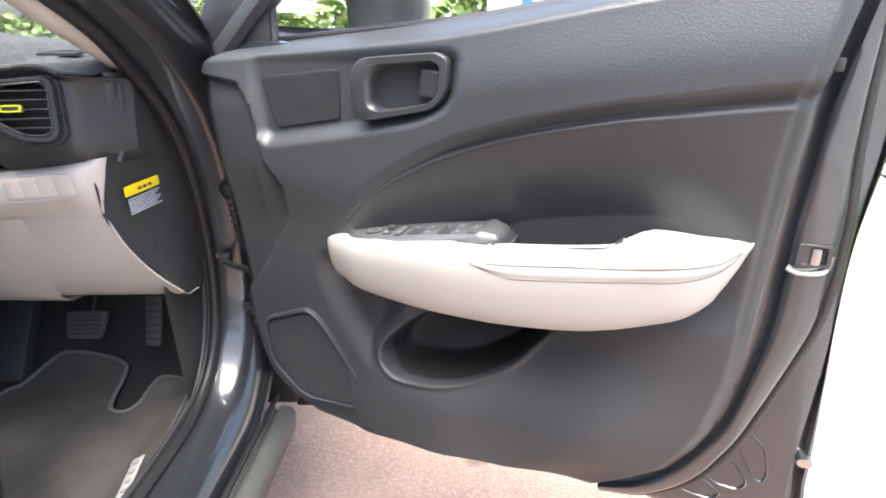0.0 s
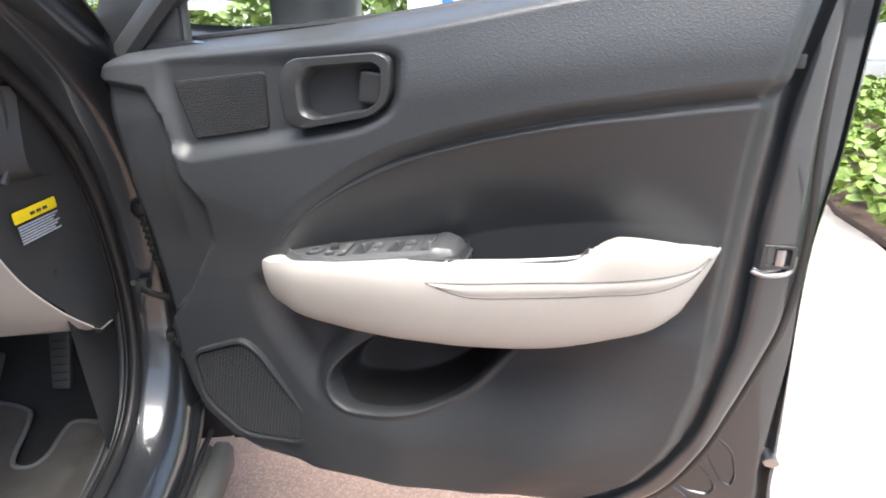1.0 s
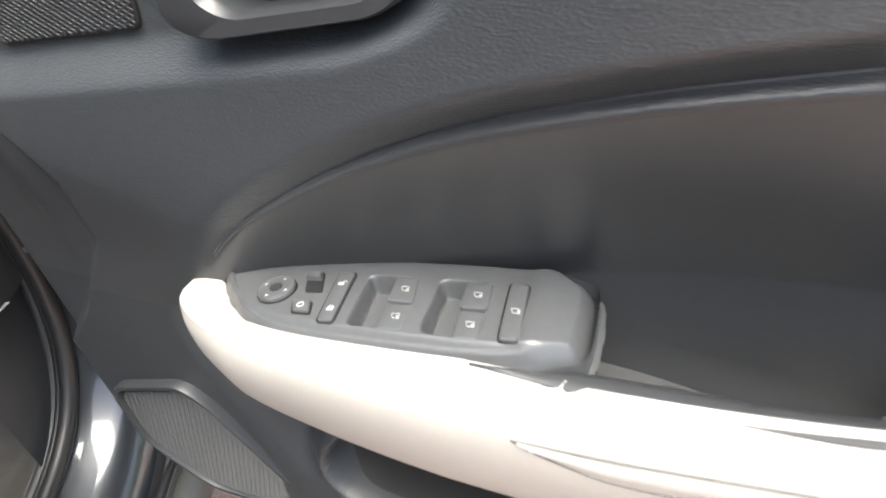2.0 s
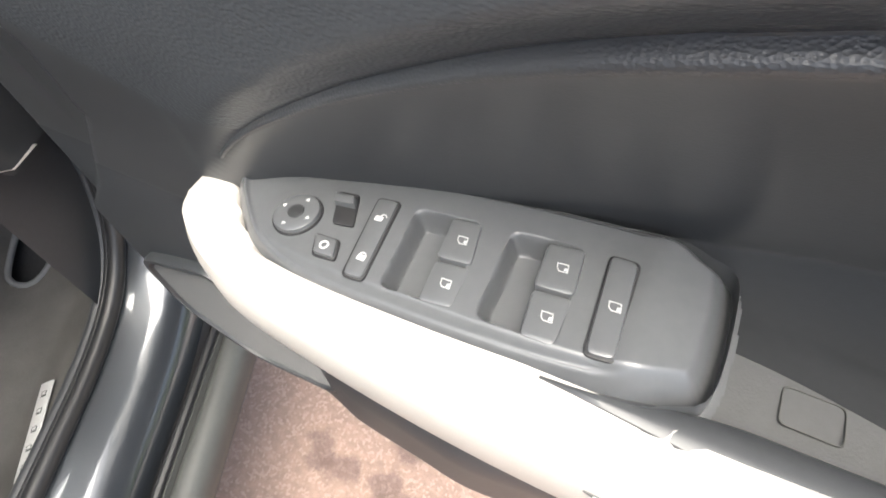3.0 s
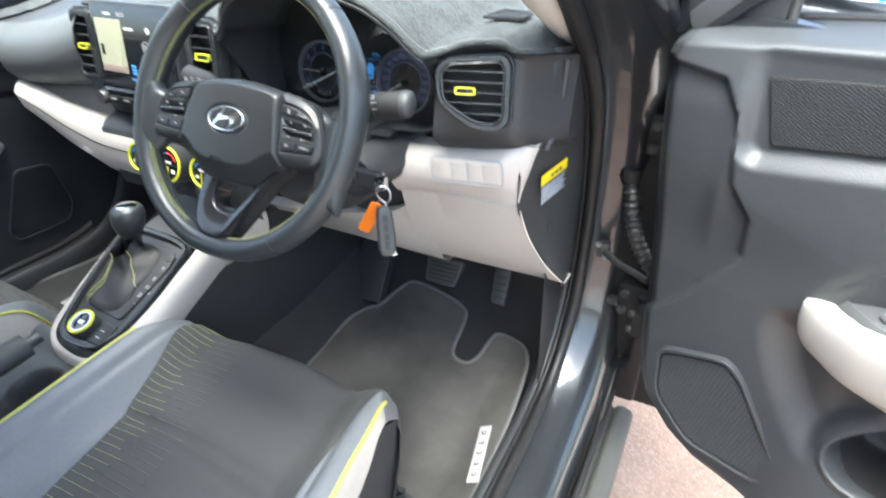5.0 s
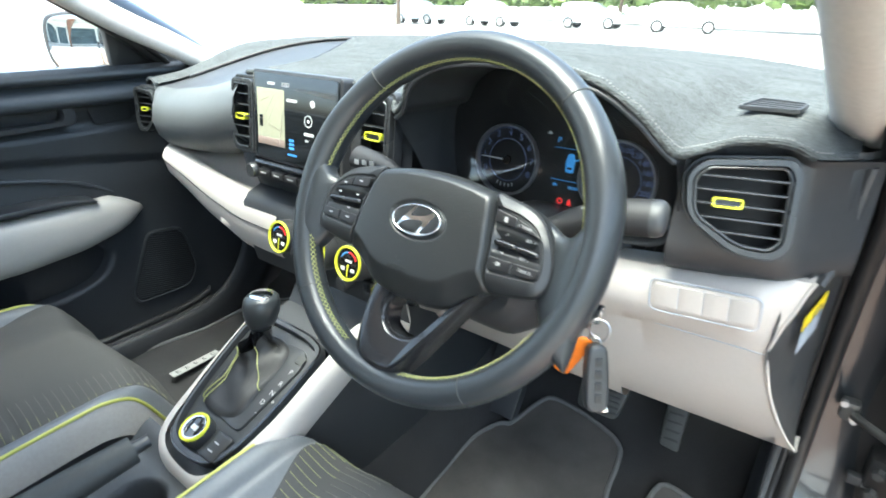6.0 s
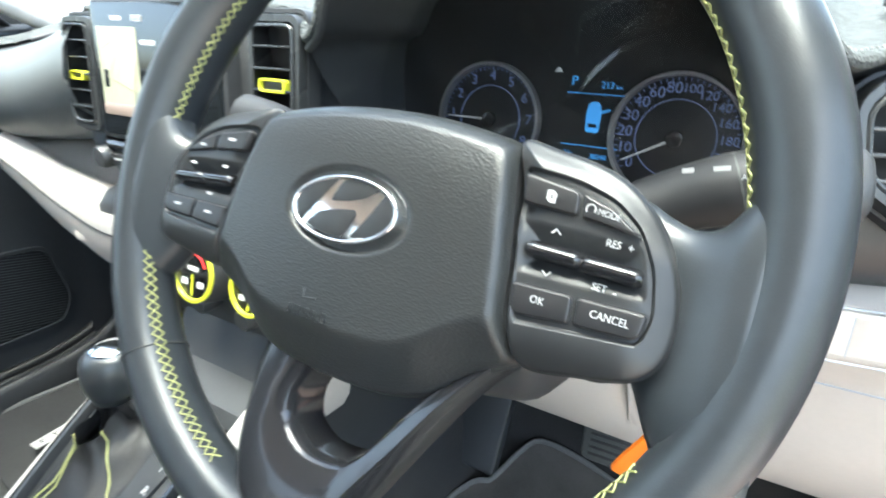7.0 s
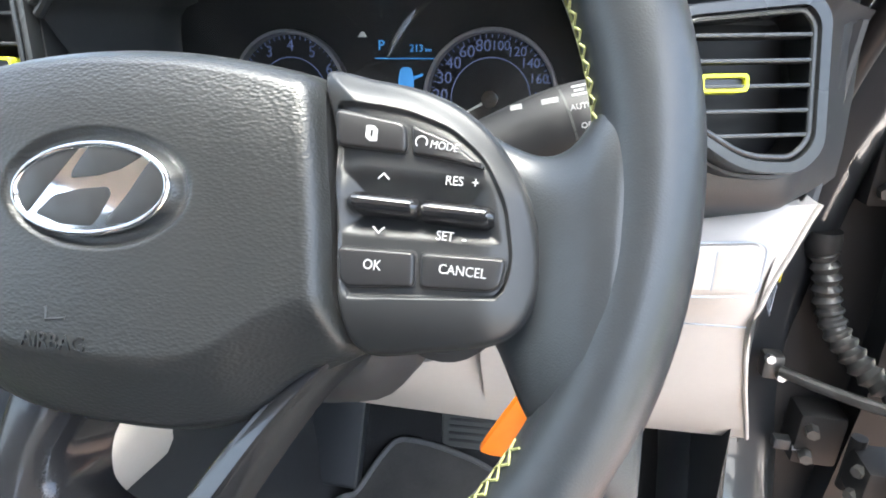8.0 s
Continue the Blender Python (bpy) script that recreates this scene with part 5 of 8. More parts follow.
# centre stack
stack_rows = []
for x in np.linspace(-0.195, 0.19, 30):
    y0, z0 = np.interp(x, EDGE[:, 0], EDGE[:, 1]), np.interp(x, EDGE[:, 0], EDGE[:, 2])
    e = float(soft(0.19, 0.165, abs(x)))
    stack_rows.append([(x, y, z) for y, z in ((y0, z0), (y0 - 0.012 * e, z0 - 0.008), (0.762 - 0.012 * e, 1.05), (0.756 - 0.012 * e, 0.985), (0.748 - 0.014 * e, 0.972), (0.752 - 0.014 * e, 0.945), (0.766 - 0.014 * e, 0.935), (0.775, 0.91), (0.748, 0.900), (0.735, 0.885), (0.742, 0.80), (0.75, 0.765))])
stack = part("centre_fascia", grid(stack_rows), "soft_dark", dash, "black centre stack", sharp=60)
CV = rounded([(-0.030, 0.062), (0.030, 0.062), (0.030, -0.058), (-0.022, -0.058), (-0.030, -0.04)], 0.012, 6)
CI = rounded([(-0.023, 0.054), (0.023, 0.054), (0.023, -0.050), (-0.016, -0.050), (-0.023, -0.035)], 0.008, 6)
air_vent("centre_vent", frame_of((-0.158, 0.742, 1.042), (1, 0, 0), (0, 0.12, 1)), CV, CI, 5, (-0.004, 0.0, 0.013, 0.005), "black centre air vent with lime tab", 0.024)
air_vent("centre_vent", frame_of((0.150, 0.735, 1.046), (1, 0, 0), (0, 0.12, 1)), [(-x, y) for x, y in CV[::-1]], [(-x, y) for x, y in CI[::-1]], 5, (0.0, 0.006, 0.015, 0.0055), "black centre air vent with lime tab", 0.024)
SCR = frame_of((-0.022, 0.738, 1.052), (1, 0.0, 0), (0, 0.10, 1))
screen = thing("touch_screen", "upright touch screen showing a map on the centre stack", "screen", SCR)
part("housing", plate(rect(-0.105, -0.072, 0.105, 0.070, 0.008, 6), 0.022, 0.003, back=-0.018), "satin_dark", screen)
part("panel", plate(rect(-0.1, -0.067, 0.1, 0.065, 0.006, 5), 0.001, 0.0003, back=0.0042), "screen", screen, "glossy dark display")
mp_ = part("map_area", plate(rect(-0.092, -0.046, -0.024, 0.042, 0.001, 3), 0.0004, 0.0001, back=0.0053), "map", screen, "pale map picture")
for p0, p1, w_ in (((-0.088, -0.02), (-0.045, 0.038), 0.0008), ((-0.075, -0.026), (-0.034, 0.04), 0.0006), ((-0.09, -0.004), (-0.03, -0.022), 0.0014), ((-0.038, -0.044), (-0.027, 0.012), 0.0018), ((-0.085, 0.02), (-0.06, 0.03), 0.0006)):
    part("road_line", tube([(*p0, 0.0056), (*p1, 0.0056)], w_, 5, flat=0.2), "map_road", mp_)
part("map_footer", plate(rect(-0.092, -0.046, -0.024, -0.034, 0.001, 3), 0.0003, 0.0001, back=0.0058), "map_road", mp_)
for x, y, w_, h_ in ((-0.086, -0.018, 0.008, 0.014), (-0.086, -0.004, 0.008, 0.004)):
    part("map_key", plate(rect(x, y, x + w_, y + h_, 0.001, 3), 0.0003, 0.0001, back=0.0058), "screen", mp_)
words("clock", "12:33", 0.0085, "white_light", screen, Matrix.Translation((-0.020, 0.050, 0.0056)))
for x, y, w_, h_, mt in ((-0.064, 0.048, 0.018, 0.004, "white_light"), (-0.018, 0.026, 0.024, 0.0045, "white_light"), (0.022, -0.020, 0.022, 0.0045, "white_light"), (0.024, -0.029, 0.008, 0.003, "white_light")):
    part("screen_text", plate(rect(x, y, x + w_, y + h_, 0.0008, 3), 0.0003, 0.0001, back=0.0053), mt, screen)
for i in range(3):
    part("menu_tile", plate(rect(-0.014, -0.046 + i * 0.006, -0.002, -0.042 + i * 0.006, 0.0006, 3), 0.0003, 0.0001, back=0.0053), "blue_light", screen)
part("menu_text", plate(rect(-0.018, -0.056, 0.004, -0.053, 0.0006, 3), 0.0003, 0.0001, back=0.0053), "blue_light", screen)
part("round_mark", plate(circle(0.0055, 20, 0.042, 0.028), 0.0003, 0.0001, back=0.0053), "white_light", screen)
part("signal_mark", ring(circle(0.009, 20, 0.032, 0.002), circle(0.0075, 20, 0.032, 0.002), 0.0004, back=0.0053, bevel=0.0001), "white_light", screen)
part("signal_mark", plate(circle(0.0028, 14, 0.032, 0.002), 0.0004, 0.0001, back=0.0053), "white_light", screen)
# radio keys under the screen, trim strip, climate dials
part("trim_strip", tube([(x, 0.732 + 0.02 * float(soft(0.12, 0.18, abs(x))), 0.974) for x in np.linspace(-0.178, 0.17, 30)], 0.006, 8, flat=0.6), "gunmetal", stack, "satin metal trim strip")
for sx_ in (-1, 1):
    k = part("volume_knob", loft([[(-0.02 + sx_ * 0.118 + r * math.cos(a), y, 0.956 + r * math.sin(a)) for a in np.linspace(0, 6.283, 20, endpoint=False)] for r, y in ((0.013, 0.745), (0.013, 0.724), (0.011, 0.720))]), "satin_dark", stack, "ribbed rotary knob")
for i in range(6):
    b = part("radio_key", box(0.030, 0.014, 0.013, 0.002, (-0.112 + i * 0.0345 + 0.005, 0.732, 0.956)), "button", stack, "black radio button")
    part("key_mark", box(0.014, 0.0006, 0.002, 0.0, (-0.112 + i * 0.0345 + 0.005, 0.7248, 0.957)), "white_mark", b)
for i, x in enumerate((-0.060, 0.022, 0.105)):
    f = frame_of((x, 0.722 if i != 1 else 0.72, 0.855), (1, 0, 0), (0, 0.25, 1))
    r = 0.027 if i != 1 else 0.033
    d_ = thing("climate_dial", "round climate dial with lime ring" if i != 1 else "larger middle climate dial with lime ring", "dial", f, group="climate dials")
    part("barrel", loft([[(q * math.cos(a), q * math.sin(a), z) for a in np.linspace(0, 6.283, 32, endpoint=False)] for q, z in ((r * 1.08, -0.02), (r * 1.05, 0.010), (r, 0.014))]), "satin_dark", d_)
    part("lime_ring", ring(circle(r, 40), circle(r * 0.86, 40), 0.004, back=0.013, bevel=0.0008), "lime", d_, "lime green ring")
    part("face", plate(circle(r * 0.87, 32), 0.002, 0.0003, back=0.012), "gloss_black", d_)
    arc = [(0.62 * r * math.cos(a), 0.62 * r * math.sin(a), 0.0145) for a in np.linspace(0.4, 2.7, 16)]
    part("blue_arc", tube(arc[8:], 0.0012, 5), "blue_light", d_)
    part("red_arc", tube(arc[:9], 0.0012, 5), "red_light", d_)
    part("divider", box(0.002, r * 0.7, 0.001, 0.0, (0, -r * 0.42, 0.0146)), "lime", d_)
    for sx_ in (-1, 1):
        part("face_mark", box(r * 0.3, r * 0.2, 0.0006, 0.0, (sx_ * r * 0.38, -r * 0.35, 0.0142)), "white_light", d_)
    part("face_mark", box(r * 0.5, r * 0.14, 0.0006, 0.0, (0, r * 0.12, 0.0142)), "white_light", d_)
for x, z, r in ((0.072, 0.808, 0.013), (0.0, 0.808, 0.013)):
    part("socket", loft([[(x + q * math.cos(a), y, z + q * math.sin(a)) for a in np.linspace(0, 6.283, 24, endpoint=False)] for q, y in ((r, 0.745), (r, 0.722), (r * 0.8, 0.718))]), "satin_dark", stack, "black power socket cap")
part("usb_port", ring(rect(0.104, 0.796, 0.126, 0.82, 0.003), rect(0.108, 0.802, 0.122, 0.815, 0.002), 0.008, m=Matrix(((1, 0, 0, 0), (0, 0, -1, 0.742), (0, 1, 0, 0), (0, 0, 0, 1)))), "satin_dark", stack)
# beige driver's lower panel
low_rows = []
for x in np.linspace(0.446, 0.672, 34):
    f = max(0.0, (x - 0.44) / 0.232)
    e = float(soft(0.672, 0.63, x))
    tipz, tipy = 0.936 + 0.026 * f, 0.81 + 0.012 * f
    low_rows.append([(x + dx * f, y, z) for y, z, dx in ((tipy + 0.03, tipz + 0.0, 0), (tipy, tipz, 0), (tipy - 0.022 * e, tipz - 0.012, -0.004), (tipy - 0.03 * e, tipz - 0.035, -0.010), (tipy - 0.018 * e, tipz - 0.062, -0.018), (tipy + 0.0, tipz - 0.082, -0.022), (tipy + 0.006, 0.862, -0.024), (tipy + 0.025, 0.80, -0.010), (tipy + 0.06, 0.735, 0.012), (tipy + 0.10, 0.685, 0.032), (tipy + 0.118, 0.672, 0.036), (tipy + 0.16, 0.668, 0.036))])
lowp = part("driver_lower_panel", grid(low_rows), "beige", dash, "beige lower dashboard panel", sharp=60)
part("panel_seam", tube([(r[6][0], r[6][1] - 0.0006, r[6][2]) for r in low_rows], 0.0007, 6), "label_grey", lowp)
def knee_top(x):
    return float(np.interp(x, [0.10, 0.237, 0.33, 0.42, 0.46], [0.745, 0.756, 0.773, 0.800, 0.83]))


mid_rows = [[(x, y, z) for y, z in ((0.87, knee_top(x)), (0.838, knee_top(x) - 0.002), (0.846, knee_top(x) - 0.018), (0.874, min(0.732, knee_top(x) - 0.024)), (0.905, 0.680), (0.926, 0.662), (0.97, 0.656))] for x in np.linspace(0.10, 0.480, 26)]
part("knee_panel", grid(mid_rows), "beige", dash, "beige panel under the steering column", sharp=60)
part("column_surround", grid([[(x, 0.850 + 0.02 * abs(x - 0.36) / 0.1, z) for x in np.linspace(0.20, 0.47, 12)] for z in np.linspace(0.776, 0.97, 10)]), "soft_dark", dash, "black panel round the steering column")
SWP = frame_of((0.582, 0.786, 0.922), (0.95, 0.06, 0.06), (0.0, -0.12, 0.95))
blank = part("blank_switch_plate", plate(rect(-0.056, -0.019, 0.052, 0.019, 0.009, 5), 0.006, 0.002, back=-0.006), "beige", dash, "beige blank switch plate")
blank.matrix_basis = SWP
for i in range(4):
    part("blank_key", plate(rect(-0.0522 + i * 0.0255, -0.0155, -0.0272 + i * 0.0255, 0.0155, 0.002 if 0 < i < 3 else 0.004, 4), 0.0018, 0.0006, back=-0.001), "beige", blank)
part("plate_groove", tube([(x, y, -0.0002) for x, y in rect(-0.058, -0.021, 0.054, 0.021, 0.010, 6)], 0.0008, 6, closed=True), "label_grey", blank, "thin shadow groove")
for i in range(3):
    part("key_gap", box(0.0006, 0.031, 0.0008, 0.0, (-0.0270 + i * 0.0255, 0.0, 0.0006)), "label_grey", blank)
part("end_rim", tube([(x + 0.001, y, z) for x, y, z in curve(low_rows[-1][1:10], 40)], 0.0019, 8), "beige", lowp, "raised beige edge")
# dash mat: felt cover with stitched edge, cut round the passenger airbag
mat = thing("dash_mat", "grey-green felt dashboard cover with stitched edge", "dash mat")
BARE = [(-0.20, 0.70), (-0.185, 0.80), (-0.20, 0.90), (-0.30, 1.10), (-0.34, 1.16), (-0.45, 1.08), (-0.53, 0.95), (-0.555, 0.87), (-0.56, 0.70)]
nx, ns = 240, 90
bm = bmesh.new()
pts = [[dash_top(x, s) for x in np.linspace(-0.69, 0.675, nx)] for s in np.linspace(-0.004, 0.985, ns)]
arr = np.array(pts)
ok = edge_distance(arr[..., 0], arr[..., 1], BARE) < 0
vs = {}
for j in range(ns):
    for i in range(nx):
        if ok[j, i]:
            x, y, z = arr[j, i]
            vs[j, i] = bm.verts.new((x, y - (0.004 if j == 0 else 0), z + 0.006 + 0.0012 * noise.noise((x * 30, y * 30, 0)) - (0.003 if j == 0 else 0)))
for j in range(ns - 1):
    for i in range(nx - 1):
        q = [vs.get(k) for k in ((j, i), (j, i + 1), (j + 1, i + 1), (j + 1, i))]
        if all(q):
            bm.faces.new(q)
        elif sum(v is not None for v in q) == 3:
            bm.faces.new([v for v in q if v])
part("felt", bm, "felt", mat, sharp=80)


def on_top(x, y):
    y0 = np.interp(x, EDGE[:, 0], EDGE[:, 1])
    return dash_top(x, (y - y0) / (1.40 - 0.17 * (x / 0.7) ** 2 - y0))


near = [(x, y - 0.004, z + 0.003) for x, y, z in EDGE if -0.19 < x < 0.66]
part("edge_binding", tube(curve(near, 160), 0.004, 8), "felt", mat, "bound edge")
bare_edge = [on_top(x, y) for x, y in curve(BARE[1:8], 60)]
part("edge_binding", tube([(x, y, z + 0.004) for x, y, z in bare_edge], 0.0035, 8), "rubber", mat, "dark bound edge")
near2 = [(x, y - 0.004, z + 0.003) for x, y, z in EDGE if x < -0.55]
part("edge_binding", tube(curve(near2, 30), 0.004, 8), "felt", mat)
sb = bmesh.new()
line = curve([dash_top(x, 0.012) for x in np.linspace(0.165, 0.655, 90)], 260)
for i in range(0, len(line) - 1, 2):
    a, b = line[i], line[i] + (line[i + 1] - line[i]) * 0.75
    tube([(a[0], a[1] - 0.002, a[2] + 0.0072), (b[0], b[1] - 0.002, b[2] + 0.0072)], 0.0006, 5, bm=sb)
part("stitching", sb, "grey_thread", mat, "pale grey stitching", kind="stuff")
va, vb, vc = (Vector(on_top(*p)) for p in ((0.600, 0.905), (0.620, 0.905), (0.600, 0.925)))
dv = frame_of(tuple(va + Vector((-0.012, 0, 0.010))), tuple(vb - va), tuple(vc - va)) @ Matrix.Scale(0.75, 4)
dvent = thing("demister_vent", "black slotted demister vent in the dash mat", "vent", dv)
part("vent_frame", ring(rounded([(-0.045, -0.03), (0.035, -0.018), (0.04, 0.025), (-0.025, 0.03)], 0.008), rounded([(-0.04, -0.026), (0.031, -0.015), (0.036, 0.021), (-0.022, 0.026)], 0.006), 0.006, bevel=0.002), "soft_dark", dvent)
for i in range(4):
    part("slot_bar", box(0.068, 0.004, 0.005, 0.001, (0.0, -0.016 + i * 0.011, 0.002)), "soft_dark", dvent)
part("dark_well", plate(rect(-0.036, -0.022, 0.034, 0.02, 0.005), 0.001, 0.0003), "black", dvent)


# ---- steering wheel: local x right, y up in its plane, z to the driver ----
WH = frame_of((0.3594, 0.5913, 1.0292), (1, 0, 0), (0, math.sin(radians(27)), math.cos(radians(27))))
wheel = thing("steering_wheel", "black leather steering wheel with lime cross-stitching", "steering wheel", WH)
RIM = 0.1690


def rim_fat(deg):
    """The rim swells at the two thumb grips."""
    deg = deg % 360
    return 1.0 + 0.10 * math.exp(-((min(abs(deg - 20), abs(deg - 380))) / 18) ** 2) + 0.10 * math.exp(-((deg - 160) / 18) ** 2)


rows = []
for a in np.linspace(0, 2 * math.pi, 144, endpoint=False):
    deg = math.degrees(a) % 360
    fat = rim_fat(deg)
    ca, sa = math.cos(a), math.sin(a)
    rows.append([((RIM + 0.0145 * fat * math.cos(b)) * ca, (RIM + 0.0145 * fat * math.cos(b)) * sa, 0.0185 * fat * math.sin(b)) for b in np.linspace(0, 2 * math.pi, 20, endpoint=False)])
rim = part("rim", grid(rows, close_u=True, close_v=True), "leather", wheel, "black smooth leather rim", sharp=80)


def rim_point(deg, b, lift=0.0):
    a = radians(deg)
    f = rim_fat(deg)
    r = RIM + (0.0145 * f + lift) * math.cos(b)
    return (r * math.cos(a), r * math.sin(a), (0.0185 * f + lift) * math.sin(b))


for deg in (48, 132, 222, 303):
    part("leather_seam", tube([rim_point(deg, b, 0.0002) for b in np.linspace(0, 2 * math.pi, 24, endpoint=False)], 0.0007, 5, closed=True), "sill_plastic", rim)
st = bmesh.new()
for d0, d1 in ((8, 172), (196, 250), (278, 332)):
    n = int((d1 - d0) / 2.0)
    for i in range(n):
        u0, u1 = d0 + i * 2.0, d0 + (i + 1) * 2.0
        mid, half = (math.pi - 0.24, 0.11) if d0 < 90 else (math.pi - 0.36, 0.17)
        b0, b1 = mid - half, mid + half
        for p, q in (((u0, b0), (u1, b1)), ((u0, b1), (u1, b0))):
            tube([rim_point(p[0], p[1], 0.0004), rim_point((p[0] + q[0]) / 2, (p[1] + q[1]) / 2, 0.0009), rim_point(q[0], q[1], 0.0004)], 0.00042, 5, bm=st)
part("cross_stitching", st, "lime_thread", rim, "lime cross-stitching", kind="stuff")
_q = curve([(0.100, 0.026), (0.118, 0.021), (0.128, 0.0160), (0.137, 0.0126), (0.144, 0.0134), (0.149, 0.018), (0.154, 0.027), (0.160, 0.038), (0.170, 0.050)], 120)
SPOKE_TOP = (_q[:, 0], _q[:, 1])
_q = curve([(0.100, -0.040), (0.118, -0.043), (0.126, -0.046), (0.131, -0.054), (0.137, -0.065), (0.145, -0.076), (0.155, -0.085), (0.170, -0.095)], 120)
SPOKE_LOW = (_q[:, 0], _q[:, 1])
# side spokes: leather wedges flowing into the rim
for sd in (1, -1):
    secs = []
    for x in np.linspace(0.100, 0.170, 30):
        yt = np.interp(x, *SPOKE_TOP)
        yb = np.interp(x, *SPOKE_LOW)
        zt = float(np.interp(x, [0.10, 0.118, 0.130, 0.138, 0.146, 0.153, 0.160, 0.170], [-0.002, 0.0, 0.002, 0.0055, 0.0105, 0.0145, 0.0160, 0.010]))
        zb = float(np.interp(x, [0.10, 0.132, 0.150, 0.170], [-0.028, -0.019, -0.016, -0.011]))
        c = (yt + yb) / 2
        h = (yt - yb) / 2
        secs.append([(sd * x, c + h * math.copysign(abs(math.cos(b)) ** 0.6, math.cos(b)), (zt + zb) / 2 + (zt - zb) / 2 * math.copysign(abs(math.sin(b)) ** 0.7, math.sin(b))) for b in np.linspace(0, 2 * math.pi, 40, endpoint=False)])
    part("side_spoke", loft(secs), "leather", wheel, "black leather side spoke", sharp=70)

# airbag cover
HO = curve([(-0.064, 0.0350), (-0.030, 0.0410), (0.0, 0.0425), (0.030, 0.0410), (0.064, 0.0350), (0.0675, 0.0318), (0.0715, 0.015), (0.0765, -0.012), (0.080, -0.038), (0.0868, -0.0515), (0.0850, -0.0550), (0.070, -0.0635), (0.053, -0.078), (0.030, -0.0855), (0.0, -0.087), (-0.030, -0.0855), (-0.053, -0.078),
            (-0.070, -0.0635), (-0.0850, -0.0550), (-0.0868, -0.0515), (-0.080, -0.038), (-0.0765, -0.012), (-0.0715, 0.015), (-0.0675, 0.0318)], 320, True)
HO_COARSE = HO[::3]


_q = curve([(-0.02, -0.0622), (0.0, -0.0628), (0.02, -0.0622), (0.034, -0.0606), (0.046, -0.0560), (0.057, -0.0480), (0.068, -0.0415), (0.080, -0.0382), (0.095, -0.0370)], 160)
CHIN = (_q[:, 0], _q[:, 1])


def hub_height(x, y):
    d = edge_distance(x, y, HO_COARSE)
    ax = np.abs(x)
    z = 0.0215 - 0.45 * x * x - 0.35 * np.clip(y + 0.01, -1, 0) ** 2
    # chin below a curved fold
    line = np.interp(ax, *CHIN)
    fold = np.clip(line + 0.003 - y, 0, 1)
    z = z - 0.75 * fold ** 2 / (fold + 0.006)
    # side faces lean back beyond a narrow crease
    side = ax - np.interp(y, [-0.052, -0.038, -0.012, 0.015, 0.034], [0.0805, 0.0745, 0.0710, 0.0660, 0.0610])
    side = np.clip(side, 0, 1)
    z = z - 0.65 * side ** 2 / (side + 0.0015)
    # top edge rolls over towards the dials
    top_ = np.clip((y - (0.0320 - 1.70 * x * x)) / 0.010, 0, 1.1)
    z = z - 0.010 * top_ ** 2 - 0.004 * np.clip((y + 1.84 * x * x) / 0.036, 0, 1.2) ** 2
    z = z - 0.004 * soft(0.0035, 0.0, d) ** 2
    # shallow dish round the emblem
    e = np.hypot(x / 0.0338, (y + 0.0092) / 0.0192)
    return z - 0.0024 * soft(1.05, 0.90, e)


def polar(outline, centre, height, rings):
    """A sheet of rings that shrink from the outline to the centre."""
    ks = np.array([1.0, 0.995, 0.985, 0.97, 0.95, 0.925, 0.90, *np.linspace(0.87, 0.02, rings)])
    c = np.array(centre)
    q = c + (np.array(outline)[None] - c) * ks[:, None, None]
    z = height(q[..., 0], q[..., 1])
    return grid([[(*q[j, i], z[j, i]) for i in range(q.shape[1])] for j in range(len(ks))], close_u=True)


bm = polar(HO, (0.0, -0.0092), hub_height, 110)
hub = part("airbag_cover", bm, "hub_grain", wheel, "black grained airbag cover", sharp=80)
part("cover_side", grid([[(x * k, y * k + (k - 1) * 0.0092, z if z < 0 else float(hub_height(np.array(x), np.array(y))) - 0.0004) for x, y in HO] for k, z in ((0.995, 1), (1.0, -0.004), (0.93, -0.030))], close_u=True), "soft_dark", hub)
part("hub_back", loft([[(0.062 * k * math.cos(a), -0.015 + 0.044 * k * math.sin(a), z) for a in np.linspace(0, 6.283, 28, endpoint=False)] for k, z in ((1.15, 0.0), (1.1, -0.03), (0.8, -0.06))]), "soft_dark", wheel, "black hub back")
# emblem: chrome oval with a slanted bar mark
EC = (-0.0015, -0.0095)


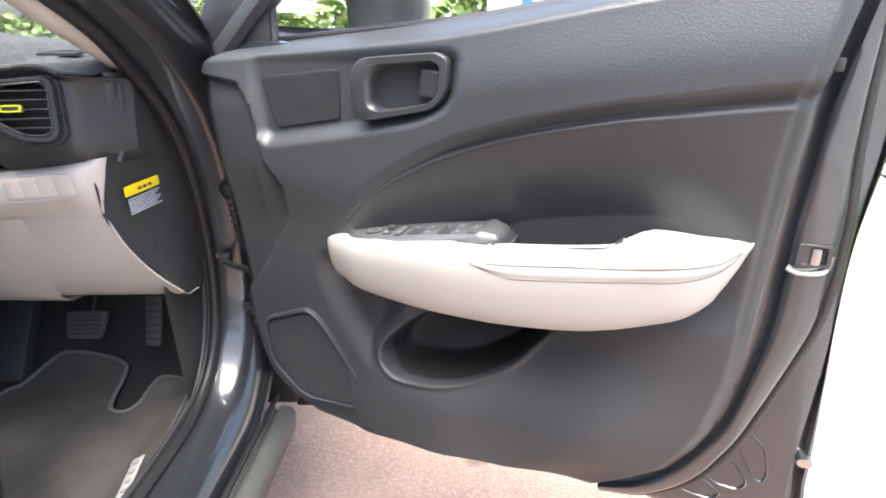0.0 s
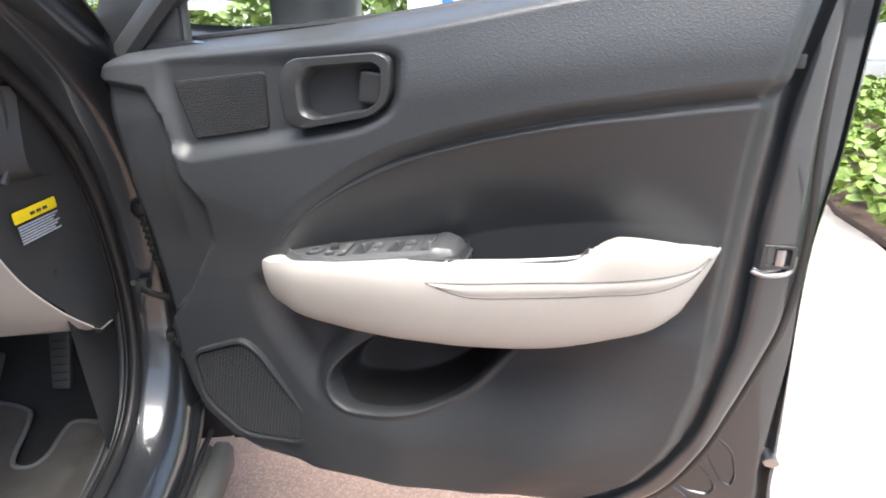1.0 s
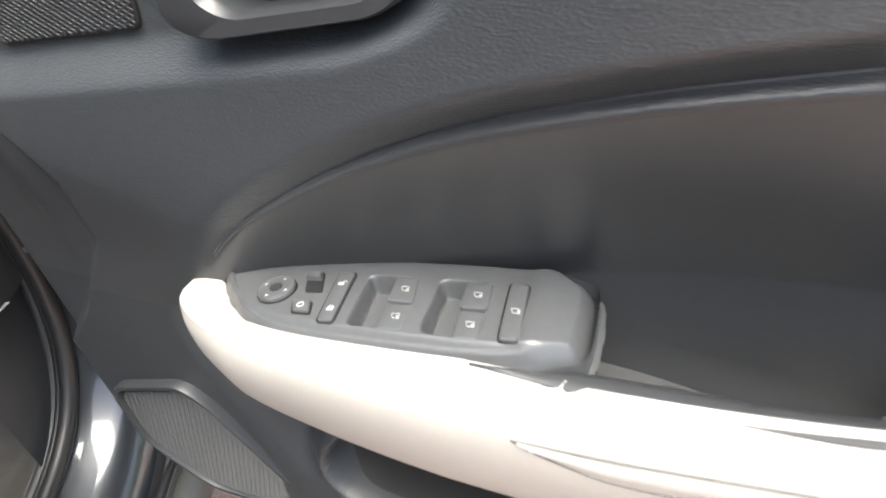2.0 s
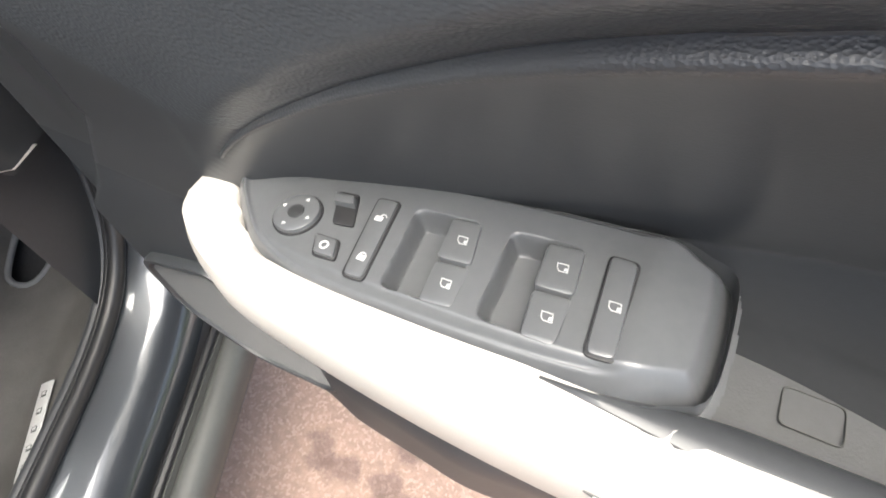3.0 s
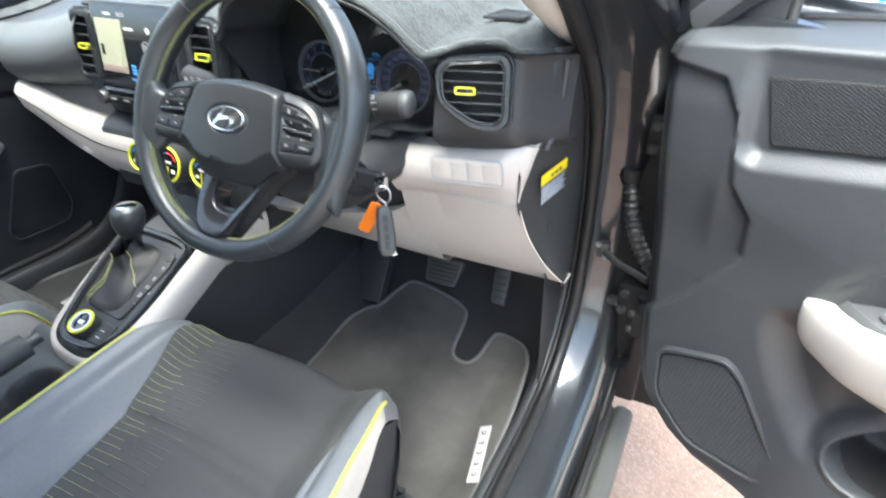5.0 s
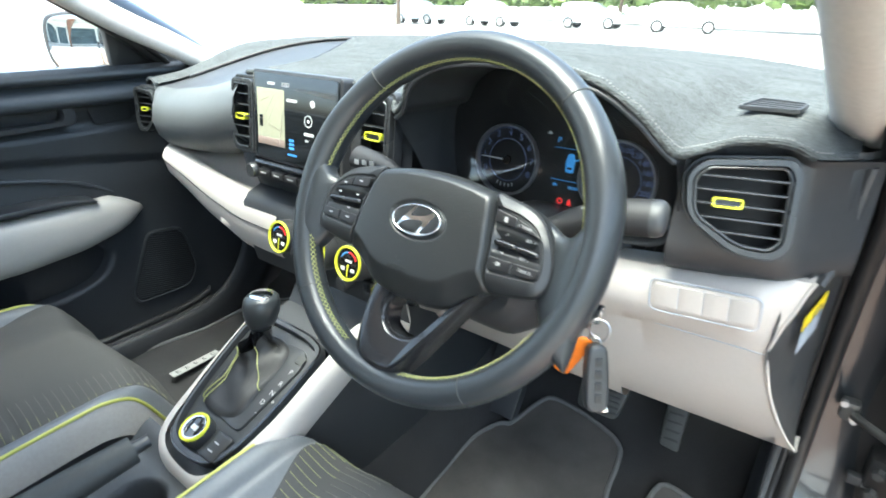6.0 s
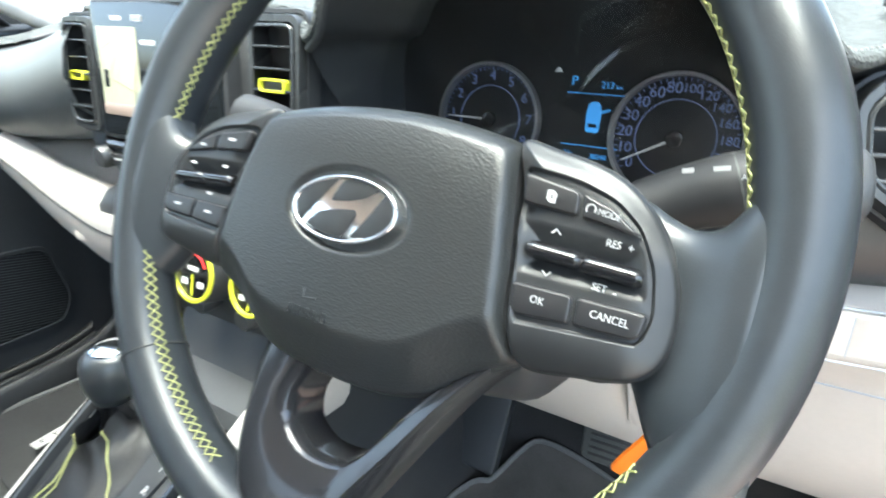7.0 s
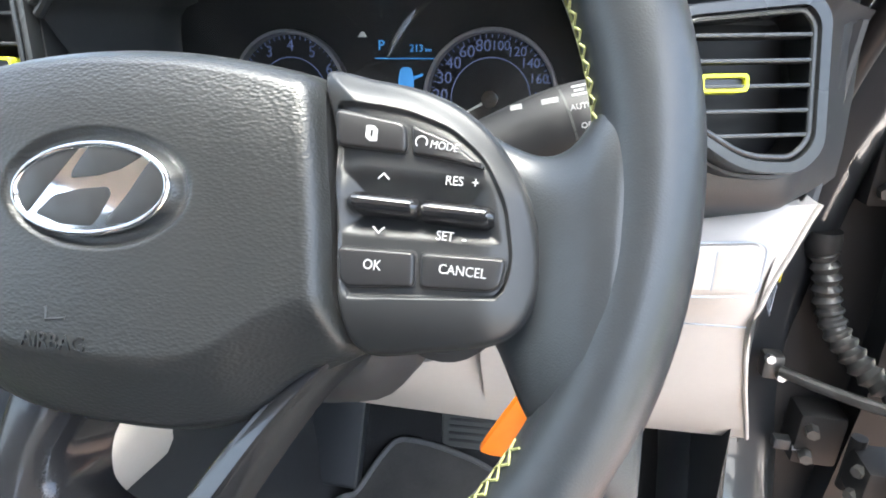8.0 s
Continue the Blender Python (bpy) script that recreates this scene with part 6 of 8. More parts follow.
ER = [(EC[0] + 0.0291 * math.cos(a), EC[1] + 0.0148 * math.sin(a) + 0.0014 * math.cos(a)) for a in np.linspace(0, 2 * math.pi, 72, endpoint=False)]
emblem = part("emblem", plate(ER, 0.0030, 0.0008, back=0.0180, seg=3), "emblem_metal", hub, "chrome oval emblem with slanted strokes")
for field in ([(-0.0082, 0.0026), (-0.0166, 0.0014), (-0.0247, -0.0031), (-0.0277, -0.0094), (-0.025, -0.0148), (-0.0228, -0.0170), (-0.0163, -0.0079)],
              [(-0.0024, 0.0034), (0.0064, 0.0037), (0.0149, 0.0014), (0.0084, -0.0027), (0.0014, -0.0048), (-0.0069, -0.0059), (-0.0068, -0.0037)],
              [(-0.0179, -0.0181), (-0.0123, -0.0126), (-0.004, -0.0105), (0.0042, -0.0095), (0.0055, -0.0113), (0.0032, -0.0168), (0.0007, -0.0205), (-0.0088, -0.0206)],
              [(0.0193, -0.0013), (0.0247, -0.0041), (0.0263, -0.0084), (0.0241, -0.0138), (0.0176, -0.0177), (0.0088, -0.0196), (0.0076, -0.0188), (0.0136, -0.0108)]):
    fm = np.mean(field, 0)
    field = [tuple(fm + (np.array(p) - fm) * 1.17) for p in field]
    part("emblem_field", plate(rounded(field, 0.0016, 4), 0.0004, 0.0001, back=0.0208), "pod", emblem, "dark grey inset")
part("emblem_ring", tube([(x * 0.965 + EC[0] * 0.035, y * 0.965 + EC[1] * 0.035, 0.0209) for x, y in ER], 0.0011, 10, closed=True), "emblem_metal", emblem, "chrome oval ring")
HZ = lambda x, y: float(hub_height(np.array([x]), np.array([y]))[0])
part("airbag_mark", tube([(-0.0115, -0.0475, HZ(-0.0115, -0.0475)), (-0.0110, -0.0515, HZ(-0.011, -0.0515)), (-0.004, -0.0505, HZ(-0.004, -0.0505))], 0.0005, 5), "hub_grain", hub)
words("airbag_lettering", "AIRBAG", 0.0068, "hub_grain", hub, Matrix.Translation((-0.0075, -0.0583, HZ(-0.0075, -0.0583) + 0.0001)) @ Matrix.Rotation(radians(4), 4, 'X'), 0.0006)

# button pods
POD = curve([(0.0680, 0.0345), (0.085, 0.0325), (0.1010, 0.0290), (0.1150, 0.0225), (0.1260, 0.0125), (0.1345, -0.0010), (0.1395, -0.0170), (0.1395, -0.0330), (0.1310, -0.0450), (0.110, -0.0505), (0.0885, -0.0530), (0.0815, -0.0385), (0.0782, -0.0120), (0.0730, 0.0150)], 110, True)
BEZ = [(0.0735, 0.0235), (0.0975, 0.0205), (0.112, 0.0155), (0.1225, 0.0070), (0.1295, -0.0060), (0.1325, -0.0220), (0.1300, -0.0330), (0.0835, -0.0365), (0.0800, -0.0200), (0.0765, 0.0050)]
BEZ = curve(rounded(BEZ, 0.004, 4), 90, True)
BOWL = rounded([(0.0765, 0.0045), (0.1245, 0.0015), (0.1300, -0.0185), (0.0795, -0.0185)], 0.004, 5)


def pod_height(x, y):
    d = edge_distance(x, y, POD)
    right = np.clip(x - 0.122, 0, 1)
    z = 0.0150 - 0.0035 * soft(0.0022, 0.0, d) ** 2 - 22 * right ** 2 - 12 * np.clip(y - 0.024, 0, 1) ** 2 - 0.0055 * soft(0.016, 0.0, d) ** 2 * soft(-0.005, 0.012, y) - 26 * np.clip(-0.035 - y, 0, 1) ** 2
    z = z - 0.0018 * soft(0.0, 0.0012, edge_distance(x, y, BEZ))
    b = edge_distance(x, y, BOWL)
    return z - 0.0050 * soft(0.0, 0.0095, b)


def pod_mesh():
    return polar(curve(POD, 320, True), (0.104, -0.010), pod_height, 100)


MENU = rounded([(0.0758, 0.0200), (0.0982, 0.0160), (0.0992, 0.0072), (0.0772, 0.0090)], 0.0025, 5)
MODE = rounded([(0.1000, 0.0155), (0.1110, 0.0118), (0.1215, 0.0045), (0.1225, 0.0040), (0.1010, 0.0070)], 0.0012, 5)
OKB = rounded([(0.0808, -0.0215), (0.1042, -0.0215), (0.1048, -0.0315), (0.0845, -0.0330), (0.0822, -0.0305)], 0.002, 5)
CAN = rounded([(0.1060, -0.0215), (0.1305, -0.0215), (0.1295, -0.0290), (0.1265, -0.0310), (0.1066, -0.0315)], 0.002, 5)


def rocker(x0, x1, y, tilt):
    prof = []
    for x in np.linspace(x0, x1, 14):
        e = float(soft(x0 - 0.001, x0 + 0.0022, x) * soft(x1 + 0.001, x1 - 0.0022, x)) * 0.45 + 0.55
        prof.append([(x, y - tilt * (x - x0) + 0.0036 * e * math.cos(a), 0.0110 + 0.0058 * e * math.sin(a)) for a in np.linspace(0, 2 * math.pi, 14, endpoint=False)])
    return loft(prof)


def button_pod(sd):
    flip = Matrix.Diagonal((sd, 1, 1, 1))
    bm_ = pod_mesh()
    bm_.transform(flip)
    p = part("button_pod", bm_, "pod", wheel, "satin dark grey button pod", sharp=80)
    sk = grid([[(x * sd, y, z) for x, y in POD] for z in (0.003, -0.016)], close_u=True)
    part("pod_side", sk, "pod", p)
    for nm, poly in (("menu_button", MENU), ("mode_button", MODE), ("confirm_button", OKB), ("cancel_button", CAN)):
        b = plate(poly, 0.0047, 0.0010, back=0.0105, seg=3)
        b.transform(flip)
        part(nm, b, "button", p, "black push button")
        c = np.mean(poly, 0)
        g = plate([tuple(c + (np.array(q) - c) * np.array([1.045, 1.10])) for q in poly], 0.0004, 0.0001, back=0.0131)
        g.transform(flip)
        part("button_gap", g, "black", p)
    for x0, x1, y in ((0.0822, 0.1040, -0.0076), (0.1042, 0.1262, -0.0090)):
        b = rocker(x0, x1, y, 0.055)
        b.transform(flip)
        part("rocker_switch", b, "gloss_black", p, "glossy black rocker switch")
    return p


right = button_pod(1)
left = button_pod(-1)
ZF = 0.01535


def mark(text, x, y, size, z=ZF, turn=-2.0, squeeze=0.90):
    size *= 0.92
    words("lettering", text, size, "white_mark", right, Matrix.Translation((x, y, z)) @ Matrix.Rotation(radians(turn), 4, 'Z'), 0.00015, squeeze)


mark("MODE", 0.1103, 0.0094, 0.0036, turn=-8)
mark("OK", 0.0920, -0.0262, 0.0046)
mark("CANCEL", 0.1185, -0.0260, 0.0043)


def bowl_z(x, y):
    return float(pod_height(np.array(x), np.array(y))) + 0.0013


mark("RES", 0.1138, -0.0002, 0.0042, bowl_z(0.1135, -0.0002))
mark("+", 0.1200, -0.0006, 0.0048, bowl_z(0.1212, -0.0008) + 0.0003)
mark("SET", 0.1125, -0.0163, 0.0041, bowl_z(0.1125, -0.0163))
mark("-", 0.1182, -0.0166, 0.0060, bowl_z(0.1190, -0.0166) + 0.0003)
for y, s in ((0.0005, 1), (-0.0158, -1)):
    z = bowl_z(0.0925, y) + 0.0002
    part("chevron", tube([(0.0908, y - 0.001 * s, z), (0.0925, y + 0.0007 * s, z), (0.0942, y - 0.001 * s, z)], 0.00035, 4), "white_mark", right)
for k in range(3):
    part("page_mark", ring(rect(0.0862 + k * 0.0006, 0.0112 - k * 0.0005, 0.0888 + k * 0.0006, 0.0150 - k * 0.0005, 0.0003, 2), rect(0.0866 + k * 0.0006, 0.0116 - k * 0.0005, 0.0884 + k * 0.0006, 0.0146 - k * 0.0005, 0.0003, 2), 0.0002, back=ZF - 0.0001 + k * 0.00015, bevel=0.00005), "white_mark", right)
part("cruise_mark", tube([(0.1035 + 0.0017 * math.cos(a), 0.0105 + 0.0017 * math.sin(a), ZF + 0.0002) for a in np.linspace(-0.6, 3.9, 16)], 0.0003, 4), "white_mark", right)
for x, y, w_ in ((-0.088, 0.0135, 0.005), (-0.109, 0.0085, 0.004), (-0.088, -0.001, 0.004), (-0.113, -0.002, 0.004), (-0.095, -0.0165, 0.004), (-0.093, -0.0262, 0.005), (-0.118, -0.0258, 0.005)):
    part("key_mark", box(w_, 0.0014, 0.0003, 0.0, (x, y, max(bowl_z(abs(x), y), ZF) if -0.020 < y < 0.006 else ZF)), "white_mark", left)

# lower twin spoke: glossy forked trim
fork_out = curve([(-0.050, -0.062), (-0.0520, -0.083), (-0.0527, -0.104), (-0.0475, -0.136), (-0.0395, -0.157), (-0.0235, -0.1665), (-0.002, -0.1680), (0.0150, -0.1600), (0.0285, -0.1405), (0.048, -0.104), (0.066, -0.0740), (0.084, -0.0530)], 120)
fork_in = curve([(-0.010, -0.066), (-0.0125, -0.083), (-0.0190, -0.099), (-0.0160, -0.113), (-0.0040, -0.1200), (0.008, -0.1208), (0.0195, -0.1185), (0.0250, -0.1140), (0.0300, -0.1080), (0.0435, -0.0870), (0.058, -0.0680), (0.074, -0.0490)], 120)


def fork_z(y):
    return np.interp(y, [-0.170, -0.14, -0.11, -0.06], [0.012, 0.006, 0.001, -0.004])


rows = []
for s, h in ((0.0, -0.024), (0.0, -0.008), (0.03, -0.005), (0.24, 0.0030), (0.28, 0.0042), (0.34, 0.0046), (0.60, 0.0044), (0.88, 0.0036), (0.94, 0.0024), (0.985, -0.001), (1.0, -0.005), (1.0, -0.024)):
    q = fork_out * (1 - s) + fork_in * s
    rows.append([(x, y, float(fork_z(y)) + h) for x, y in q])
lower = part("lower_spoke", grid(rows), "gunmetal", wheel, "glossy dark metallic forked lower spoke", sharp=34)
# raised bright-edged blade on the right arm, ending in a point
blade_a = curve([(0.0082, -0.1530), (0.0200, -0.1420), (0.0420, -0.1080), (0.0600, -0.0790), (0.0790, -0.0560)], 50)
blade_b = curve([(0.0082, -0.1530), (0.0225, -0.1210), (0.0330, -0.1060), (0.0480, -0.0850), (0.0690, -0.0560)], 50)
rows = [[(*(blade_a[i] * (1 - s) + blade_b[i] * s), float(fork_z(blade_a[i, 1])) + h) for i in range(50)] for s, h in ((0.0, 0.0), (0.02, 0.0062), (0.12, 0.0078), (0.45, 0.0070), (0.85, 0.0052), (1.0, 0.0))]
part("spoke_blade", grid(rows), "gunmetal", lower, "bright-edged spoke blade", sharp=34)

# ---- column, stalks, ignition ----
col = thing("steering_column", "black plastic steering column shroud", "steering column")
secs = []
for y, rx_, zt, zb in ((0.640, 0.056, 1.00, 0.905), (0.66, 0.060, 1.008, 0.880), (0.70, 0.062, 1.005, 0.850), (0.74, 0.064, 0.995, 0.838), (0.80, 0.066, 0.985, 0.835), (0.88, 0.068, 0.97, 0.83)):
    c, h = (zt + zb) / 2, (zt - zb) / 2
    secs.append([(0.368 + rx_ * math.copysign(abs(math.cos(a)) ** 0.7, math.cos(a)), y, c + h * math.copysign(abs(math.sin(a)) ** 0.8, math.sin(a))) for a in np.linspace(0, 2 * math.pi, 32, endpoint=False)])
part("shroud", loft(secs), "soft_dark", col, sharp=60)
part("column_tray", grid([[(x, y, z) for y, z in ((0.768, 0.960), (0.785, 0.962), (0.80, 0.96))] for x in np.linspace(0.20, 0.46, 12)]), "soft_dark", col, "black filler below the dials")


def stalk(name, pts, rads, label):
    s_ = thing(name, label, "stalk")
    part("lever", tube(curve(pts, 30), np.interp(np.linspace(0, 1, 30), np.linspace(0, 1, len(rads)), rads), 14, flat=0.75), "black", s_, sharp=60)
    return s_


sr = stalk("light_stalk", [(0.435, 0.66, 1.005), (0.470, 0.674, 1.022), (0.505, 0.681, 1.035), (0.540, 0.685, 1.041)], [0.011, 0.016, 0.0185, 0.0185], "black light stalk with white symbols")
part("sleeve_gap", tube([(0.5037, 0.6808, 1.0346), (0.5046, 0.6810, 1.0349)], 0.0187, 18, flat=0.75), "sill_plastic", sr, "thin joint of the turning sleeve")
part("end_cap", tube([(0.5400, 0.685, 1.0412), (0.5460, 0.6855, 1.0420), (0.5505, 0.6860, 1.0428), (0.5530, 0.6862, 1.0431), (0.5540, 0.6863, 1.0432)], [0.0186, 0.0184, 0.0165, 0.0125, 0.006], 18, flat=0.75), "soft_dark", sr, "rounded dark grey stalk end")
tl = frame_of((0.5095, 0.6640, 1.0450), (1, 0.05, 0.2), (0, 0.45, 0.9))
words("stalk_lettering", "AUTO", 0.0034, "white_mark", sr, tl @ Matrix.Translation((0.0, 0.0, 0.0)))
words("stalk_lettering", "OFF", 0.0034, "white_mark", sr, tl @ Matrix.Translation((0.0015, -0.0080, -0.0006)))
for k in range(3):
    part("lamp_symbol", box(0.006 - 0.002 * (k % 2), 0.0008, 0.0005, 0, (-0.0005, 0.0052 + k * 0.0018, 0.0)), "white_mark", sr).matrix_basis = tl
for x, w_ in ((-0.0125, 0.0070), (-0.0265, 0.0050)):
    part("lamp_symbol", box(w_, 0.0022, 0.0005, 0, (x, 0.0045, 0.0004)), "white_mark", sr).matrix_basis = tl
sl = stalk("wiper_stalk", [(0.275, 0.66, 1.01), (0.235, 0.668, 1.03), (0.205, 0.672, 1.036), (0.172, 0.675, 1.040)], [0.010, 0.013, 0.0155, 0.0155], "black wiper stalk with white symbols")
for k in range(3):
    part("wiper_symbol", box(0.007, 0.0006, 0.006, 0, (0.187 + k * 0.013, 0.6585, 1.039 + 0.001 * k)), "white_mark", sl)
ign = thing("ignition_lock", "black ignition lock with silver surround", "ignition lock")
part("housing", loft([[(0.441 + r * math.cos(a), y, 0.918 + r * math.sin(a)) for a in np.linspace(0, 6.283, 24, endpoint=False)] for r, y in ((0.036, 0.86), (0.035, 0.712), (0.031, 0.702), (0.024, 0.701))]), "soft_dark", ign)
part("bezel", loft([[(0.441 + r * math.cos(a), y, 0.918 + r * math.sin(a)) for a in np.linspace(0, 6.283, 24, endpoint=False)] for r, y in ((0.021, 0.704), (0.020, 0.694), (0.015, 0.692))]), "satin_dark", ign)
keys = thing("car_key", "folding car key with orange tag hanging from the ignition", "key")
part("blade", box(0.040, 0.02, 0.012, 0.002, (0.470, 0.700, 0.926)), "steel", keys, "steel key blade")
part("key_head", box(0.040, 0.014, 0.026, 0.005, (0.476, 0.690, 0.927), 3), "satin_dark", keys, "black plastic key head")
part("key_loop", box(0.014, 0.016, 0.018, 0.004, (0.503, 0.680, 0.930)), "chrome", keys, "bright key loop")
part("split_ring", tube([(0.511 + 0.011 * math.cos(a), 0.671 + 0.002 * math.sin(a * 2), 0.918 + 0.012 * math.sin(a)) for a in np.linspace(0, 6.283, 28, endpoint=False)], 0.0013, 6, closed=True), "steel", keys, "steel split ring")
part("split_ring", tube([(0.509 + 0.007 * math.cos(a), 0.669, 0.903 + 0.008 * math.sin(a)) for a in np.linspace(0, 6.283, 20, endpoint=False)], 0.0011, 6, closed=True), "steel", keys)
FOB = frame_of((0.519, 0.660, 0.870), (0.75, 0.65, 0.0), (-0.013, 0.015, 0.063))
fob = part("fob", plate(curve([(-0.007, 0.034), (0.007, 0.034), (0.011, 0.02), (0.012, -0.02), (0.008, -0.034), (-0.008, -0.034), (-0.012, -0.02), (-0.011, 0.02)], 40, True), 0.013, 0.004, back=-0.0065, seg=3), "satin_dark", keys, "black remote fob")
fob.matrix_basis = FOB
for i in range(4):
    part("fob_button", box(0.007, 0.009, 0.002, 0.001, (0.0, 0.018 - i * 0.0125, 0.007)), "button", fob)
part("fob_tip", box(0.008, 0.006, 0.008, 0.002, (0.008, -0.033, 0.0)), "chrome", fob)
TAG = frame_of((0.489, 0.667, 0.880), (1, 0.5, -0.55), (0.025, 0.004, 0.043))
tag = part("tag", plate(curve([(-0.005, 0.027), (0.005, 0.028), (0.008, 0.020), (0.009, -0.020), (0.006, -0.026), (-0.006, -0.026), (-0.009, -0.020), (-0.008, 0.020)], 40, True), 0.003, 0.001, back=-0.0015), "orange", keys, "orange plastic key tag")
tag.matrix_basis = TAG


# ---- centre console ----
CP = frame_of((0.0, 0.46, 0.638), (1, 0, 0), (0, 1, 0.53))
LY = math.sqrt(1 + 0.53 ** 2)
console = thing("centre_console", "black and beige centre console with shift lever", "console")


def cq(x, y):
    return (x, (y - 0.46) * LY)


OUT = curve([cq(*p) for p in [(-0.025, 0.470), (-0.042, 0.52), (-0.054, 0.60), (-0.054, 0.635), (-0.035, 0.652), (0.03, 0.655), (0.085, 0.652), (0.113, 0.640), (0.117, 0.60), (0.112, 0.53), (0.098, 0.475), (0.075, 0.455), (0.035, 0.449), (0.0, 0.452)]], 90, True)
INN = OUT * 0.90 + OUT.mean(0) * 0.10
sur = part("console_rim", ring(OUT, INN, 0.016, back=-0.006, bevel=0.004), "satin_dark", console, "satin black console rim")
sur.matrix_basis = CP
fieldp = part("console_deck", plate([tuple(p) for p in INN], 0.004, 0.001, back=-0.003), "soft_dark", console, "black console deck")
fieldp.matrix_basis = CP
part("rim_highlight", tube([(x, y, 0.0095) for x, y in OUT * 0.985 + OUT.mean(0) * 0.015], 0.0016, 6, closed=True), "gunmetal", sur, "bright rim line")
side_rows = []
for k, (x, y) in enumerate(curve([(-0.058, 0.66), (-0.048, 0.53), (-0.03, 0.455), (0.035, 0.436), (0.09, 0.45), (0.118, 0.53), (0.124, 0.62), (0.128, 0.70), (0.135, 0.80)], 60)):
    z = 0.638 + 0.53 * (y - 0.46)
    z = min(z, 0.76)
    cx = 0.035
    side_rows.append([(x, y, z + 0.004), (x + 0.012 * (1 if x > cx else -1), y - 0.004, z), (x + 0.018 * (1 if x > cx else -1), y - 0.006, z - 0.025), (x + 0.006 * (1 if x > cx else -1), y, z - 0.07), (x - 0.005 * (1 if x > cx else -1), y, z - 0.09)])
part("console_flank", grid(side_rows), "beige", console, "beige console side strip", sharp=70)
part("console_side", grid([[(x, y, z) for z in np.linspace(0.30, top_, 10)] for x, y, top_ in ((0.117, 0.02, 0.565), (0.117, 0.40, 0.60), (0.112, 0.45, 0.615), (0.124, 0.53, 0.655), (0.126, 0.62, 0.70), (0.128, 0.70, 0.735), (0.130, 0.85, 0.74), (0.12, 1.2, 0.74))]), "soft_dark", console, "black console side")
part("console_side", grid([[(x, y, z) for z in np.linspace(0.30, top_, 10)] for x, y, top_ in ((-0.098, 0.02, 0.56), (-0.096, 0.40, 0.59), (-0.050, 0.49, 0.62), (-0.044, 0.55, 0.66), (-0.050, 0.64, 0.71), (-0.08, 0.72, 0.72), (-0.10, 0.85, 0.72), (-0.12, 1.2, 0.72))]), "soft_dark", console)
# front bin joining the stack
part("front_bin", grid([[(x, y, z) for y, z in ((0.65, 0.735), (0.68, 0.72), (0.72, 0.73), (0.75, 0.775))] for x in np.linspace(-0.07, 0.125, 8)]), "soft_dark", console)
# gaiter, lever, knob
gate = part("gear_plate", plate(rounded([cq(-0.020, 0.512), cq(0.082, 0.505), cq(0.100, 0.612), cq(0.088, 0.632), cq(-0.022, 0.630)], 0.012), 0.004, 0.0015, back=0.001), "satin_dark", console, "black gear plate")
gate.matrix_basis = CP
rows = []
base = curve([cq(-0.018, 0.515), cq(0.058, 0.512), cq(0.066, 0.56), cq(0.060, 0.622), cq(-0.016, 0.624), cq(-0.024, 0.57)], 40, True)
lean = np.array([0.016, 0.158])
for k, s, z in ((1.0, 0.0, 0.004), (0.95, 0.02, 0.008), (0.86, 0.10, 0.0095), (0.74, 0.26, 0.0115), (0.62, 0.44, 0.0145), (0.51, 0.63, 0.0180), (0.41, 0.82, 0.0225), (0.34, 0.96, 0.0285), (0.30, 1.04, 0.040)):
    c = base.mean(0) * (1 - s) + lean * s
    rows.append([(*(c + (p - base.mean(0)) * k * (1 + 0.09 * math.sin(5 * i / 40 * 6.283 + k * 16) * (1 - k))), z + 0.0022 * math.sin(i / 40 * 6.283 * 4 + s * 9)) for i, p in enumerate(base)])
gait = part("gaiter", grid(rows, close_u=True), "gaiter_hide", console, "black leather shift gaiter", sharp=80)
gait.matrix_basis = CP
for at in (0, 1, 13):
    part("gaiter_stitch", tube([(r[at][0], r[at][1], r[at][2] + 0.0012) for r in rows], 0.0010, 5), "lime_thread", gait, "lime stitched seam")
kc = Vector((0.014, 0.610, 0.790))
ax = Vector((0.0, 0.12, 1)).normalized()
lever = thing("shift_lever", "black shift lever with chrome-capped knob", "shift lever")
part("collar", tube([kc - ax * 0.055, kc - ax * 0.030, kc - ax * 0.022], [0.016, 0.0155, 0.020], 20), "gloss_black", lever, "glossy black collar")
prof = ((0.017, -0.028), (0.022, -0.018), (0.026, -0.005), (0.0272, 0.008), (0.0255, 0.018), (0.021, 0.0235), (0.018, 0.0245))
part("knob", loft([[kc + ax * h + Vector((r * math.cos(a), r * 1.05 * math.sin(a), 0)) for a in np.linspace(0, 6.283, 28, endpoint=False)] for r, h in prof]), "leather", lever, "black leather knob", sharp=70)
part("knob_cap", loft([[kc + ax * h + Vector((r * math.cos(a), r * math.sin(a), 0)) for a in np.linspace(0, 6.283, 28, endpoint=False)] for r, h in ((0.0185, 0.0225), (0.0175, 0.026), (0.012, 0.0275))]), "chrome", lever, "chrome knob cap")
for txt, x, y in (("P", 0.089, 0.599), ("R", 0.088, 0.580), ("N", 0.087, 0.565), ("D", 0.083, 0.550), ("+", 0.099, 0.556), ("-", 0.086, 0.536)):
    words("gear_letter", txt, 0.011, "white_mark", gate, Matrix.Translation((*cq(x, y), 0.0052)))
part("release_cap", plate(rounded([cq(0.082, 0.612), cq(0.098, 0.612), cq(0.098, 0.625), cq(0.082, 0.625)], 0.003), 0.002, 0.0006, back=0.005), "sill_plastic", gate)
md = frame_of((0.026, 0.478, 0.651), (1, 0, 0), (0, 1, 0.40))
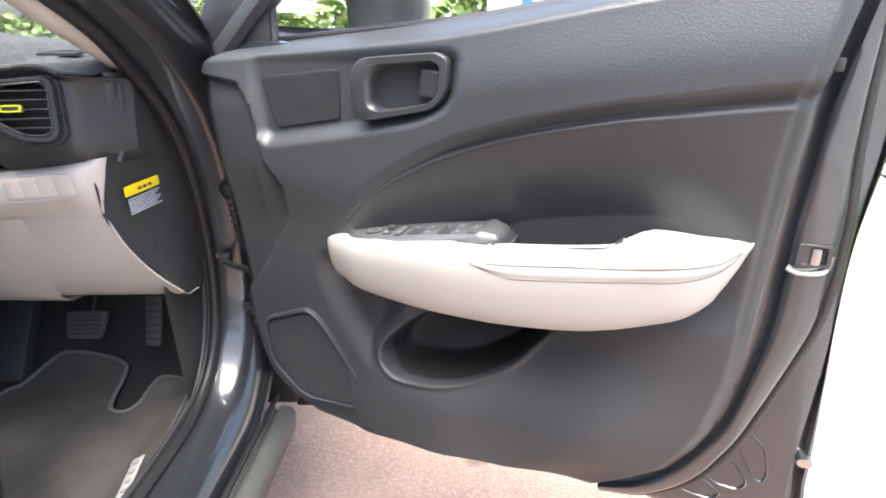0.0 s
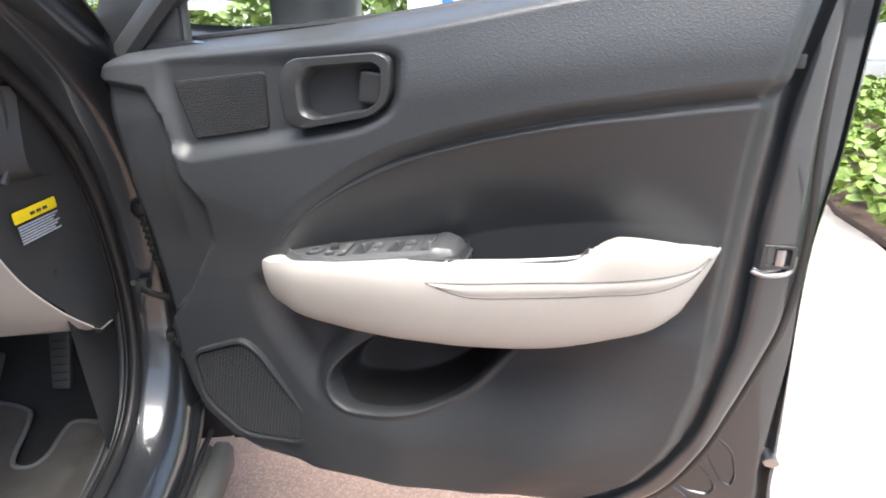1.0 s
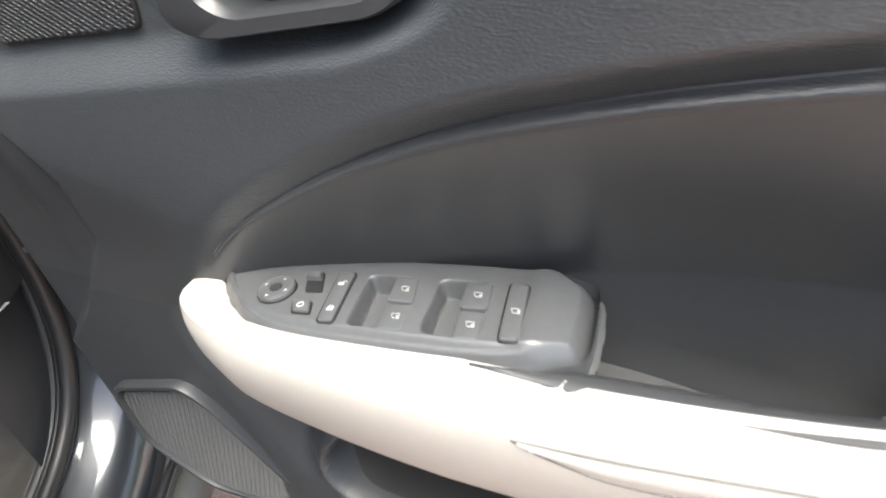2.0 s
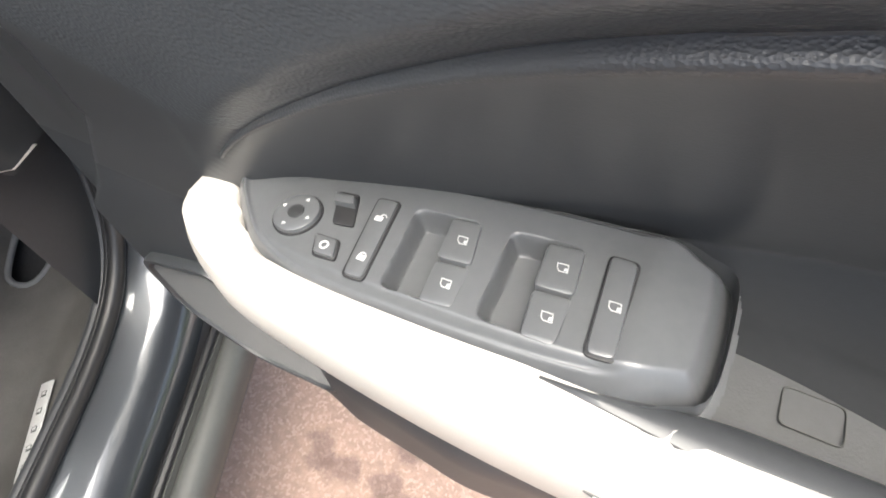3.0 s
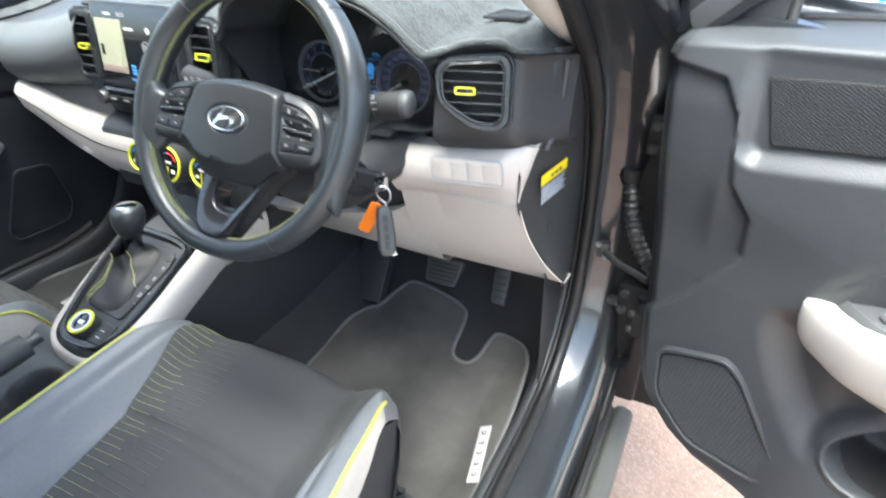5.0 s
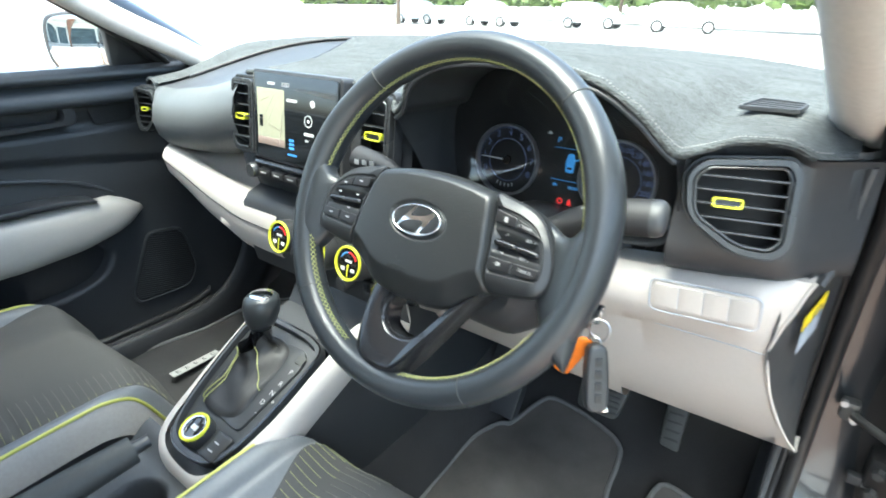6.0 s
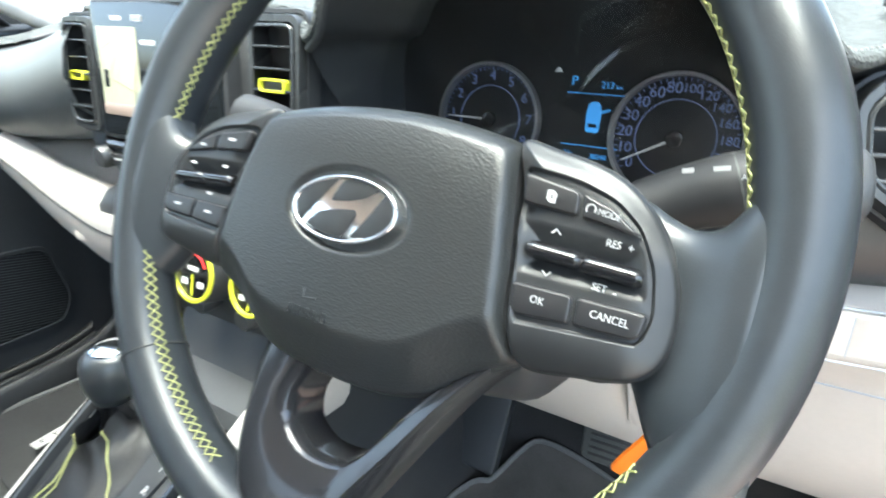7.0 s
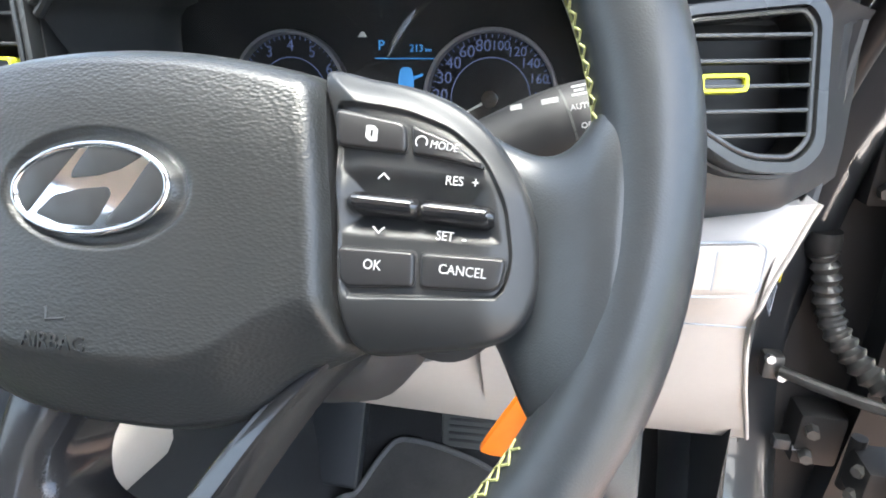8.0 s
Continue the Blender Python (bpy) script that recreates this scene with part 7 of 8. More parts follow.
mode = thing("drive_mode_dial", "round drive mode dial with lime ring", "dial", md)
part("barrel", loft([[(r * math.cos(a), r * math.sin(a), z) for a in np.linspace(0, 6.283, 32, endpoint=False)] for r, z in ((0.024, -0.012), (0.0235, 0.012), (0.0225, 0.015))]), "satin_dark", mode)
part("lime_ring", ring(circle(0.0225, 36), circle(0.0185, 36), 0.004, back=0.0145, bevel=0.0008), "lime", mode, "lime green ring")
part("chrome_ring", ring(circle(0.0182, 36), circle(0.016, 36), 0.003, back=0.0145, bevel=0.0006), "chrome", mode)
part("face", plate(circle(0.0165, 28), 0.002, 0.0004, back=0.0135), "gloss_black", mode)
part("face_mark", box(0.012, 0.007, 0.0005, 0.0, (0, 0, 0.0158)), "white_light", mode)
part("side_button", plate(rect(0.028, -0.022, 0.064, 0.018, 0.005), 0.010, 0.003, back=-0.002), "button", mode)
for i in range(2):
    part("button_mark", box(0.010, 0.0016, 0.0004, 0.0, (0.046, -0.010 + i * 0.012, 0.0081)), "white_mark", mode)
# rear tray with cup holders and hand brake
CUPS = [(0.02, 0.375, 0.042), (0.03, 0.265, 0.042)]
gx, gy = np.meshgrid(np.linspace(-0.095, 0.115, 70), np.linspace(0.02, 0.462, 130))
gz = 0.600 + 0.10 * (gy - 0.40) + 0.02 * soft(0.42, 0.46, gy)
slot = soft(0.030, 0.022, np.abs(gx - 0.022)) * soft(0.24, 0.26, gy) * soft(0.40, 0.38, gy) * 0.035
deep = slot
for cx, cy, r in CUPS:
    deep = np.maximum(deep, 0.065 * soft(r, r - 0.010, np.hypot(gx - cx, gy - cy)))
gz = gz - deep
part("cup_tray", grid([[(gx[j, i], gy[j, i], gz[j, i]) for i in range(gx.shape[1])] for j in range(gx.shape[0])]), "tray_grey", console, "dark grey cup holder tray", sharp=80)
hb = thing("hand_brake", "dark grey hand brake lever beside the cup holders", "hand brake")
ha, hb_ = Vector((-0.050, 0.08, 0.615)), Vector((-0.012, 0.424, 0.655))
part("grip", tube([ha.lerp(hb_, s) for s in np.linspace(0, 0.94, 14)], [0.016 + 0.004 * math.sin(s * 3) for s in np.linspace(0, 1, 14)], 14, flat=1.2), "sill_plastic", hb, sharp=70)
part("release_button", tube([ha.lerp(hb_, 0.93), hb_], [0.010, 0.009], 12), "satin_dark", hb)
bk = thing("belt_buckle", "red-buttoned seat belt buckle beside the seat", "belt buckle")
part("buckle", box(0.030, 0.05, 0.05, 0.006, (0.10, 0.225, 0.585)), "satin_dark", bk)
part("release", box(0.022, 0.018, 0.006, 0.002, (0.10, 0.235, 0.612)), "red_plastic", bk, "red release button")


# ---- seats: local x across, y forward, z up; origin on the floor under the front edge ----
def make_seat(m, label, sd):
    seat = thing("front_seat", label, "seat", m, group="front seats")
    yy = np.linspace(-0.62, 0.0, 44)
    xx = np.linspace(-0.255, 0.255, 72)

    def top(x, y):
        ax_ = abs(x)
        base = 0.292 + 0.020 * float(soft(-0.5, -0.03, y)) - 0.03 * float(soft(-0.35, -0.6, y))
        outer = float(soft(0.05, 0.12, -x * sd))
        bolster = (0.052 - 0.006 * outer) * float(soft(0.130, 0.215, ax_)) * (1 - (0.55 - 0.45 * outer) * float(soft(-0.12, 0.0, y)))
        edge_ = 0.075 * float(soft(0.215 + 0.010 * outer, 0.258 + 0.004 * outer, ax_)) ** 1.5
        crest = outer * float(soft(0.12, 0.21, ax_))
        front_ = 0.085 * float(soft(-0.085, 0.012, y)) ** 2 * (1 - crest) + 0.075 * float(soft(-0.062, 0.010, y)) ** 2.2 * crest
        crease_ = 0.010 * math.exp(-((y + 0.245) / 0.012) ** 2) * float(soft(0.155, 0.12, ax_))
        seam_ = 0.006 * math.exp(-((ax_ - 0.190) / 0.005) ** 2)
        return base + bolster - edge_ - front_ - crease_ - seam_

    def fy(x):
        return -0.042 * (abs(x) / 0.24) ** 2 - ((0.035 * float(soft(0.185, 0.258, abs(x)))) if x * sd > 0 else 0.105 * min(1.0, max(0.0, abs(x) - 0.180) / 0.078) ** 2)

    def pt(x, y, lift=0.0):
        s = (y + 0.62) / 0.62
        return (x * (1 + (0.12 if x * sd < 0 else 0.0) * float(soft(-0.05, -0.32, y))), -0.62 + (0.62 + fy(x)) * s, top(x, y) + lift)

    def edge_x(s_, y):
        return float(np.interp(y, [-0.40, -0.22, -0.10, -0.04, 0.0], [0.176, 0.180, 0.196, 0.204, 0.203])) if s_ != sd else float(np.interp(y, [-0.40, -0.28, -0.165, -0.08, 0.0], [0.115, 0.130, 0.160, 0.185, 0.195]))

    def tip(s_, y):
        """The outer bolster draws in towards its front end."""
        return 1.0 if s_ == sd else 1.0 - 0.12 * max(0.0, (y + 0.10) / 0.10) ** 2

    def strip(x0_at, x1_at, n, k=70):
        return grid([[pt(x0_at(y) + (x1_at(y) - x0_at(y)) * f, y) for f in np.linspace(0, 1, n)] for y in np.linspace(-0.62, 0.0, k)])

    cush = part("cushion_centre", strip(lambda y: -edge_x(-1, y), lambda y: edge_x(1, y), 50), "seat_cloth", seat, "dark grey woven seat cloth", sharp=80)
    for s_ in (1, -1):
        pipe_x, low_x = (0.226, 0.246) if s_ == sd else (0.233, 0.250)
        part("bolster", strip(lambda y: s_ * edge_x(s_, y), lambda y: s_ * (pipe_x if y < -0.032 or s_ == sd else low_x) * tip(s_, y), 22), "seat_vinyl", seat, "blue-grey vinyl bolster", sharp=80)
        part("bolster_side", strip(lambda y: s_ * (pipe_x if y < -0.032 or s_ == sd else low_x - 0.0002) * tip(s_, y), lambda y: s_ * low_x * tip(s_, y), 12), "seat_light", seat, "pale grey vinyl bolster side", sharp=80)
        part("piping", tube([pt(s_ * pipe_x * tip(s_, y), y, 0.0015) for y in np.linspace(-0.62, -0.012 if s_ == sd else -0.030, 60)], 0.0030, 8), "piping", seat, "lime piping")
        side = [[(s_ * (low_x * (1 + (0.12 if s_ != sd else 0.0) * float(soft(-0.05, -0.32, -0.62 + 0.62 * s))) * tip(s_, -0.62 + 0.62 * s) - 0.012 * k), -0.62 + (0.62 + fy(s_ * low_x * tip(s_, -0.62 + 0.62 * s))) * s, (top(s_ * low_x * tip(s_, -0.62 + 0.62 * s), -0.62 + 0.62 * s)) * (1 - k) + 0.10 * k) for k in np.linspace(0, 1, 8)] for s in np.linspace(0, 1, 20)]
        part("side_trim", grid(side), "soft_dark", seat, "black seat side trim", sharp=70)
    part("cushion_front", grid([[(x, fy(x) + dy, top(x, 0.0) * (1 - k) + 0.10 * k) for x in np.linspace(sd * 0.258, -sd * 0.2255, 40)] for k, dy in ((0, 0), (0.15, 0.006), (0.4, 0.0), (0.7, -0.02), (1, -0.04))]), "seat_cloth", seat, sharp=80)
    lines = bmesh.new()
    for i in range(44):
        y = -0.020 - i * 0.0125
        x0 = edge_x(sd, y) - 0.003
        x1 = x0 - 0.042 - 0.012 * math.sin(i * 1.7)
        tube([pt(sd * x, y, 0.0010) for x in np.linspace(x0, x1, 10)], 0.0007, 4, bm=lines)
    part("stripe_weave", lines, "stripe_thread", cush, "pale lime woven stripes", kind="stuff")
    ticks = bmesh.new()
    for i in range(44):
        y = -0.020 - i * 0.0125
        x0 = edge_x(sd, y) - 0.052
        tube([pt(sd * x, y, 0.0008) for x in np.linspace(x0, x0 - 0.060, 6)], 0.0006, 4, bm=ticks)
    part("tick_weave", ticks, "seat_tick", cush, kind="stuff")
    back = []
    for h in np.linspace(0, 0.62, 24):
        w_ = 0.245 - 0.05 * float(soft(0.35, 0.62, h))
        d_ = 0.055
        c = Vector((0, -0.62 - 0.30 * h, 0.30 + h))
        back.append([c + Vector((w_ * math.copysign(abs(math.cos(a)) ** 0.6, math.cos(a)), d_ * math.sin(a) + 0.03 * abs(math.cos(a)), 0)) for a in np.linspace(0, 6.283, 30, endpoint=False)])
    part("backrest", loft(back), "seat_cloth", seat, "dark grey seat back", sharp=80)
    part("head_rest", box(0.25, 0.09, 0.17, 0.04, (0, -0.84, 1.02), 4), "seat_vinyl", seat)
    part("seat_base", box(0.42, 0.44, 0.12, 0.02, (0, -0.33, 0.07)), "black", seat)
    for s_ in (1, -1):
        part("slide_rail", box(0.035, 0.50, 0.03, 0.004, (s_ * 0.20, -0.27, 0.018)), "steel", seat, "steel slide rail")
        part("slide_lever", tube([(s_ * 0.06, -0.03, 0.06), (s_ * 0.20, -0.03, 0.06)], 0.006, 8), "satin_dark", seat)
    return seat


make_seat(Matrix.Translation((0.345, 0.655, 0.305)), "dark grey cloth driver's seat with lime piping", -1)
make_seat(Matrix.Translation((-0.385, 0.575, 0.285)), "dark grey cloth passenger seat with lime piping", 1)
for nm, lab, x, y, z, ln_, tall, tilt in (("height_lever", "grey seat height lever on the seat side", 0.622, 0.42, 0.455, 0.22, 0.045, 16), ("recline_lever", "long grey seat recline lever on the seat side", 0.652, 0.40, 0.44, 0.26, 0.032, 20)):
    lv = thing(nm, lab, "seat lever")
    o = curve([(-ln_ / 2, -tall / 2), (ln_ * 0.3, -tall / 2), (ln_ / 2, -tall * 0.1), (ln_ * 0.46, tall * 0.35), (ln_ * 0.2, tall / 2), (-ln_ / 2, tall / 2)], 40, True)
    b = part("lever", plate([tuple(p) for p in o], 0.016, 0.006, back=-0.008, seg=3), "lever_grey", lv)
    b.matrix_basis = Matrix.Translation((x, y, z)) @ Matrix.Rotation(radians(tilt), 4, 'X') @ frame_of((0, 0, 0), (0, 1, 0), (0, 0, 1))
rail = thing("seat_rail_bracket", "black seat rail bracket bolted to the carpet", "bracket")
part("foot", box(0.010, 0.12, 0.012, 0.003, (0.586, 0.53, 0.345)), "steel", rail, "dark steel foot")
part("riser", tube(curve([(0.583, 0.585, 0.345), (0.583, 0.560, 0.375), (0.580, 0.50, 0.40)], 12), 0.006, 8), "black", rail)
part("bolt", loft([[(0.588 + r * math.cos(a), 0.50 + r * math.sin(a), z) for a in np.linspace(0, 6.283, 6, endpoint=False)] for r, z in ((0.008, 0.350), (0.008, 0.358), (0.006, 0.360))]), "steel", rail)


# ---- floor mats, pedals ----
# dusty=False takes the carpet copy darkened to stand for the footwell's shade.
def mat_piece(name, outline, z_at, label, plate_at, plate_turn, tip, dusty=True):
    mt = thing(name, label, "floor mat")
    o = curve(outline, 160, True)
    bm_ = bmesh.new()
    up_ = [bm_.verts.new((x, y, z_at(x, y) + 0.010)) for x, y in o]
    dn_ = [bm_.verts.new((x, y, z_at(x, y) + 0.001)) for x, y in o]
    for i in range(len(o)):
        bm_.faces.new((dn_[i], dn_[(i + 1) % len(o)], up_[(i + 1) % len(o)], up_[i]))
    gx_, gy_ = np.meshgrid(np.arange(o[:, 0].min(), o[:, 0].max(), 0.004), np.arange(o[:, 1].min(), o[:, 1].max(), 0.004))
    dd_ = edge_distance(gx_, gy_, o)
    net = [[bm_.verts.new((gx_[j, i], gy_[j, i], z_at(gx_[j, i], gy_[j, i]) + 0.010)) if dd_[j, i] > -0.003 else None for i in range(gx_.shape[1])] for j in range(gx_.shape[0])]
    for j in range(len(net) - 1):
        for i in range(len(net[0]) - 1):
            q = (net[j][i], net[j][i + 1], net[j + 1][i + 1], net[j + 1][i])
            if all(q):
                bm_.faces.new(q)
    part("carpet", bm_, "mat_carpet" if dusty else "mat_shaded", mt, "dusty charcoal carpet" if dusty else "charcoal carpet with shade in its colour", sharp=50)
    part("bound_edge", tube([(x, y, z_at(x, y) + 0.010) for x, y in o], 0.0048, 8, closed=True), "mat_edge", mt, "grey bound edge")
    x, y, z = plate_at
    pf = Matrix.Translation((x, y, z)) @ Matrix.Rotation(plate_turn, 4, 'Z') @ Matrix.Rotation(radians(tip), 4, 'X')
    pl = part("name_plate", plate(rect(-0.065, -0.012, 0.065, 0.012, 0.001, 3), 0.002, 0.0006), "white_mark", mt, "silver-white plate with dark marks")
    pl.matrix_basis = pf
    for i in range(5):
        part("plate_mark", box(0.008, 0.010, 0.0004, 0.0, (-0.048 + i * 0.024, 0, 0.0021)), "sill_plastic", pl)
        part("plate_mark", box(0.004, 0.006, 0.0004, 0.0, (-0.047 + i * 0.024, 0, 0.0024)), "white_mark", pl)
    return mt


def mat_z(x, y):
    return float(np.interp(y, [0.0, 0.6, 0.85, 1.0, 1.12, 1.2], [0.322, 0.332, 0.352, 0.372, 0.412, 0.46])) + 0.035 * float(soft(0.58, 0.665, abs(x)))


mt = mat_piece("floor_mat", [(0.20, 1.02), (0.225, 1.035), (0.25, 1.10), (0.275, 1.128), (0.36, 1.122), (0.435, 1.098), (0.452, 1.06), (0.457, 1.0), (0.472, 0.968), (0.505, 0.962), (0.522, 0.985), (0.53, 1.04), (0.545, 1.062), (0.60, 1.05), (0.635, 1.0), (0.652, 0.90), (0.662, 0.75),
                             (0.655, 0.60), (0.60, 0.565), (0.45, 0.57), (0.42, 0.56), (0.20, 0.56), (0.18, 0.75), (0.175, 0.95)], mat_z, "dusty charcoal driver's floor mat with grey edging", (0.636, 0.748, 0.3835), radians(103), -24)
for x, y, r in ((0.545, 0.615, 0.022), (0.285, 0.62, 0.022)):
    part("anchor_clip", loft([[(x + q * math.cos(a), y + q * math.sin(a), mat_z(x, y) + z) for a in np.linspace(0, 6.283, 20, endpoint=False)] for q, z in ((r, 0.010), (r, 0.013), (r * 0.6, 0.015), (r * 0.5, 0.012))]), "soft_dark", mt, "black mat anchor")
part("edge_stud", box(0.012, 0.02, 0.012, 0.003, (0.658, 0.60, mat_z(0.66, 0.6) + 0.014)), "white_mark", mt)
mat_piece("floor_mat", [(-0.22, 0.56), (-0.20, 0.8), (-0.22, 1.05), (-0.40, 1.12), (-0.60, 1.05), (-0.64, 0.85), (-0.64, 0.56)], mat_z, "charcoal passenger floor mat with white plate", (-0.535, 0.748, 0.372), radians(92), 0, dusty=False)
ped = thing("brake_pedal", "black ribbed rubber brake pedal", "pedal")
PB = frame_of((0.408, 1.045, 0.545), (1, 0.06, 0), (0, 0.45, 0.9))
b = part("pad", plate(rounded([(-0.042, -0.028), (0.032, -0.030), (0.045, 0.032), (-0.046, 0.032)], 0.010), 0.014, 0.004, back=-0.007), "sill_plastic", ped)
b.matrix_basis = PB
for i in range(5):
    part("tread_rib", box(0.066, 0.004, 0.003, 0.001, (0.0, -0.018 + i * 0.0095, 0.007)), "rubber", b)
part("arm", tube([(0.408, 1.06, 0.55), (0.405, 1.15, 0.66), (0.40, 1.22, 0.8)], 0.010, 8), "black", ped)
ped = thing("accelerator_pedal", "black hinged accelerator pedal", "pedal")
PA = frame_of((0.530, 1.095, 0.530), (1, 0.12, 0), (-0.04, 0.40, 0.9))
b = part("pad", plate(rounded([(-0.018, -0.055), (0.016, -0.060), (0.021, 0.058), (-0.019, 0.060)], 0.007), 0.012, 0.004, back=-0.006), "sill_plastic", ped)
b.matrix_basis = PA
for i in range(6):
    part("tread_rib", box(0.026, 0.004, 0.002, 0.001, (0.0, -0.04 + i * 0.016, 0.0062)), "rubber", b)
part("arm", tube([(0.535, 1.11, 0.55), (0.535, 1.2, 0.7)], 0.010, 8), "black", ped)
ped = thing("foot_rest", "black plastic foot rest beside the tunnel", "foot rest")
PF = frame_of((0.185, 1.085, 0.470), (1, 0.0, 0), (0, 0.52, 0.85))
b = part("pad", plate(rect(-0.048, -0.085, 0.040, 0.13, 0.006), 0.03, 0.004, back=-0.02), "soft_dark", ped)
b.matrix_basis = PF
part("pad_edge", tube([(0.040, -0.085, 0.008), (0.040, 0.13, 0.008)], 0.0022, 6), "sill_plastic", b)


# ---- closed passenger door: local x forward, y up, z into the cabin ----
PD = frame_of((-0.735, 0.0, 0.0), (0, 1, 0), (0, 0, 1))
pdoor = thing("passenger_door", "closed passenger door with black panel and cream armrest", "car door", PD)
px, pz = np.meshgrid(np.linspace(-0.25, 0.96, 140), np.linspace(0.42, 1.085, 90))
dep = 0.02 + 0.012 * soft(0.96, 1.0, pz) + 0.030 * soft(1.05, 1.065, pz) - 0.024 * soft(1.072, 1.085, pz)
dep = dep - 0.016 * soft(-0.01, 0.012, edge_distance(px, pz, rounded([(0.40, 1.05), (0.84, 1.05), (0.82, 0.955), (0.70, 0.95), (0.40, 0.955)], 0.02)))
dep = dep - 0.04 * soft(0.0, 0.02, edge_distance(px, pz, curve([(0.69, 0.66), (0.62, 0.58), (0.40, 0.575), (0.25, 0.62), (0.35, 0.70), (0.60, 0.71)], 30, True)))
dep = dep - 0.012 * soft(0.0, 0.01, 0.87 + 0.05 * np.cos((px - 0.3) * 3) - pz) * soft(0.80, 0.9, pz)
cut_row = int(np.argmax(pz[:, 0] > 0.945))
part("inner_panel", grid([[(px[j, i], pz[j, i], dep[j, i]) for i in range(px.shape[1])] for j in range(cut_row + 1)]), "door_plastic", pdoor, "black moulded lower panel", sharp=70)
part("upper_panel", grid([[(px[j, i], pz[j, i], dep[j, i]) for i in range(px.shape[1])] for j in range(cut_row, px.shape[0])]), "door_pad", pdoor, "dark grey grained upper panel", sharp=70)
part("top_sill", grid([[(x, y, z) for x in np.linspace(-0.25, 0.94, 30)] for y, z in ((1.004, 0.040), (1.010, 0.054), (1.018, 0.059), (1.032, 0.054), (1.052, 0.036), (1.070, 0.012), (1.080, -0.015))]), "door_pad", pdoor, "dark grey window sill pad", sharp=70)
part("crease_rib", tube(curve([(0.05, 0.885, 0.020), (0.30, 0.885, 0.020), (0.50, 0.872, 0.020), (0.64, 0.840, 0.018), (0.72, 0.800, 0.016)], 40), 0.005, 8), "door_pad", pdoor, "raised crease line")
PSP = rounded([(0.775, 0.675), (0.86, 0.665), (0.885, 0.55), (0.86, 0.50), (0.72, 0.50), (0.71, 0.53)], 0.02, 5)
psp = part("speaker_grille", plate(PSP, 0.006, 0.003, back=0.018), "black", pdoor, "black ribbed speaker grille")
part("grille_rim", ring([tuple(np.mean(PSP, 0) + (np.array(p) - np.mean(PSP, 0)) * 1.06) for p in PSP], [tuple(np.mean(PSP, 0) + (np.array(p) - np.mean(PSP, 0)) * 0.98) for p in PSP], 0.010, back=0.018, bevel=0.003), "door_plastic", psp)
part("ribs", lattice(PSP, 0.0056, -12, 0.024, 0.0020, 0.0018, 0.004), "door_plastic", psp, kind="stuff")
part("door_shell", box(1.25, 0.68, 0.08, 0.02, (0.36, 0.74, -0.045)), "paint", pdoor, "dark grey painted door shell")
AP = [(-0.10, 0.82, 0.69, 0.06), (0.2, 0.805, 0.68, 0.075), (0.5, 0.80, 0.68, 0.07), (0.62, 0.80, 0.69, 0.064), (0.70, 0.80, 0.708, 0.055), (0.735, 0.785, 0.722, 0.045), (0.776, 0.756, 0.742, 0.014)]
rows = []
for x in np.linspace(-0.10, 0.776, 60):
    t, b_, w_ = (np.interp(x, [a[0] for a in AP], [a[k] for a in AP]) for k in (1, 2, 3))
    rows.append([(x, (t + b_) / 2 + (t - b_) / 2 * math.copysign(abs(math.sin(a)) ** 0.7, math.sin(a)), 0.012 + w_ * 0.5 + w_ * 0.55 * math.cos(a)) for a in np.linspace(0, 6.283, 28, endpoint=False)])
part("armrest", loft(rows), "cream", pdoor, "cream padded armrest", sharp=70)
part("switch_panel", plate(curve([(0.30, 0.808), (0.56, 0.806), (0.67, 0.80), (0.60, 0.818), (0.45, 0.822), (0.30, 0.822)], 50, True), 0.06, 0.006, back=0.015), "satin_dark", pdoor, "black switch panel")
part("handle_bezel", ring(rounded([(0.46, 1.03), (0.64, 1.03), (0.682, 1.0), (0.675, 0.968), (0.46, 0.962)], 0.018), rounded([(0.475, 1.018), (0.62, 1.018), (0.65, 0.998), (0.645, 0.98), (0.475, 0.976)], 0.014), 0.032, back=0.004, bevel=0.004), "satin_dark", pdoor, "satin black handle surround")
part("handle_lever", box(0.03, 0.035, 0.012, 0.005, (0.505, 0.997, 0.024)), "satin_dark", pdoor)
TP = rounded([(0.702, 1.022), (0.805, 1.026), (0.80, 0.962), (0.718, 0.958)], 0.008)
tg = part("tweeter_grille", plate(TP, 0.004, 0.001, back=0.012), "soft_dark", pdoor, "black tweeter grille")
part("lattice", lattice(TP, 0.0045, 28, 0.016, 0.002, 0.0014), "door_plastic", tg, kind="stuff")
part("lattice", lattice(TP, 0.0045, -28, 0.016, 0.002, 0.0014), "door_plastic", tg, kind="stuff")
part("mirror_sail", plate(rounded([(0.79, 1.075), (0.965, 1.075), (0.83, 1.19), (0.80, 1.215), (0.785, 1.2)], 0.008), 0.02, 0.005, back=-0.02), "soft_dark", pdoor, "black triangular mirror trim")
part("window_frame", tube(curve([(0.98, 1.08, -0.02), (0.82, 1.19, -0.02), (0.60, 1.32, -0.03), (0.35, 1.44, -0.06), (0.0, 1.49, -0.08), (-0.5, 1.48, -0.08)], 50), 0.018, 10), "soft_dark", pdoor)
pw = bmesh.new()
pw.faces.new([pw.verts.new(p) for p in [(-0.5, 1.07, -0.03), (0.80, 1.07, -0.03), (0.80, 1.2, -0.03), (0.6, 1.32, -0.035), (0.35, 1.43, -0.06), (-0.5, 1.47, -0.08)]])
g = part("window_pane", pw, "glass", pdoor, "clear side window glass")
g.visible_shadow = False


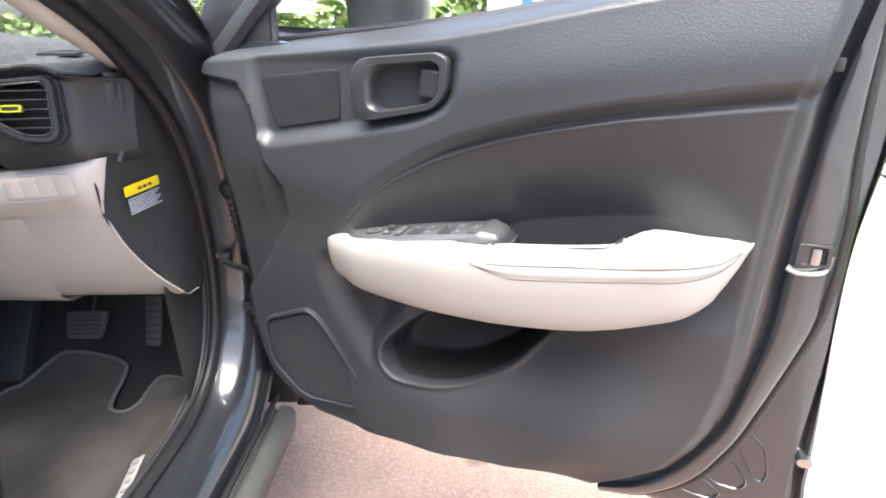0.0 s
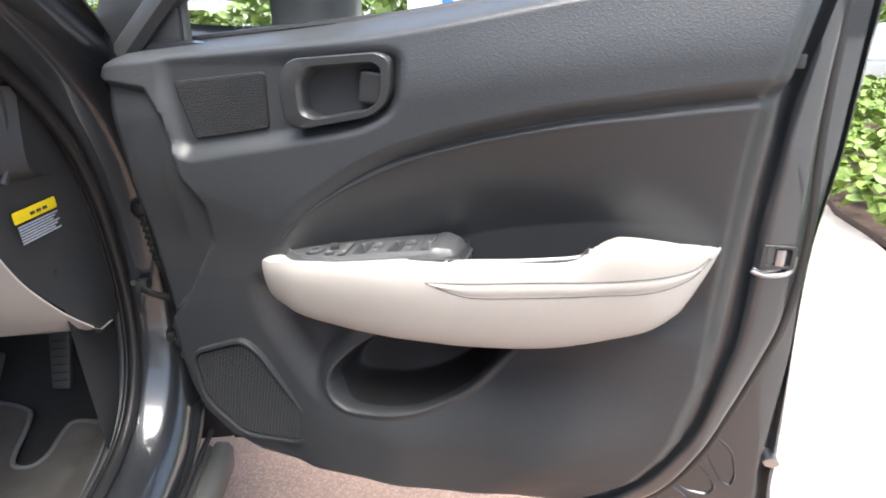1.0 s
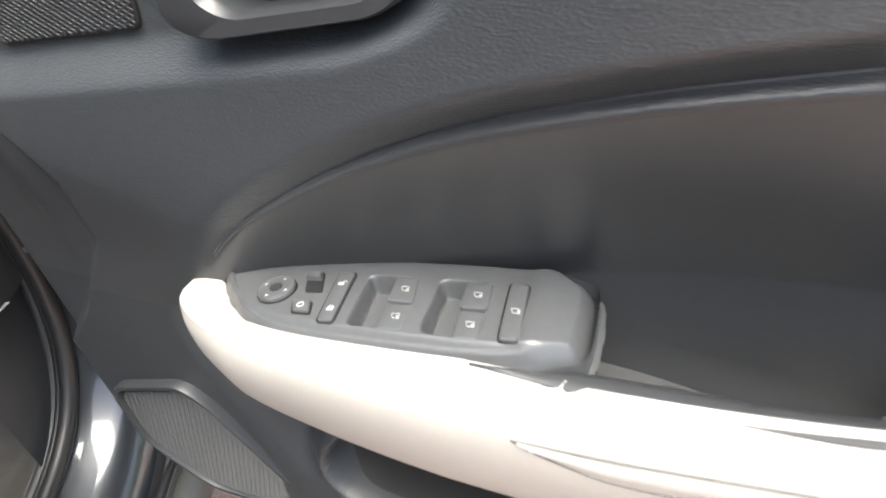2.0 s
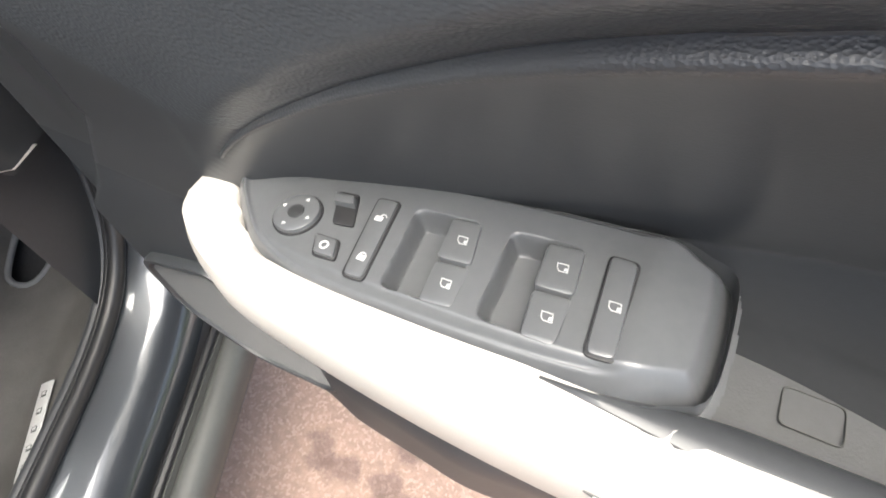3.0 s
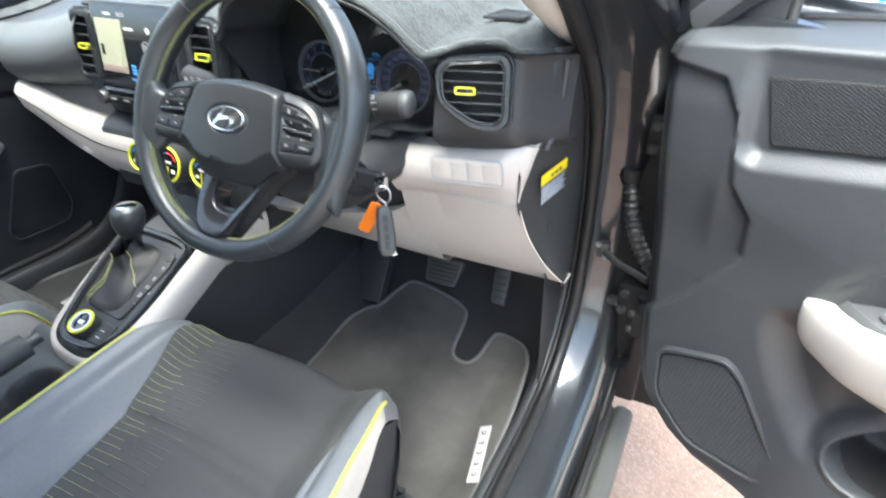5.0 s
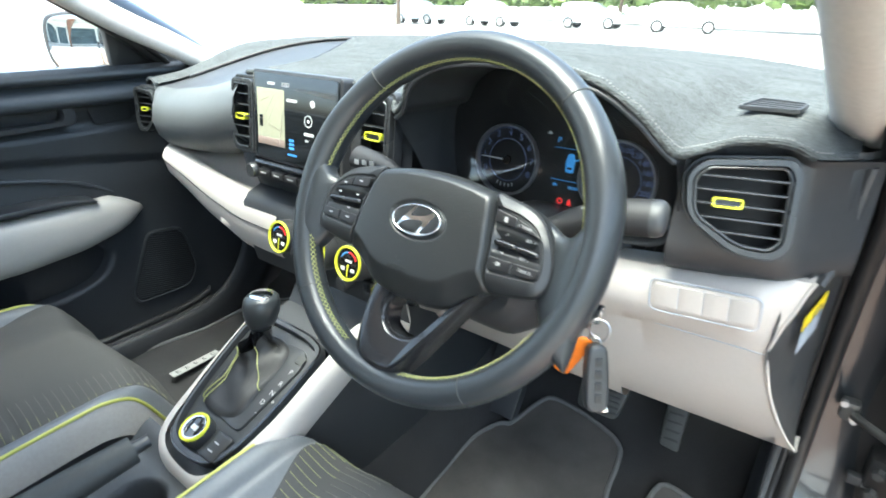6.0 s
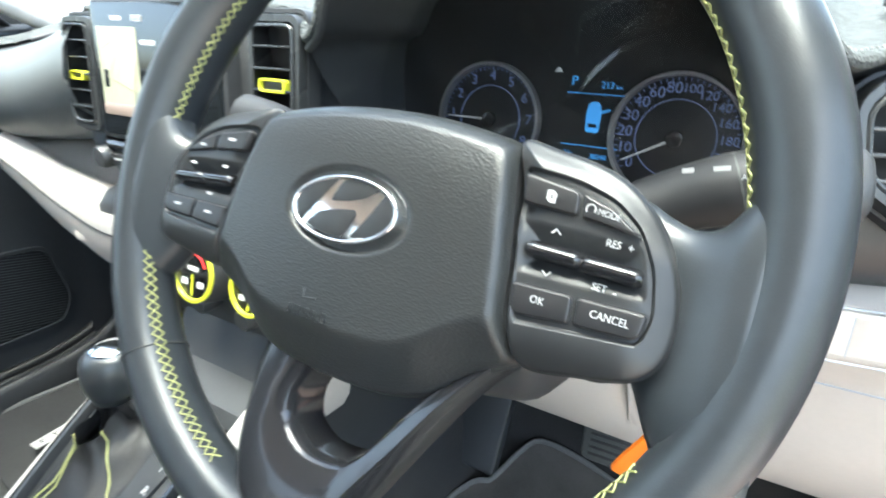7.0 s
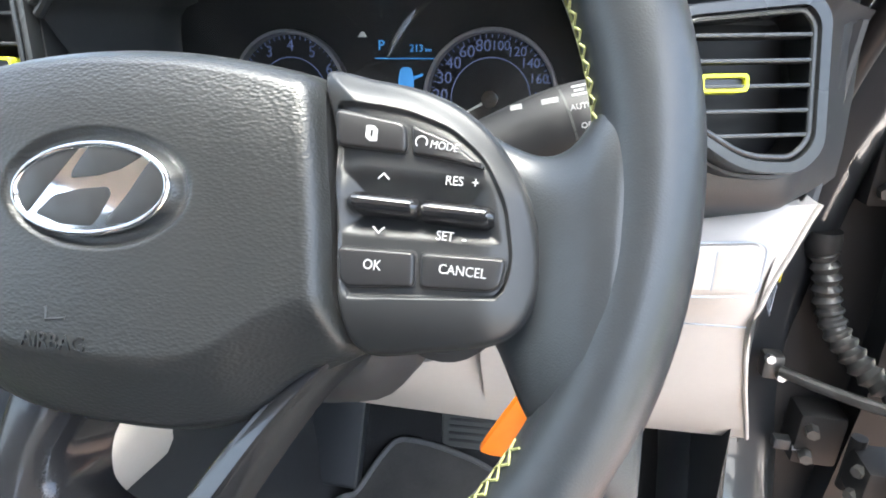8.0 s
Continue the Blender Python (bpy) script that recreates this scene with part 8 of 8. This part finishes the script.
def wing_mirror(m, sd, label):
    wm = thing("wing_mirror", label, "wing mirror", m, group="wing mirrors")
    o = curve([(-0.105, 0.0), (-0.095, 0.060), (-0.05, 0.078), (0.06, 0.078), (0.095, 0.060), (0.10, -0.02), (0.085, -0.06), (-0.06, -0.068), (-0.095, -0.045)], 60, True)
    rows_ = [[(x * k, y * k, z) for x, y in o] for k, z in ((0.93, 0.006), (1.0, 0.004), (1.03, -0.02), (0.98, -0.055), (0.8, -0.09), (0.4, -0.105))]
    part("housing", loft(rows_), "satin_dark", wm, "black mirror housing", sharp=70)
    part("mirror_glass", plate([tuple(p * 0.90) for p in o], 0.003, 0.001, back=0.004), "mirror", wm, "mirror glass")
    part("accent", tube([(sd * 0.100, 0.082, -0.01), (sd * 0.112, 0.04, -0.012), (sd * 0.118, 0.0, -0.012)], [0.004, 0.012, 0.006], 10), "lime", wm, "lime accent strip")
    part("foot", tube([(sd * 0.09, -0.04, -0.02), (sd * 0.17, -0.075, -0.03)], [0.03, 0.028], 12), "satin_dark", wm)
    return wm


wing_mirror(Matrix.Translation((-0.945, 0.825, 1.112)) @ Matrix.Rotation(radians(33), 4, 'Z') @ Matrix.Rotation(radians(90), 4, 'X'), 1, "black passenger wing mirror with lime accent")
wing_mirror(DOOR @ Matrix.Translation((0.055, 1.19, -0.20)) @ Matrix.Rotation(radians(-75), 4, 'Y'), -1, "black driver's wing mirror with lime accent")


# ---- outside ----
M["leaf"] = shade("leaf", (0.13, 0.20, 0.03), 0.45, vary=0.35, scale=9, fine=0.2, fine_scale=60)
M["leaf_far"] = shade("leaf_far", (0.12, 0.18, 0.04), 0.6, vary=0.4, scale=2.0, fine=0.3, fine_scale=9)
M["soil"] = shade("soil", (0.09, 0.06, 0.045), 0.95, vary=0.3, scale=12, grain=0.6, grain_scale=60, depth=0.01)
M["white_wall"] = shade("white_wall", (0.78, 0.78, 0.76), 0.7, vary=0.05, scale=0.6)
M["blue_sign"] = shade("blue_sign", (0.03, 0.15, 0.42), 0.5, vary=0.06)
M["brown_post"] = shade("brown_post", (0.20, 0.10, 0.06), 0.6, vary=0.15)
M["tyre"] = shade("tyre", (0.02, 0.02, 0.02), 0.8, vary=0.2)
M["alloy"] = shade("alloy", (0.6, 0.6, 0.61), 0.3, metal=0.9, vary=0.05)
M["pale_car"] = shade("pale_car", (0.42, 0.46, 0.40), 0.25, metal=0.3, coat=1.0, vary=0.03)
M["white_car"] = shade("white_car", (0.75, 0.76, 0.77), 0.3, coat=1.0, vary=0.02)
M["silver_car"] = shade("silver_car", (0.55, 0.56, 0.57), 0.25, metal=0.5, coat=1.0, vary=0.03)
M["car_glass"] = shade("car_glass", (0.03, 0.04, 0.045), 0.06, coat=0.5)
M["shop_glass"] = shade("shop_glass", (0.07, 0.11, 0.13), 0.45, vary=0.6, scale=1.6)
M["bark"] = shade("bark", (0.14, 0.10, 0.07), 0.9, vary=0.3, scale=8, grain=0.8, grain_scale=30, depth=0.01)
rng = random.Random(7)


def leaves(name, places, size, material, label, category, kind="stuff"):
    """Many folded leaves in one mesh."""
    verts, faces = [], []
    for p in places:
        s = size * rng.uniform(0.6, 1.3)
        m = Euler((rng.uniform(-0.9, 0.9), rng.uniform(-0.9, 0.9), rng.uniform(0, 6.283))).to_matrix()
        k = len(verts)
        for q in ((0, -1, 0), (0.55, -0.45, 0.12), (0.62, 0.1, 0.16), (0.35, 0.6, 0.1), (0, 1, 0), (-0.35, 0.6, 0.1), (-0.62, 0.1, 0.16), (-0.55, -0.45, 0.12)):
            verts.append(Vector(p) + m @ (Vector(q) * s))
        faces += [(k, k + 1, k + 2, k + 3, k + 4), (k, k + 4, k + 5, k + 6, k + 7)]
    me = bpy.data.meshes.new(name)
    me.from_pydata([tuple(v) for v in verts], [], faces)
    me.materials.append(M[material])
    return tagged(new(name, me), label, category, kind=kind)


bed = tagged(part("planting_bed", plate([(4.25, 3.35), (4.0, 2.6), (3.6, 1.6), (3.45, -2), (8, -2), (14, 9), (9.5, 11.5), (6.2, 6.6)], 0.06, 0.02, back=-0.012), "soil", None), "dark soil planting bed", "garden bed", kind="structure")
inside = [(4.2, 3.4), (3.95, 2.6), (3.55, 1.6), (3.4, -2), (8, -2), (14, 9), (9.5, 11.5), (6.1, 6.6)]
spots = []
depth_map = edge_distance(*np.meshgrid(np.linspace(3.3, 14, 300), np.linspace(-2, 11.5, 300)), inside)
while len(spots) < 15000:
    x, y = rng.uniform(3.3, 14), rng.uniform(-2, 11.5)
    ix = min(299, int((x - 3.3) / 10.7 * 300))
    dd = float(depth_map[min(299, int((y + 2) / 13.5 * 300)), ix])
    near_ = math.hypot(x - 1.2, y)
    if dd < -0.05 or rng.random() > min(1.0, (5.5 / near_) ** 1.5):
        continue
    h = 0.20 + 0.28 * min(1, max(0, dd) / 0.8) + 0.14 * noise.noise((x * 1.4, y * 1.4, 0))
    spots.append((x, y, 0.03 + h * rng.uniform(0.25, 1.0) ** 0.5))
leaves("ground_cover", spots, 0.055, "leaf", "bright green leafy ground cover beside the path", "ground cover")
far = []
for i in range(9000):
    a = rng.uniform(0, 1)
    x = -60 + 130 * a
    y = 42 + 10 * math.sin(a * 9) + rng.uniform(0, 5)
    top_ = 3.5 + 2.2 * noise.noise((x * 0.11, 0, 3)) + 1.2 * noise.noise((x * 0.4, 0, 5))
    far.append((x, y, rng.uniform(1.3, max(1.8, top_))))
leaves("far_trees", far, 0.42, "leaf_far", "distant sunlit green trees along the lot", "trees")


def tree(x, y, h, seed):
    r_ = random.Random(seed)
    t = thing("tree", "leafy green tree at the edge of the lot", "tree", Matrix.Translation((x, y, 0)), group="trees round the lot")
    bm = tube([(0, 0, -0.05), (0.05, 0.02, h * 0.25), (0.0, 0.1, h * 0.5), (0.1, 0.0, h * 0.75)], [0.16, 0.12, 0.09, 0.04], 8)
    for k in range(6):
        a = k * 1.05 + r_.random()
        z0 = h * (0.35 + 0.06 * k)
        tube([(0, 0, z0), (math.cos(a) * h * 0.16, math.sin(a) * h * 0.16, z0 + h * 0.10), (math.cos(a) * h * 0.28, math.sin(a) * h * 0.28, z0 + h * 0.16)], [0.06, 0.04, 0.015], 6, bm=bm)
    part("trunk", bm, "bark", t)
    places = []
    for k in range(14):
        c = Vector((r_.gauss(0, h * 0.16), r_.gauss(0, h * 0.16), h * r_.uniform(0.45, 0.95)))
        for _ in range(110):
            places.append(c + Vector((r_.gauss(0, 0.1), r_.gauss(0, 0.1), r_.gauss(0, 0.075))) * h)
    cr = leaves("crown", places, 0.16, "leaf_far", "", "")
    cr.parent = t
    for k in ("kind", "label", "category"):
        if k in cr:
            del cr[k]


for i, (x, y, h) in enumerate(((6.5, 24, 6), (14, 30, 7), (-26, 30, 7), (9.5, 16, 4.5), (-14, 38, 6))):
    tree(x, y, h, i)


def parked_car(m, paint, label, size=1.0):
    """A small hatchback seen from some way off."""
    c = thing("parked_car", label, "car", m, group="parked cars")
    prof = [(-1.95, 0.35), (-2.0, 0.7), (-1.9, 1.0), (-1.7, 1.42), (-1.2, 1.52), (0.1, 1.48), (0.9, 1.05), (1.7, 0.92), (1.98, 0.7), (1.98, 0.32)]
    secs = []
    for y_, k in ((-0.84, 0.93), (-0.80, 0.985), (-0.6, 1.0), (0.6, 1.0), (0.80, 0.985), (0.84, 0.93)):
        secs.append([(x * (0.97 + 0.03 * k), y_ * (1 - 0.16 * max(0, (z - 0.95) / 0.6)), 0.32 + (z - 0.32) * k) for x, z in prof])
    part("body", loft(secs), paint, c, sharp=40)
    for s_ in (1, -1):
        for o in ([(-1.55, 1.05), (-1.35, 1.40), (-0.45, 1.43), (-0.45, 1.03)], [(-0.38, 1.03), (-0.38, 1.43), (0.05, 1.40), (0.7, 1.06)]):
            p = part("side_window", plate(rounded(o, 0.05), 0.02, 0.005), "car_glass", c)
            p.matrix_basis = Matrix.Translation((0, s_ * 0.775, 0)) @ Matrix.Rotation(radians(90 + s_ * 9), 4, 'X') @ Matrix.Translation((0, 0, -0.01)) if s_ < 0 else Matrix.Translation((0, 0.765, 0)) @ Matrix.Rotation(radians(97), 4, 'X') @ Matrix.Translation((0, 0.0, -0.01))
        for x in (-1.25, 1.25):
            w_ = part("wheel", tube([(x, s_ * 0.62, 0.32), (x, s_ * 0.85, 0.32)], [0.32, 0.32], 28), "tyre", c)
            part("rim", tube([(x, s_ * 0.84, 0.32), (x, s_ * 0.86, 0.32)], [0.225, 0.21], 24), "alloy", w_)
            for k in range(5):
                a = k * 1.2566
                part("spoke_gap", tube([(x + 0.13 * math.cos(a), s_ * 0.858, 0.32 + 0.13 * math.sin(a)), (x + 0.13 * math.cos(a), s_ * 0.866, 0.32 + 0.13 * math.sin(a))], 0.035, 8), "tyre", w_)
    part("lamp", box(0.06, 1.4, 0.14, 0.02, (1.93, 0, 0.72)), "alloy", c)
    part("rear_lamp", box(0.05, 1.45, 0.16, 0.02, (-1.97, 0, 0.85)), "red_plastic", c)
    return c


GZ = -0.012
parked_car(pose(1.3, 21.0, GZ, 0, 0, 178), "pale_car", "pale green-grey hatchback parked across the lot")
parked_car(pose(-8.5, 33.0, GZ, 0, 0, 12), "white_car", "white car parked far across the lot")
parked_car(pose(-14.5, 35.0, GZ, 0, 0, 5), "silver_car", "silver car parked far across the lot")
parked_car(pose(-20.5, 33.0, GZ, 0, 0, -6), "white_car", "white car parked far across the lot")
parked_car(pose(-26.5, 33.0, GZ, 0, 0, -2), "silver_car", "silver car parked far across the lot")
parked_car(pose(-3.3, 2.3, GZ, 0, 0, 92), "white_car", "white car parked alongside on the passenger side")
parked_car(pose(12.5, 11.5, GZ, 0, 0, 205), "silver_car", "silver car parked beyond the planting")
# signs and posts seen through the driver's window
sg = thing("sign_board", "white sign board with a blue strip beside the lot", "sign", pose(2.6, 9.5, 0))
part("board", box(2.6, 0.12, 3.0, 0.02, (0.4, 0.0, 1.55)), "white_wall", sg)
part("blue_strip", box(0.18, 0.012, 2.4, 0.003, (-0.28, -0.067, 1.5)), "blue_sign", sg, "blue strip")
part("dark_post", box(0.2, 0.14, 3.0, 0.02, (0.62, -0.08, 1.5)), "sill_plastic", sg)
part("foot", box(2.4, 0.3, 0.1, 0.02, (0.4, 0, 0.04)), "concrete", sg)
wl = thing("white_building", "long low white building across the lot", "building", pose(6, 55, 0))
part("wall", box(70, 8, 5.5, 0.05, (0, 6, 2.7)), "white_wall", wl)
part("roof", box(72, 9, 0.4, 0.05, (0, 6, 5.6)), "silver_car", wl)
for i in range(8):
    part("window", box(3.2, 0.1, 1.8, 0.02, (-30 + i * 8, 1.97, 2.6)), "shop_glass", wl)
# showroom behind the car, seen in the wing mirror
sh = thing("showroom", "glazed showroom with a brown post behind the car", "building", pose(-5.5, -13, 0))
part("wall", box(18, 6, 4.8, 0.05, (0, -4, 2.39)), "white_wall", sh)
for i in range(6):
    w_ = part("window", box(2.3, 0.1, 3.0, 0.02, (-7 + i * 2.8, -0.98, 1.75)), "shop_glass", sh)
    part("mullion", box(0.1, 0.14, 3.1, 0.01, (-5.6 + i * 2.8, -0.95, 1.75)), "alloy", sh)
part("brown_post", box(0.30, 0.30, 4.2, 0.02, (3.45, 2.2, 2.09)), "brown_post", sh, "brown canopy post")
part("canopy", box(18, 4.0, 0.3, 0.03, (0, 0.6, 4.3)), "white_wall", sh, "white canopy")
